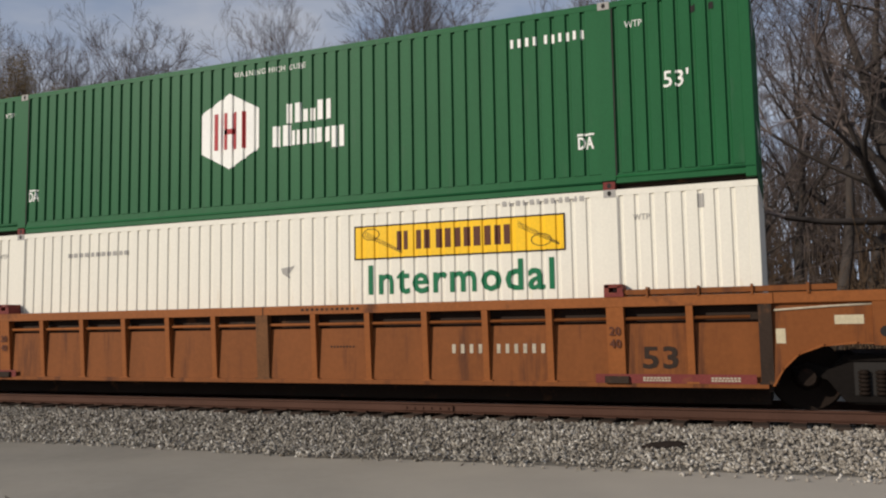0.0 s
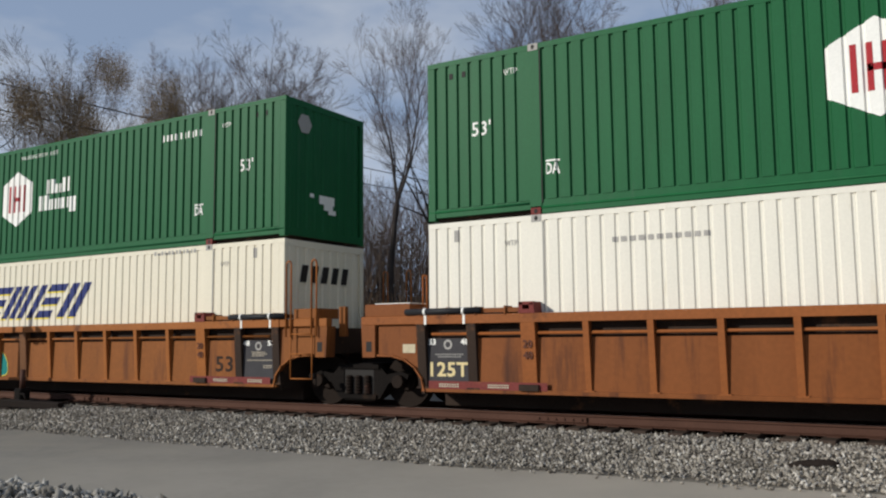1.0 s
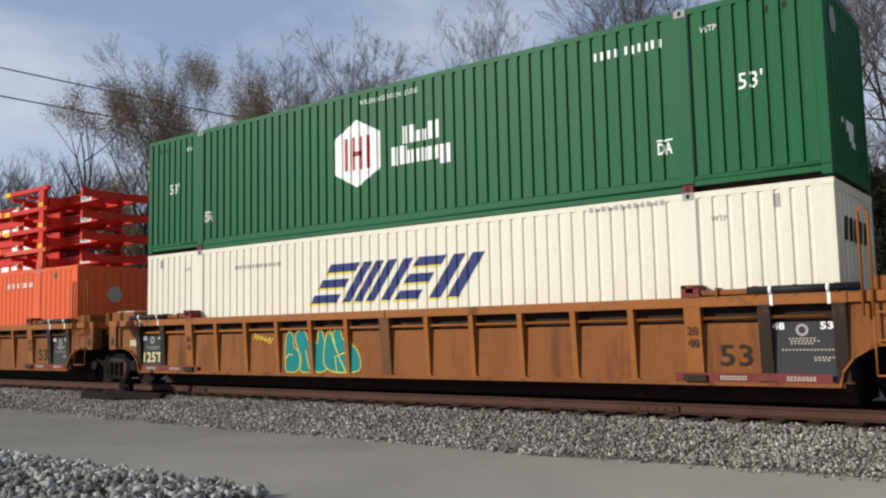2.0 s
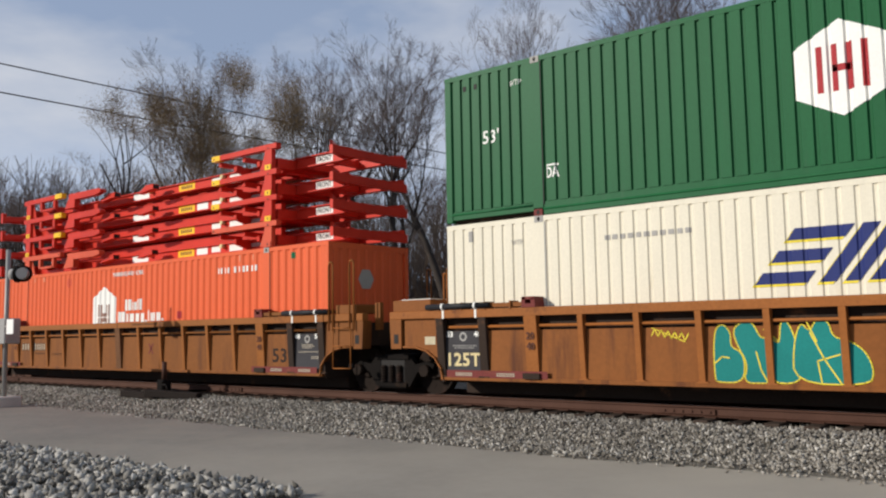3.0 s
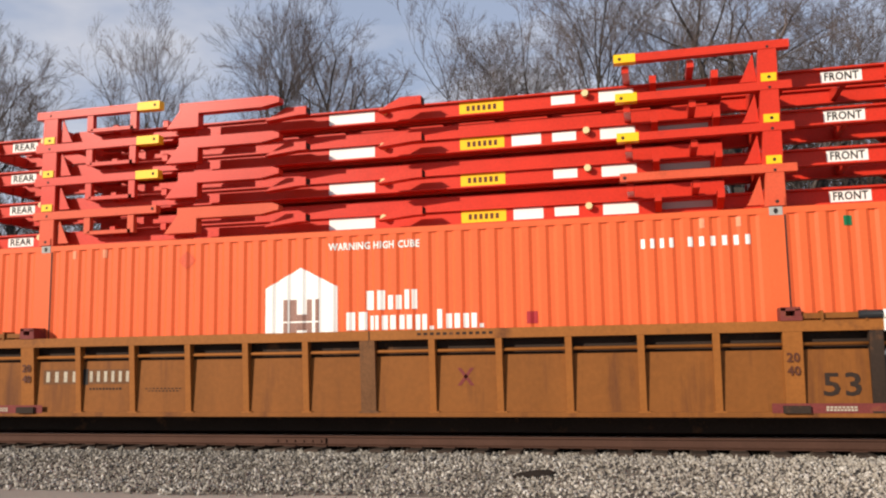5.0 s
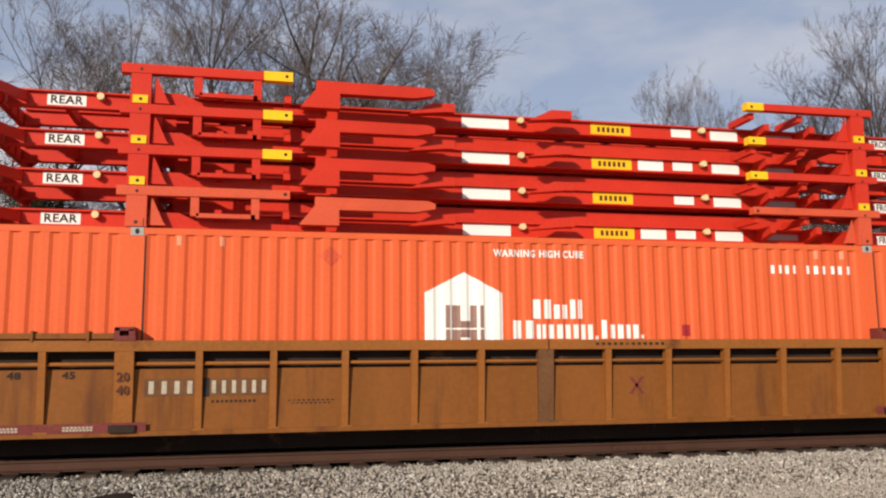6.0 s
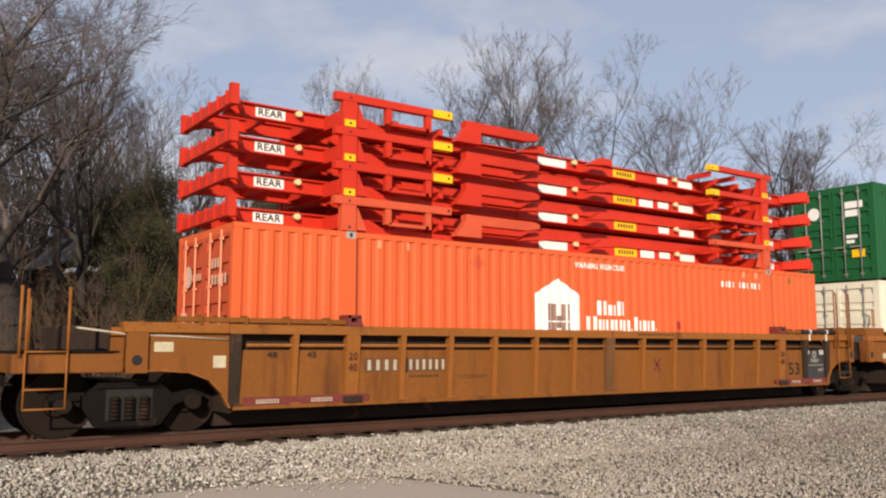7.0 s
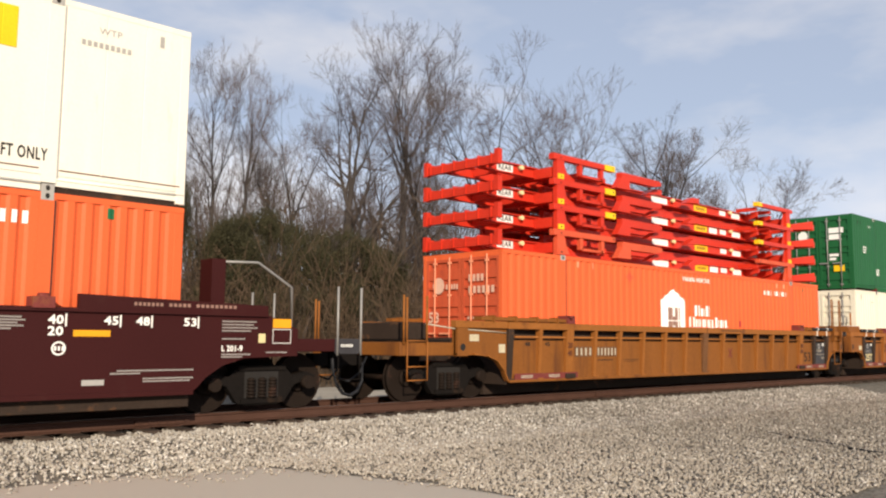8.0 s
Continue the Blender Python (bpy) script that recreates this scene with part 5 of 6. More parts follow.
part("placard", _shift_y(plate(bmesh.new(), 8.95, 9.3, 1.2, 1.32), -1.505), M_PLACARD, car_a, "small dull yellow placard")
part("placard", _shift_y(plate(bmesh.new(), 8.22, 8.34, 0.95, 1.15), -1.505), M_PLACARD, car_a, "small dull yellow placard")


def maroon_car():
    root = thing("well_car", "smooth-sided maroon well car with white stencils", "rail car", at=(C4, 0, 0))
    for s in (-1, 1):
        out = [(0, 0.44), (8.35, 0.44), (8.52, 0.62), (8.80, 0.80), (9.20, 0.92), (10.22, 0.95), (10.22, 1.40), (9.6, 1.64), (0, 1.64)]
        bm = prism(bmesh.new(), out, -1.50, -1.46)
        both("side_plate", bm if s > 0 else mirror_x(bm), M_MAROON, root)
        bm = a_box(8.9, 11.62, -1.45, 1.45, 1.02, 1.24, bevel=0.01)
        part("platform_beam", bm if s > 0 else mirror_x(bm), M_MAROON, root)
        for x in (11.08, 11.60):
            bm = tube(bmesh.new(), (x, -1.48, 0.95), (x, -1.48, 2.18), 0.021, n=8)
            both("grab_rail", bm if s > 0 else mirror_x(bm), M_CHROME, root, "pale steel grab rail")
        bm = rod([(11.10, -1.48, 1.0), (11.10, -1.48, 0.52), (11.58, -1.48, 0.52), (11.58, -1.48, 1.0)], 0.015)
        both("stirrup", bm if s > 0 else mirror_x(bm), M_STEEL, root, "dark steel stirrup step")
        bm = prism(bmesh.new(), [(6.50, 1.66), (9.60, 1.66), (9.60, 1.78), (6.50, 1.86)], -1.54, -1.44)
        both("clearance_board", bm if s > 0 else mirror_x(bm), M_MAROON, root, "maroon board with faint stencils")
        bm = box(bmesh.new(), 5.86, 6.16, -1.58, -1.30, 1.64, 1.80)
        tube(bm, (5.95, -1.5, 1.78), (6.1, -1.5, 1.78), 0.07, n=8)
        both("locking_bracket", bm if s > 0 else mirror_x(bm), M_MAROON_PATCH, root)
        bm = box(bmesh.new(), 11.5, 12.0, -0.14, 0.14, 0.72, 0.96)
        box(bm, 11.9, 12.2, -0.12, 0.2, 0.66, 1.0)
        part("coupler", bm if s > 0 else mirror_x(bm), M_STEEL, root, "dark cast steel coupler")
        bm = a_box(11.04, 11.63, -1.472, -1.452, 0.98, 1.25)
        both("end_sill_plate", bm if s > 0 else mirror_x(bm), M_BLACKP, root, "black plate with small white stencils")
        if s > 0:
            marking_bars(root, 11.16, 11.42, 1.10, 1.15, 7, M_DECALW, -1.475)
        bm = rod([(11.20, -1.15, 1.02), (11.22, -1.15, 0.70), (11.32, -1.14, 0.42), (11.48, -1.12, 0.25), (11.66, -1.1, 0.20), (11.84, -1.08, 0.27), (11.98, -1.04, 0.46), (12.04, -1.0, 0.80)], 0.032)
        both("air_hose", bm if s > 0 else mirror_x(bm), M_BLACKRUBBER, root)
        bm = a_box(8.36, 8.46, -1.1, 1.1, 0.4, 1.5)
        part("bulkhead", bm if s > 0 else mirror_x(bm), M_SOOT_SHADE, root)
        bm = a_box(8.75, 9.0, -1.15, -0.75, 1.24, 2.55)
        both("end_stanchion", bm if s > 0 else mirror_x(bm), M_MAROON, root)
        bm = rod([(8.95, -1.0, 2.52), (9.7, -1.0, 2.55), (10.05, -1.0, 2.35), (10.4, -1.0, 2.15), (10.42, -1.0, 1.24)], 0.022)
        part("handrail", bm if s > 0 else mirror_x(bm), M_CHROME, root, "bent pale steel handrail")
        bm = tube(bmesh.new(), (10.3, 0.4, 1.36), (11.2, 0.4, 1.36), 0.12, n=12)
        part("air_tank", bm if s > 0 else mirror_x(bm), M_STEEL, root)
    both("top_sill", a_box(-9.6, 9.6, -1.55, -1.40, 1.60, 1.66), M_MAROON, root)
    both("bottom_sill", a_box(-8.3, 8.3, -1.54, -1.38, 0.37, 0.44), M_MAROON, root)
    part("well_floor", a_box(-8.3, 8.3, -1.38, 1.38, 0.18, 0.38), M_SOOT_SHADE, root)
    y = -1.504
    for txt, x in (("40", 6.10), ("45", 6.88), ("48", 7.36), ("53", 8.12)):
        z0 = 1.42
        stencil(root, txt, x, x + 0.20, z0, z0 + 0.12, M_DECALW, y)
        part("tick", _shift_y(plate(bmesh.new(), x + 0.23, x + 0.255, z0 - 0.03, z0 + 0.15), y), M_DECALW, root)
    stencil(root, "20", 6.10, 6.30, 1.26, 1.38, M_DECALW, y)
    stencil(root, "L 201-9", 8.78, 9.15, 1.03, 1.12, M_DECALW, y, 0.006)
    part("yellow_panel", _shift_y(plate(bmesh.new(), 6.45, 6.98, 1.25, 1.34), y), M_AMBER, root, "amber painted block")
    part("orange_panel", _shift_y(plate(bmesh.new(), 9.72, 10.08, 1.42, 1.57), y), M_AMBER, root, "amber reflective block")
    part("emblem_ring", _shift_y(ring(6.26, 1.08, 0.075, 0.10), y), M_DECALW, root)
    marking_bars(root, 6.20, 6.33, 1.05, 1.11, 3, M_DECALW, y)
    for x0, x1, zz, n in ((5.3, 5.75, 1.50, 9), (5.3, 5.80, 1.46, 10), (5.3, 5.70, 1.42, 8), (5.3, 5.78, 1.38, 9), (5.3, 5.62, 1.34, 7),
                          (8.78, 9.40, 1.50, 12), (8.78, 9.35, 1.45, 11), (8.78, 9.42, 1.40, 12), (8.78, 9.30, 1.35, 10), (8.78, 9.20, 1.22, 8), (8.78, 9.3, 0.97, 10), (8.78, 9.15, 0.93, 7),
                          (7.1, 8.3, 0.74, 20), (7.5, 8.3, 0.62, 14), (7.5, 8.25, 0.58, 13), (7.0, 7.45, 0.70, 8), (9.6, 10.0, 1.0, 7)):
        marking_bars(root, x0, x1, zz, zz + 0.022, 2 * n, M_DECALG, y, 0.3)
    part("grey_panel", _shift_y(plate(bmesh.new(), 6.6, 6.92, 0.55, 0.63), y), M_DECALG, root)
    part("frame_mark", _shift_y(plate(plate(plate(plate(bmesh.new(), 9.72, 10.08, 1.39, 1.40), 9.72, 10.08, 1.16, 1.17), 9.72, 9.73, 1.17, 1.39), 10.07, 10.08, 1.17, 1.39), y), M_DECALW, root)
    part("placard", _shift_y(plate(bmesh.new(), 9.45, 9.58, 1.17, 1.32), y), M_DECALY, root, "pale yellow placard")
    for x0, x1, n in ((7.3, 7.75, 7), (7.85, 8.2, 5), (8.3, 9.0, 9)):
        marking_bars(root, x0, x1, 1.715, 1.765, n, M_INLAY, -1.545, 0.35)
    MOVERS.append(root)
    return root


maroon_car()

SPIN = []


def rail_truck(at_x):
    root = thing("rail_truck", "dark cast-steel freight truck with two axles", "rail truck", "freight trucks", (at_x, 0, 0))
    out = [(-1.10, 0.60), (-0.92, 0.66), (-0.62, 0.60), (-0.45, 0.76), (0.45, 0.76), (0.62, 0.60), (0.92, 0.66), (1.10, 0.60), (1.06, 0.50), (0.85, 0.50),
           (0.66, 0.44), (0.46, 0.16), (0.32, 0.12), (-0.32, 0.12), (-0.46, 0.16), (-0.66, 0.44), (-0.85, 0.50), (-1.06, 0.50)]
    for s in (-1, 1):
        bm = prism(bmesh.new(), out, -0.07, 0.07)
        prism(bm, [(-0.46, 0.70), (0.46, 0.70), (0.46, 0.78), (-0.46, 0.78)], -0.11, -0.07)
        prism(bm, [(-0.40, 0.15), (0.40, 0.15), (0.40, 0.23), (-0.40, 0.23)], -0.11, -0.07)
        for v in bm.verts:
            v.co.y = s * (1.02 - v.co.y)
        bmesh.ops.recalc_face_normals(bm, faces=bm.faces[:])
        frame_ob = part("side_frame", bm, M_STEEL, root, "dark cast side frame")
        # flat black sheet on the solid frame, painted as the recess's shade
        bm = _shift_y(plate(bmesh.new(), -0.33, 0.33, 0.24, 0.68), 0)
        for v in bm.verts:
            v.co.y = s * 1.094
        part("spring_recess_shade", bm, M_DECALK_SHADE, frame_ob)
        for x in (-0.21, 0.0, 0.21):
            bm = bmesh.new()
            for k in range(6):
                tube(bm, (x, s * 1.11, 0.25 + k * 0.055), (x, s * 1.11, 0.285 + k * 0.055), 0.075, n=9)
            tube(bm, (x, s * 1.11, 0.25), (x, s * 1.11, 0.58), 0.05, n=8)
            part("spring", bm, M_WHEEL, frame_ob)
        for x in (-0.915, 0.915):
            bm = tube(bmesh.new(), (x, s * 1.02, 0.48), (x, s * 1.20, 0.48), 0.115, n=12)
            part("bearing_cap", bm, M_WHEEL, frame_ob, "rusty round bearing cap")
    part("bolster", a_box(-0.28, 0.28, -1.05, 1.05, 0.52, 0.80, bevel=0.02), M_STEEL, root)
    for x in (-0.915, 0.915):
        bm = tube(bmesh.new(), (0, -1.15, 0), (0, 1.15, 0), 0.08, n=10)
        for s in (-1, 1):
            tube(bm, (0, s * 0.69, 0), (0, s * 0.715, 0), 0.51, n=28)
            tube(bm, (0, s * 0.715, 0), (0, s * 0.82, 0), 0.48, 0.475, n=28)
            tube(bm, (0, s * 0.82, 0), (0, s * 0.86, 0), 0.20, 0.16, n=14)
            for k in range(4):
                a = k * math.pi / 2
                tube(bm, (0.3 * math.cos(a), s * 0.815, 0.3 * math.sin(a)), (0.3 * math.cos(a), s * 0.824, 0.3 * math.sin(a)), 0.05, n=8)
        ws = part("wheelset", bm, M_WHEEL, root, "steel wheels on one axle")
        ws.location = (x, 0, 0.48)
        SPIN.append((ws, x))
    MOVERS.append(root)
    return root


for tx in (C1 + 9.5, C1 - 9.753, C2 - 9.73, C3 - 9.5, C4 + 9.78, C4 - 9.78):
    rail_truck(tx)


# ---------------------------------------------------------------- stacked trailer frames
def trailer_frame(k):
    """A red extendable container chassis, stripped of its wheels, lying in a stack."""
    root = thing("trailer_frame", "bright red container chassis frame with yellow corners, stacked flat" if k else "faded red container chassis frame at the stack's bottom",
                 "trailer chassis", "stacked trailer frames", (C3, 0, 3.262 + 0.606 * k))
    red = M_RED
    arm = M_RED_OLD if k == 0 else M_RED
    for s in (-1, 1):
        y = s * 0.52
        bm = bmesh.new()
        web = [(-0.08, 0.085), (0.08, 0.085), (0.08, 0.11), (0.012, 0.11), (0.012, 0.32), (0.08, 0.32), (0.08, 0.345), (-0.08, 0.345), (-0.08, 0.32), (-0.012, 0.32), (-0.012, 0.11), (-0.08, 0.11)]
        ends = [[bm.verts.new((x, y + a, b)) for a, b in web] for x in (-8.0, 8.0)]
        for q in range(len(web)):
            r = (q + 1) % len(web)
            bm.faces.new((ends[0][q], ends[0][r], ends[1][r], ends[1][q]))
        bm.faces.new(ends[0][::-1]), bm.faces.new(ends[1])
        bmesh.ops.recalc_face_normals(bm, faces=bm.faces[:])
        part("main_beam", bm, red, root)
    for x in np.linspace(-7.2, 7.2, 17):
        part("cross_member", a_box(x - 0.04, x + 0.04, -0.50, 0.50, 0.12, 0.28), red, root)
    # the inner frame that slides between the main beams
    for s in (-1, 1):
        part("inner_beam", a_box(-5.6, 5.4, s * 0.30 - 0.07, s * 0.30 + 0.07, 0.06, 0.34 if k == 3 else 0.60), red, root)
    for x in (-4.9, -3.9, 4.4, 5.3):
        bm = bmesh.new()
        a = [bm.verts.new((x + dx, y, zz)) for dx in (-0.05, 0.05) for y, zz in ((-1.0, 0.22), (-0.55, 0.10), (0.55, 0.10), (1.0, 0.22), (1.0, 0.34), (-1.0, 0.34))]
        for q in range(6):
            r = (q + 1) % 6
            bm.faces.new((a[q], a[r], a[r + 6], a[q + 6]))
        bm.faces.new(a[:6][::-1]), bm.faces.new(a[6:])
        bmesh.ops.recalc_face_normals(bm, faces=bm.faces[:])
        part("outrigger_beam", bm, red, root)
    # rear and front end frames
    for s in (-1, 1):
        bm = box(bmesh.new(), s * 8.09 - 0.05, s * 8.09 + 0.05, -1.22, 1.22, 0.10, 0.30)
        for yy in ((-1.17, 1.17) if s < 0 else ()):
            box(bm, s * 8.09 - 0.07, s * 8.09 + 0.07, yy - 0.06, yy + 0.06, 0.08, 0.42)
        for yy in (np.linspace(-1.0, 1.0, 6) if s < 0 else ()):
            box(bm, s * 8.09 - 0.075, s * 8.09 + 0.075, yy - 0.015, yy + 0.015, 0.10, 0.34)
        part("end_beam", bm, red, root)
        for t in (-1, 1):
            bm = bmesh.new()
            x0, x1 = sorted((s * 8.05, s * 7.72))
            v0, v1 = (t * 1.18, t * 0.56) if s < 0 else (t * 0.56, t * 1.18)
            h0, h1 = (0.30, 0.30) if s < 0 else (0.335, 0.41)
            a = [bm.verts.new(p) for p in ((x0, v0 - 0.04, 0.14), (x1, v1 - 0.04, 0.14), (x1, v1 + 0.04, 0.14), (x0, v0 + 0.04, 0.14),
                                           (x0, v0 - 0.04, h0), (x1, v1 - 0.04, h1), (x1, v1 + 0.04, h1), (x0, v0 + 0.04, h0))]
            for f in ((0, 3, 2, 1), (4, 5, 6, 7), (0, 1, 5, 4), (1, 2, 6, 5), (2, 3, 7, 6), (3, 0, 4, 7)):
                bm.faces.new([a[i] for i in f])
            part("gusset", bm, red, root)
        bm = bmesh.new()
        box(bm, s * 6.02 - 0.14, s * 6.02 + 0.14, -1.10, 1.10, 0.06, 0.30)
        part("bolster", bm, red, root)
        for t in (-1, 1):
            bm = bmesh.new()
            w0, w1 = (0.12, 0.17) if s > 0 else (0.14, 0.15)
            prism(bm, [(s * 6.02 - w1, 0.0), (s * 6.02 + w0, 0.0), (s * 6.02 + w0, 0.60), (s * 6.02 - w0, 0.60)], t * 1.22 - 0.06, t * 1.22 + 0.06)
            part("bolster_post", bm, arm, root)
            bm = box(bmesh.new(), s * 6.02 - 0.11, s * 6.02 + 0.10, t * 1.285 - 0.012, t * 1.285 + 0.012, 0.005, 0.125)
            part("twist_lock", bm, M_YELLOW if k else M_RED_OLD, root, "yellow corner lock")
            if t < 0:
                part("hole", _shift_y(flat(bmesh.new(), arc(s * 6.02, 0.065, 0.026, 0, 315, 7)), -1.299), M_DECALK_SHADE, root)
                part("hole", _shift_y(flat(bmesh.new(), arc(s * 6.02, 0.52, 0.022, 0, 315, 7)), -1.294), M_DECALK_SHADE, root)
                part("hole", _shift_y(flat(bmesh.new(), arc(-3.93 if s < 0 else 3.93, 0.54, 0.026, 0, 315, 7)), -1.299), M_DECALK_SHADE, root)
                bm = prism(bmesh.new(), [(s * 5.86, 0.04), (s * 5.62, 0.04), (s * 5.66, 0.10), (s * 5.82, 0.46)], -1.21, -1.19)
                part("brace", bm, arm, root)
            if s < 0:
                bm = prism(bmesh.new(), [(-6.30, 0.46), (-3.86, 0.47), (-3.86, 0.60), (-6.30, 0.60)], t * 1.22 - 0.07, t * 1.22 + 0.07)
                part("side_arm", bm, arm, root)
                if k:
                    part("arm_tip", prism(bmesh.new(), [(-4.27, 0.465), (-3.84, 0.465), (-3.84, 0.61), (-4.27, 0.61)], t * 1.22 - 0.076, t * 1.22 + 0.076), M_YELLOW, root, "yellow arm tip")
                bm = bmesh.new()
                box(bm, -5.28, -5.16, t * 1.22 - 0.05, t * 1.22 + 0.05, 0.18, 0.56)
                box(bm, -4.42, -4.30, t * 1.22 - 0.05, t * 1.22 + 0.05, 0.16, 0.50)
                box(bm, -5.20, -4.36, t * 1.22 - 0.05, t * 1.22 + 0.05, 0.16, 0.22)
                part("step_frame", bm, arm, root)
                bm = prism(bmesh.new(), [(-5.88, 0.02), (-3.3, 0.04), (-3.3, 0.12), (-5.2, 0.14), (-5.45, 0.26), (-5.72, 0.26)], t * 1.0 - 0.02, t * 1.0 + 0.02)
                part("web_plate", bm, red, root)
                bm = prism(bmesh.new(), [(-3.72, 0.10), (-3.12, 0.10), (-3.12, 0.34), (-1.95, 0.34), (-1.63, 0.40), (-1.63, 0.48), (-1.75, 0.52), (-3.48, 0.53), (-3.48, 0.40)], t * 1.16 - 0.09, t * 1.16 + 0.09)
                part("slider_housing", bm, arm, root)
            else:
                bm = box(bmesh.new(), 3.86, 6.32, t * 1.22 - 0.07, t * 1.22 + 0.07, 0.49, 0.61)
                part("side_arm", bm, arm, root)
                if k:
                    part("arm_tip", a_box(3.84, 4.16, t * 1.22 - 0.076, t * 1.22 + 0.076, 0.485, 0.615), M_YELLOW, root, "yellow arm tip")
                part("arm_strut", a_box(3.95, 4.05, t * 0.5 if t > 0 else -1.16, 1.16 if t > 0 else t * 0.5, 0.36, 0.47), red, root)
                part("arm_strut", a_box(4.9, 5.0, t * 0.5 if t > 0 else -1.16, 1.16 if t > 0 else t * 0.5, 0.36, 0.47), red, root)
        # dark outrigger tubes near the middle
        for x in (-1.55, 0.45):
            t = s
            bm = prism(bmesh.new(), [(x - 0.45, 0.16), (x + 0.16, 0.22), (x + 0.30, 0.22), (x + 0.30, 0.36), (x - 0.05, 0.36)], t * 0.92 - 0.10, t * 0.92 + 0.10)
            part("outrigger", bm, red, root)
            part("outrigger_end", a_box(x + 0.302, x + 0.31, t * 0.92 - 0.08, t * 0.92 + 0.08, 0.24, 0.34), M_DECALK_SHADE, root)
    y = -0.536

    def label_plate(x0, x1, z0, z1, m, label):
        return part("label", _shift_y(plate(bmesh.new(), x0, x1, z0, z1), y), m, root, label)
    label_plate(-1.02, -0.20, 0.12, 0.31, M_DECALW, "white reflective label")
    label_plate(1.28, 2.02, 0.12, 0.32, M_YELLOW, "yellow sign label with dark bars")
    part("label_strip", _shift_y(bars(bmesh.new(), 1.40, 1.90, 0.17, 0.26, 6, 0.4), y - 0.003), M_DECALBR, root)
    if k % 2 == 0:
        label_plate(2.14, 2.62, 0.13, 0.31, M_DECALW, "white reflective label")
    label_plate(2.80, 3.18, 0.15, 0.30, M_DECALW, "white reflective label")
    label_plate(3.56, 4.10, 0.13, 0.31, M_DECALW, "white reflective label")
    label_plate(4.45, 5.20, 0.17, 0.27, M_DECALG, "grey data label")
    label_plate(-7.45, -6.90, 0.13, 0.30, M_DECALW, "white label lettered in black")
    part("lettering", _shift_y(bold(letters("REAR", -7.40, -6.95, 0.155, 0.275), 0.006), y - 0.003), M_DECALK_SHADE, root)
    label_plate(6.85, 7.42, 0.13, 0.30, M_DECALW, "white label lettered in black")
    part("lettering", _shift_y(bold(letters("FRONT", 6.90, 7.37, 0.155, 0.275), 0.006), y - 0.003), M_DECALK_SHADE, root)
    for x in (-6.68, -0.02, 3.35):
        bm = tube(bmesh.new(), (x, -0.53, 0.27), (x, -0.66, 0.27), 0.055, n=8)
        part("marker_lamp", bm, M_DECALY, root, "small pale yellow marker lamp")
    MOVERS.append(root)
    return root


for level in range(4):
    trailer_frame(level)


# ---------------------------------------------------------------- trees
def grow(seed, height, spread=0.5, droop=0.0, splits=3, leader=0.75, levels=5, first=0.28, lean=0.0, thick=1.0):
    """Limbs of a bare tree as (start, end, r0, r1, level)."""
    rnd = random.Random(seed)
    segs = []

    def limb(p, d, length, r, level):
        n = 6 if level == 0 else 5 if level == 1 else 3
        q, dirn, rad = p.copy(), d.copy(), r
        for i in range(n):
            wob = 0.11 + 0.045 * level
            dirn = (dirn + Vector((rnd.uniform(-wob, wob), rnd.uniform(-wob, wob), rnd.uniform(-wob * 0.6, wob * 0.6) + (0.03, 0.05, 0.05, 0.04, 0.03, 0.02)[level] - droop * level * 0.02))).normalized()
            q2 = q + dirn * (length / n)
            r2 = rad * (0.86 if level == 0 else 0.78)
            segs.append((q, q2, rad, r2, level))
            if level < levels:
                along = (i + 1) / n
                kids = 0
                if level == 0:
                    kids = rnd.choice((0, 1, 1)) if along > first else 0
                else:
                    kids = rnd.choice((0, 1, 1)) if level < 3 else rnd.choice((1, 1, 2))
                for _ in range(kids):
                    side = Vector((rnd.gauss(0, 1), rnd.gauss(0, 1), rnd.gauss(0, 0.35)))
                    side -= dirn * side.dot(dirn)
                    if side.length < 1e-3:
                        continue
                    side.normalize()
                    tilt = spread * rnd.uniform(0.7, 1.35)
                    nd = (dirn * math.cos(tilt) + side * math.sin(tilt) + Vector((0, 0, 0.06))).normalized()
                    k = rnd.uniform(0.52, 0.78) * (1.05 - 0.35 * along if level == 0 else 1.0 if level == 1 else 0.85)
                    limb(q2, nd, length * k, r2 * rnd.uniform(0.58, 0.82), level + 1)
            q, rad = q2, r2
        if level < levels:
            for _ in range(2):
                nd = (dirn + Vector((rnd.uniform(-0.5, 0.5), rnd.uniform(-0.5, 0.5), rnd.uniform(0, 0.3)))).normalized()
                limb(q, nd, length * rnd.uniform(0.4, 0.6), rad * 0.8, level + 1)

    limb(Vector((0, 0, -0.3)), Vector((lean, 0, 1)).normalized(), height * leader, (height * 0.017 + 0.07) * thick, 0)
    top = max(s[1].z for s in segs)
    k = height / top
    return [(a * k, b * k, r0, r1, lv) for a, b, r0, r1, lv in segs]


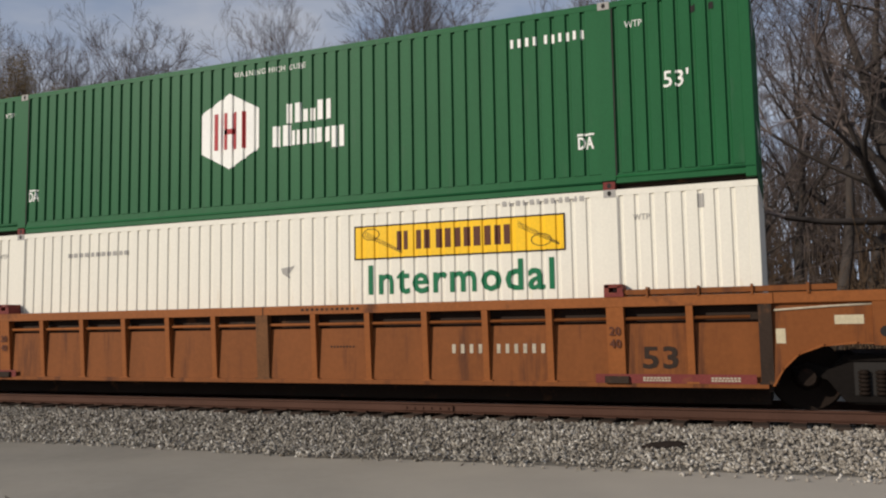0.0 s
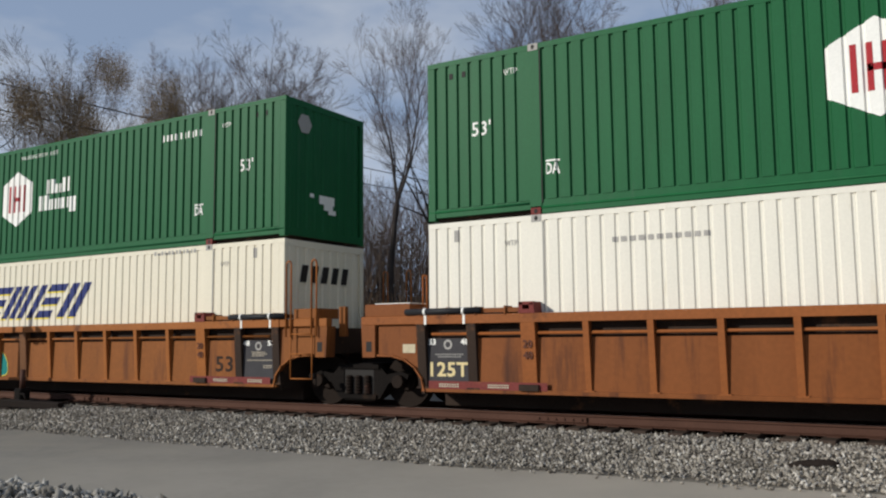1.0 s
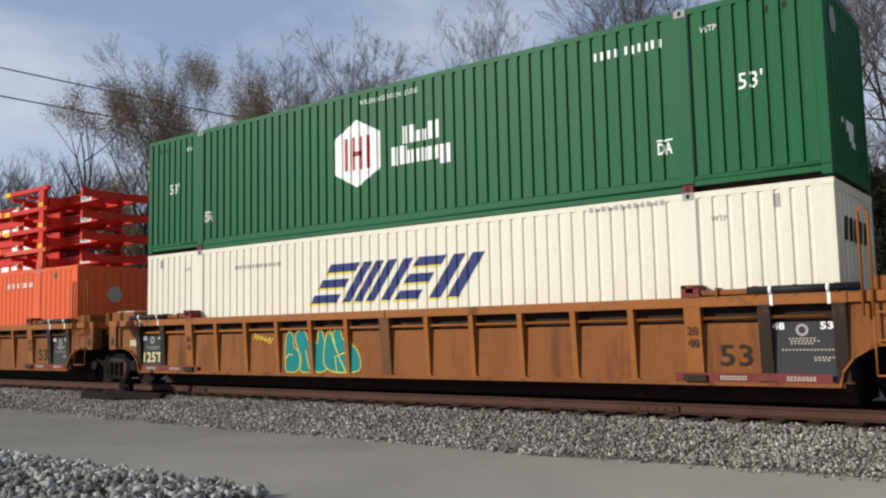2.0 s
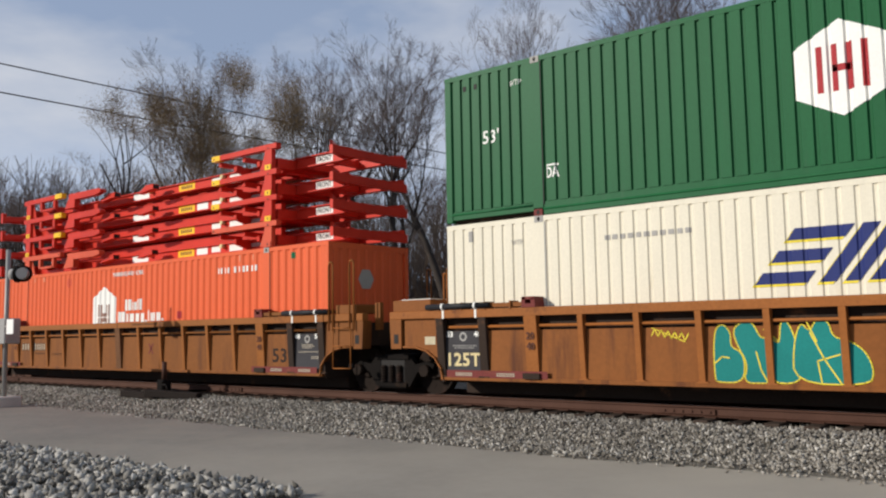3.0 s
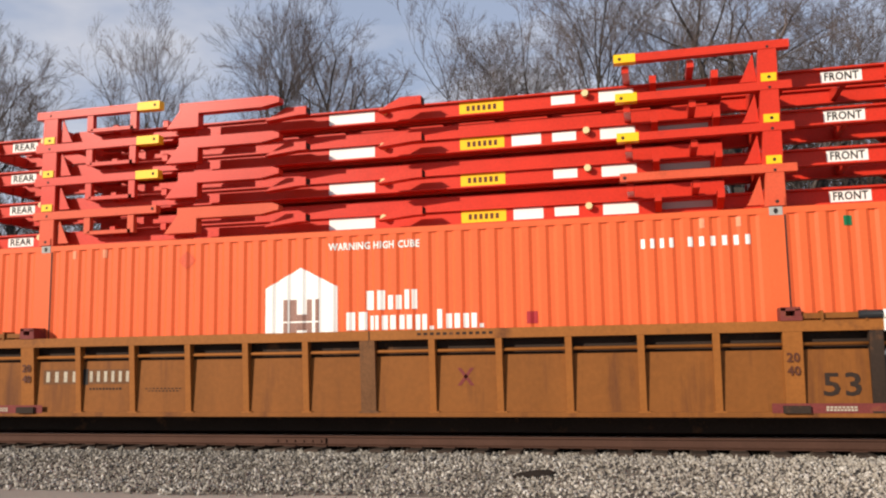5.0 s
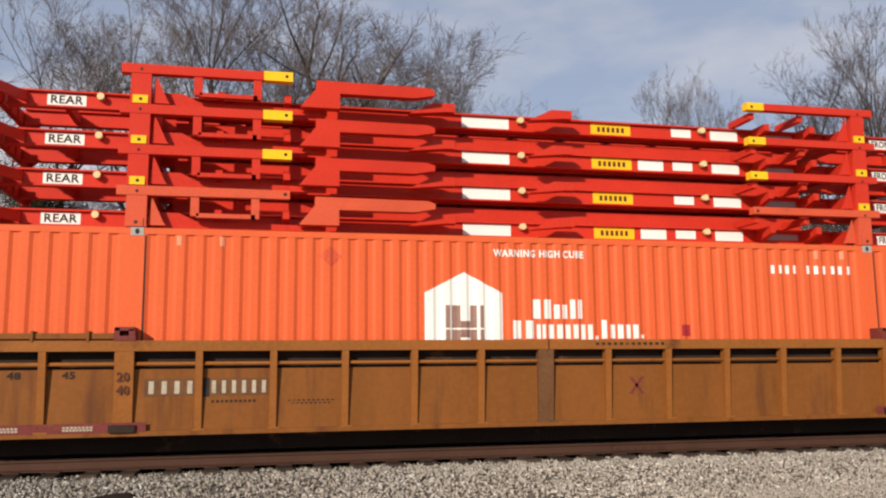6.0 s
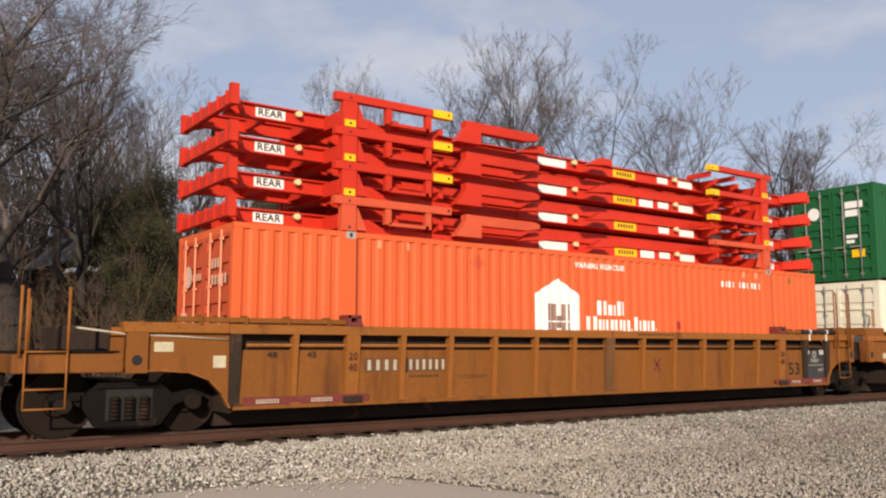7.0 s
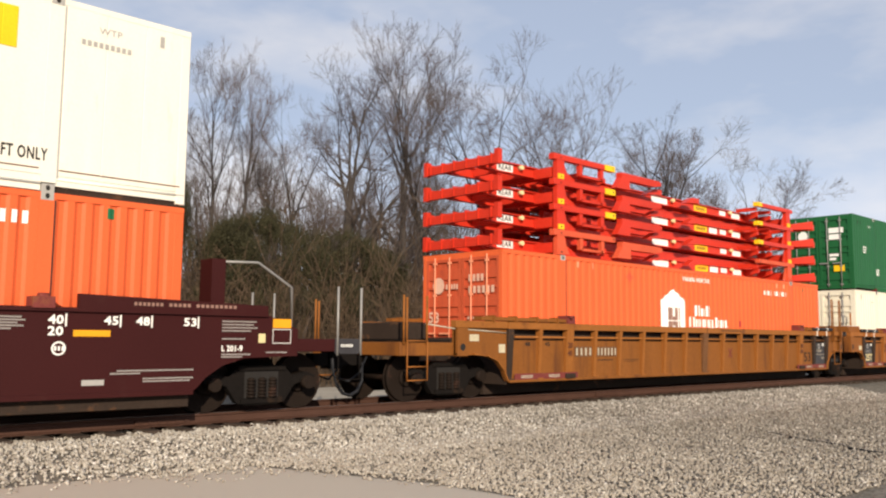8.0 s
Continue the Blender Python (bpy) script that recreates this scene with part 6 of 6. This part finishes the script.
def limbs_mesh(name, segs, material, thin=0.006):
    """All limbs as tapered tubes in one go."""
    vs, fs, base = [], [], 0
    for lvset, n in (((0,), 8), ((1,), 6), ((2,), 5), ((3, 4, 5, 6, 7), 3)):
        ss = [s for s in segs if s[4] in lvset]
        if not ss:
            continue
        p0 = np.array([s[0][:] for s in ss])
        p1 = np.array([s[1][:] for s in ss])
        r0 = np.maximum(np.array([s[2] for s in ss]), thin)[:, None, None]
        r1 = np.maximum(np.array([s[3] for s in ss]), thin * 0.7)[:, None, None]
        d = p1 - p0
        d /= np.linalg.norm(d, axis=1, keepdims=True) + 1e-9
        ref = np.where(np.abs(d[:, 2:3]) < 0.9, np.array([[0, 0, 1.0]]), np.array([[1.0, 0, 0]]))
        u = np.cross(d, ref)
        u /= np.linalg.norm(u, axis=1, keepdims=True) + 1e-9
        w = np.cross(d, u)
        a = 2 * np.pi * np.arange(n) / n
        c = np.cos(a)[None, :, None] * u[:, None] + np.sin(a)[None, :, None] * w[:, None]
        va, vb = p0[:, None] + c * r0, (p1 + d * 0.0)[:, None] + c * r1
        vs.append(np.concatenate([va, vb], 1).reshape(-1, 3))
        i = np.arange(n)
        quad = np.stack([i, (i + 1) % n, (i + 1) % n + n, i + n], -1)
        fs.append((quad[None] + base + 2 * n * np.arange(len(ss))[:, None, None]).reshape(-1, 4))
        base += 2 * n * len(ss)
    return arrays_mesh(name, np.concatenate(vs), np.concatenate(fs), material)


def leaf_mesh(name, tips, per, size, spreadr, material, seed):
    rs = np.random.RandomState(seed)
    t = np.repeat(np.array([p[:] for p in tips]), per, 0)
    n = len(t)
    c = t + rs.randn(n, 3) * spreadr
    a, b = rs.randn(n, 3), rs.randn(n, 3)
    a /= np.linalg.norm(a, axis=1, keepdims=True)
    b -= a * (a * b).sum(1, keepdims=True)
    b /= np.linalg.norm(b, axis=1, keepdims=True)
    s = size * (0.6 + 0.8 * rs.rand(n, 1))
    v = np.stack([c - a * s, c + b * s * 0.5, c + a * s, c - b * s * 0.5], 1).reshape(-1, 3)
    f = np.arange(n * 4).reshape(-1, 4)
    return arrays_mesh(name, v, f, material)


KINDS = []
for i, (h, sp, fst, ld) in enumerate(((15, 0.54, 0.38, 0.62), (15, 0.74, 0.30, 0.56), (15, 0.47, 0.42, 0.70), (15, 0.84, 0.28, 0.50), (15, 0.60, 0.48, 0.62), (15, 0.88, 0.32, 0.46))):
    segs = grow(20 + i, h, spread=sp, first=fst, leader=ld, levels=5, thick=1.8 if i == 5 else 0.9)
    thin_out = random.Random(300 + i)
    segs = [s for s in segs if s[4] < 5 or thin_out.random() < 0.95]
    KINDS.append((limbs_mesh("trunk", [s for s in segs if s[4] < 3], M_BARK, thin=0.012), limbs_mesh("crown", [s for s in segs if s[4] >= 3], M_TWIG, thin=0.0055), segs))
LEAFY = []
for i, (mat, per, size) in enumerate(((M_LEAFB, 5, 0.034), (M_EVERG, 4, 0.075))):
    tips = [s[1] for s in KINDS[1 if i == 0 else 3][2] if s[4] >= 3]
    LEAFY.append(leaf_mesh("foliage", tips, per, size, 0.28 + 0.10 * i, mat, 40 + i))


def tree(az, dist, height, kind, turn, leaf=-1, wide=1.0):
    x, y = -math.sin(radians(az)) * dist, EYE[1] + math.cos(radians(az)) * dist
    label = ("dead leafless snag with broken limbs", "bare grey-brown deciduous tree", "tree with olive-brown leaves on bare limbs", "dark green evergreen tree in the woods")[leaf + 2]
    root = thing("tree", label, "tree", "trees behind the track", (x, y, ground_z(x, y) - 0.1))
    k = height / 15.0
    root.rotation_euler = (0, 0, radians(turn))
    m = Matrix.Diagonal((k * wide, k * wide, k, 1))
    a, b, _ = KINDS[kind]
    piece("trunk", a, root, m)
    if leaf > -2:
        piece("crown", b, root, m)
    if leaf >= 0:
        piece("foliage", LEAFY[leaf], root, m)
    return root


def at_az(az, dist):
    return -math.sin(radians(az)) * dist, EYE[1] + math.cos(radians(az)) * dist


def top_height(elev, dist):
    return EYE[2] + dist * math.tan(radians(elev)) + 0.4


TREES = [(61.2, 30, 16.5, 5, -2, 0.7), (56.0, 35, 17.0, 1, 0, 0.85), (55.5, 40, 18.6, 0, -1, 0.85), (50.8, 42, 19.6, 2, -1, 0.8), (52.6, 38, 18.2, 1, 0, 0.7), (44.5, 42, 18.5, 0, -1, 1.0), (41.8, 37, 20.6, 4, -1, 0.9),
         (38.0, 45, 18.0, 2, -1, 1.1), (34.8, 36, 22.5, 0, -1, 0.75), (31.0, 46, 17.5, 1, -1, 1.0), (27.5, 34, 24.0, 2, -1, 0.8), (24.5, 42, 22.0, 0, -1, 0.9),
         (22.0, 38, 22.5, 4, -1, 0.8), (17.5, 35, 22.5, 5, -1, 1.1), (12.6, 30, 12.0, 2, 1, 0.7), (10.5, 37, 23.5, 0, -1, 0.9), (7.0, 36, 25.0, 1, -1, 0.9),
         (5.2, 40, 24.0, 3, -1, 0.8), (2.6, 36, 25.5, 2, -1, 0.9), (0.0, 42, 24.0, 4, -1, 0.8), (-2.4, 37, 25.0, 0, -1, 0.9), (-4.0, 46, 21.0, 2, -1, 0.9), (-9.2, 32, 26.0, 5, -1, 1.25), (-6.2, 44, 25.0, 1, -1, 0.9), (-12.8, 38, 23.5, 4, -1, 0.8), (-13.6, 44, 20.0, 1, -1, 0.9), (-10.6, 52, 22.0, 3, -1, 0.9), (-7.5, 54, 21.0, 1, -1, 0.9), (-14.0, 48, 18.0, 0, -1, 0.9),
         (-17.6, 58, 17.0, 2, -1, 0.9), (-27.8, 46, 19.5, 4, -1, 0.7), (-29.0, 44, 19.8, 2, -1, 0.55), (-32.5, 47, 17.5, 1, -1, 0.7), (-36.8, 45, 19.0, 5, -1, 0.8),
         (-40.8, 46, 20.8, 4, -1, 0.8), (-43.5, 47, 20.0, 2, -1, 0.9), (-47.0, 44, 19.6, 1, -1, 0.9), (-50.0, 48, 18.0, 0, -1, 0.9), (-54.0, 60, 14.0, 2, -1, 1.2),
         (-59.5, 52, 15.6, 5, -1, 0.95), (-63.0, 55, 12.6, 1, -1, 1.0), (16.0, 29, 9.0, 1, 1, 0.9), (9.0, 31, 9.5, 3, 1, 0.9), (-16.3, 33, 8.0, 1, 1, 0.8), (-15.6, 38, 11.0, 3, 1, 0.7), (-22.4, 37, 6.6, 3, 1, 0.7), (-29.5, 40, 8.5, 1, 1, 0.9), (-15.9, 37, 9.4, 1, 1, 0.5), (-24.2, 38, 11.6, 1, 1, 0.5),
         (-33.5, 40, 8.0, 2, 1, 0.9), (-38.5, 42, 7.0, 2, 1, 0.9), (66, 45, 10.5, 0, -1, 1.2), (70, 50, 10.0, 1, -1, 1.2), (58, 60, 11, 4, -1, 1.3)]
for i, (az, dist, elev, kind, leaf, wide) in enumerate(TREES):
    x, y = -math.sin(radians(az)) * dist, EYE[1] + math.cos(radians(az)) * dist
    tree(az, dist, top_height(elev, dist) - ground_z(x, y), kind, 37 * i, leaf, wide)
rnd = random.Random(77)
for i in range(46):
    az = 66 - i * 2.9 + rnd.uniform(-1.5, 1.5)
    dist = rnd.uniform(56, 82)
    lim = 17 if az > 20 else 19 if az > -12 else 15.5 if az > -52 else 11.5
    x, y = -math.sin(radians(az)) * dist, EYE[1] + math.cos(radians(az)) * dist
    tree(az, dist, max(6.0, top_height(lim * (rnd.uniform(0.45, 0.75) if az > -8 else rnd.uniform(0.6, 0.95)), dist) - ground_z(x, y)), rnd.randrange(5), rnd.uniform(0, 360), -1, rnd.uniform(0.8, 1.2))


def build_brush():
    """Dry undergrowth along the edge of the woods: thousands of thin crooked stems and dead leaves."""
    rs = np.random.RandomState(11)
    segs = []
    for _ in range(5200):
        az = radians(rs.uniform(-72, 72))
        d = rs.uniform(29, 56)
        x, y = -math.sin(az) * d, EYE[1] + math.cos(az) * d
        if y < 9:
            continue
        h = rs.uniform(0.8, 3.6) * (1.25 if rs.rand() < 0.2 else 0.8) * (1.5 if az < -0.2 else 1.0)
        p = Vector((x, y, ground_z(x, y)))
        dirn = Vector((rs.uniform(-0.3, 0.3), rs.uniform(-0.3, 0.3), 1)).normalized()
        r = 0.02
        for k in range(3):
            q = p + dirn * h / 3
            segs.append((p, q, r, r * 0.7, 3))
            for _ in range(2):
                e = (dirn + Vector((rs.uniform(-0.9, 0.9), rs.uniform(-0.9, 0.9), rs.uniform(-0.1, 0.5)))).normalized()
                segs.append((q, q + e * h * 0.3, r * 0.6, r * 0.4, 3))
            p, r = q, r * 0.7
            dirn = (dirn + Vector((rs.uniform(-0.25, 0.25), rs.uniform(-0.25, 0.25), 0))).normalized()
    tagged(new("undergrowth", limbs_mesh("undergrowth", segs, M_BRUSH, 0.012)), "dry brown leafless undergrowth along the woods", "undergrowth", kind="stuff")
    tips = [s[1] for s in segs if rs.rand() < 0.55]
    tagged(new("dead_leaves", leaf_mesh("dead_leaves", tips, 5, 0.032, 0.32, M_BRUSH, 12)), "withered brown leaves clinging to the undergrowth", "undergrowth", kind="stuff")


build_brush()


def build_far_woods():
    """Close-set thin stems on the rise behind, too many to count."""
    rs = np.random.RandomState(31)
    segs = []
    for _ in range(6000):
        a = rs.uniform(-66, 70)
        d = rs.uniform(58, 88)
        lim = 10.0 if a > 25 else 11.0 if a > 0 else 15.5 if a > -17 else 11.5 if a > -24 else 10.5 if a > -45 else 6.5
        x, y = at_az(a, d)
        h = max(2.5, (top_height(lim * rs.uniform(0.50, 0.92), d) - ground_z(x, y)))
        p, r = Vector((x, y, ground_z(x, y) - 0.2)), 0.07 * rs.uniform(0.6, 1.3)
        dirn = Vector((rs.uniform(-0.12, 0.12), rs.uniform(-0.12, 0.12), 1)).normalized()
        for k in range(4):
            q = p + dirn * h / 4
            segs.append((p, q, r, r * 0.7, 3))
            for _ in range(2):
                e = (dirn + Vector((rs.uniform(-0.9, 0.9), rs.uniform(-0.9, 0.9), rs.uniform(0, 0.5)))).normalized()
                segs.append((q, q + e * h * 0.2, r * 0.45, r * 0.25, 3))
            p, r = q, r * 0.72
            dirn = (dirn + Vector((rs.uniform(-0.2, 0.2), rs.uniform(-0.2, 0.2), 0))).normalized()
    tagged(new("far_woods", limbs_mesh("far_woods", segs, M_FAR, 0.02)), "dense bare grey-brown woods on the rise", "woods", kind="stuff")


build_far_woods()


# ---------------------------------------------------------------- wires, poles, signal, houses
def wire(name, p, q, sag, r=0.018):
    p, q = Vector(p), Vector(q)
    pts = [p.lerp(q, k / 24) - Vector((0, 0, 4 * sag * (k / 24) * (1 - k / 24))) for k in range(25)]
    tagged(new(name, mesh_of(name, rod(pts, r, 5), M_WIRE)), "black overhead utility wire", "wire", "overhead wires")


wire("overhead_wire", (-32.86, -10.0, 11.63), (-26.4, 42.95, 11.23), 0.39, 0.027)
wire("overhead_wire", (-32.52, -10.0, 10.42), (-25.8, 42.95, 10.33), 0.44, 0.027)


def lamp_pole():
    root = thing("yard_lamp", "slender grey twin-tube yard lamp on a pole", "street lamp", at=(7.75, 6.5, -0.62))
    part("pole", tube(bmesh.new(), (0, 0, 0), (0.30, 0, 7.2), 0.055, 0.042, n=10), M_CHROME, root)
    part("conduit", tube(bmesh.new(), (0.16, -0.08, 0.3), (0.38, -0.06, 6.9), 0.018, n=8), M_CHROME, root)
    part("arm", rod([(0.30, 0, 7.15), (0.34, -0.05, 7.35), (0.46, -0.1, 7.42)], 0.03), M_CHROME, root)
    bm = bmesh.new()
    bmesh.ops.create_uvsphere(bm, u_segments=12, v_segments=8, radius=0.17)
    for v in bm.verts:
        v.co = Vector((v.co.x + 0.5, v.co.y - 0.1, max(v.co.z, -0.04) + 7.42))
    part("lamp_head", bm, M_DECALW, root, "white domed lamp head")
    bm = box(bmesh.new(), -0.35, -0.15, -0.05, 0.1, 7.2, 7.5)
    tube(bm, (-0.2, 0, 7.2), (0.25, 0, 6.95), 0.02, n=5)
    part("sensor_box", bm, M_STEEL, root, "small dark box")


lamp_pole()


def crossing_signal():
    root = thing("crossing_signal", "grey railway crossing signal with round lamps and a control box", "railway signal", at=(-21.75, -4.42, -0.405))
    part("mast", tube(bmesh.new(), (0, 0, 0), (0, 0, 3.87), 0.057, n=10), M_CHROME, root)
    part("base", a_box(-0.31, 0.31, -0.31, 0.31, -0.05, 0.25, bevel=0.03), M_STONEF, root)
    part("control_box", a_box(-0.22, 0.56, -0.28, 0.10, 1.53, 2.15, bevel=0.02), M_CHROME, root, "grey metal control box")
    part("crossarm", tube(bmesh.new(), (-0.05, 0, 3.22), (0.86, 0, 3.22), 0.026, n=6), M_CHROME, root)
    for x, d in ((0.60, -1), (0.86, 1)):
        disc = part("lamp_disc", tube(bmesh.new(), (x, 0.0, 3.22), (x + d * 0.05, -0.04, 3.22), 0.20, n=18), M_STEEL, root, "dark round lamp backing")
        part("lamp", tube(bmesh.new(), (x + d * 0.05, -0.04, 3.22), (x + d * 0.16, -0.13, 3.22), 0.15, 0.13, n=14), M_DECALG, disc, "pale round lamp hood")
    part("sign", a_box(0.70, 1.05, -0.30, -0.282, 1.77, 2.12), M_DECALW, root, "small white sign plate")
    part("sign_bracket", tube(bmesh.new(), (0.50, -0.27, 1.95), (0.90, -0.275, 1.95), 0.018, n=6), M_CHROME, root)


crossing_signal()


def switch_stand():
    root = thing("switch_stand", "dark rusty switch stand on two ties beside the rail", "switch stand", at=(-18.6, -2.0, -0.225))
    part("base", a_box(-0.35, 0.35, -0.28, 0.28, 0.0, 0.10, bevel=0.01), M_WOODDARK, root)
    part("gear_housing", a_box(-0.13, 0.13, -0.13, 0.13, 0.10, 0.42, bevel=0.03), M_STEEL, root)
    part("spindle", tube(bmesh.new(), (0, 0, 0.42), (0, 0, 0.85), 0.06, n=8), M_RAIL, root)
    for k, (px, py, tn) in enumerate(((-0.5, -0.25, 8), (0.15, 0.3, -6), (0.6, -0.15, 20))):
        plank = part("tie_end", a_box(-0.75, 0.75, -0.11, 0.11, 0.0, 0.16, bevel=0.015), M_WOODDARK, root)
        plank.matrix_basis = pose(px, py, -0.04 + 0.02 * k, 2, 3, tn)
    part("lever", rod([(0.1, -0.1, 0.3), (0.45, -0.25, 0.32), (0.62, -0.3, 0.2)], 0.025), M_STEEL, root)
    part("connecting_rod", rod([(0, 0.1, 0.12), (0, 1.2, 0.08)], 0.025), M_STEEL, root)


switch_stand()


def wood_scrap(x, y, turn, ln):
    bm = bmesh.new()
    v = []
    for i, (a, h, w) in enumerate(((-0.5, 0.02, 0.02), (-0.3, 0.055, 0.05), (0.1, 0.065, 0.06), (0.38, 0.05, 0.045), (0.5, 0.015, 0.015))):
        v.append([bm.verts.new((a * ln, s * w, z * h)) for s, z in ((-1, 0), (1, 0), (0.8, 1), (-0.7, 1.1))])
    for p, q in zip(v, v[1:]):
        for k in range(4):
            bm.faces.new((p[k], q[k], q[(k + 1) % 4], p[(k + 1) % 4]))
    bm.faces.new(v[0][::-1]), bm.faces.new(v[-1])
    bmesh.ops.recalc_face_normals(bm, faces=bm.faces[:])
    ob = tagged(new("wood_scrap", mesh_of("wood_scrap", bm, M_WOODDARK)), "dark splintered scrap of tie wood on the ballast", "wood scrap")
    ob.matrix_basis = pose(x, y, ground_z(x, y) + 0.035, 3, -4, turn)


wood_scrap(-1.62, -2.66, 12, 0.58)


def ground_cable():
    pts = [(15.3 - 1.6 * k / 8 + 0.08 * math.sin(k * 1.7), -6.3 - 2.8 * k / 8, ROAD_Z + 0.015) for k in range(9)]
    tagged(new("cable", mesh_of("cable", rod(pts, 0.02, 6), M_BLACKRUBBER)), "thin black cable lying on the gravel", "cable")


ground_cable()


def house(x, y, turn, width, depth, wall_h, roof_h, wall, label, porch):
    root = thing("house", label, "house", at=(x, y, ground_z(x, y) - 0.2))
    root.rotation_euler = (0, 0, radians(turn))
    w, d = width / 2, depth / 2
    bm = bmesh.new()
    prism(bm, [(-w, 0), (w, 0), (w, wall_h), (0, wall_h + roof_h), (-w, wall_h)], -d, d)
    body = part("wall", bm, wall, root)
    for s in (-1, 1):
        bm = bmesh.new()
        prism(bm, [(0, wall_h + roof_h + 0.02), (s * (w + 0.4), wall_h - 0.25), (s * (w + 0.4), wall_h - 0.1), (0, wall_h + roof_h + 0.2)], -d - 0.4, d + 0.4)
        part("roof", bm, M_ROOF, root, "grey shingle roof slope")
        bm = bmesh.new()
        prism(bm, [(0, wall_h + roof_h - 0.02), (s * (w + 0.4), wall_h - 0.3), (s * (w + 0.4), wall_h - 0.12), (0, wall_h + roof_h + 0.16)], -d - 0.44, -d - 0.41)
        part("bargeboard", bm, M_TRIMW, root, "white gable trim")
    for x0 in (-w * 0.5, w * 0.5):
        for z0 in ([1.0, 3.7] if wall_h > 4.5 else [1.0]):
            win = part("window", a_box(x0 - 0.5, x0 + 0.5, -d - 0.05, -d - 0.003, z0, z0 + 1.5), M_TRIMW, root, "white-framed window")
            part("pane", a_box(x0 - 0.42, x0 + 0.42, -d - 0.06, -d - 0.052, z0 + 0.08, z0 + 0.72), M_GLASS, win)
            part("pane", a_box(x0 - 0.42, x0 + 0.42, -d - 0.06, -d - 0.052, z0 + 0.78, z0 + 1.42), M_GLASS, win)
    if porch:
        part("porch_roof", prism(bmesh.new(), [(-w - 1.2, 2.6), (w + 1.2, 2.6), (w + 1.0, 2.85), (-w - 1.0, 2.85)], -d - 2.4, -d - 0.1), M_TRIMW, root)
        part("porch_floor", a_box(-w - 1.1, w + 1.1, -d - 2.3, -d - 0.1, 0, 0.3), M_WOODDARK, root)
        for k in range(5):
            xx = -w - 0.9 + k * (2 * w + 1.8) / 4
            part("porch_post", a_box(xx - 0.09, xx + 0.09, -d - 2.25, -d - 2.07, 0.3, 2.6), M_TRIMW, root, "white porch post")


house(*at_az(-12.6, 56), 10, 3.6, 8, 3.6, 1.7, M_WOODDARK, "old house with white gable trim and porch, behind trees", True)
house(*at_az(-19.4, 54), 18, 3.6, 8, 3.2, 2.6, M_SIDING, "pale blue gabled house among trees", False)
house(*at_az(23.2, 27), 35, 2.4, 4, 2.2, 0.7, M_TRIMW, "small white shed at the edge of the woods", False)
house(*at_az(30.5, 34), 30, 1.5, 2.5, 2.5, 0.8, M_TRIMW, "small white cottage behind bare trees", False)


# ---------------------------------------------------------------- what moves
def motions():
    """The train rolls past; every axle turns with it."""
    times = [0, 1, 2, 3, 4, 5, 6, 7, 8]
    for mover in MOVERS:
        x, y, z = mover.location
        walk(mover, [(t, pose(x + train_shift(t), y, z)) for t in times])
    steps = [k * 2 / 30 for k in range(121)]
    for axle, x in SPIN:
        walk(axle, [(t, pose(x, 0, 0.48, 0, math.degrees(train_shift(t) / 0.48), 0)) for t in steps])


motions()
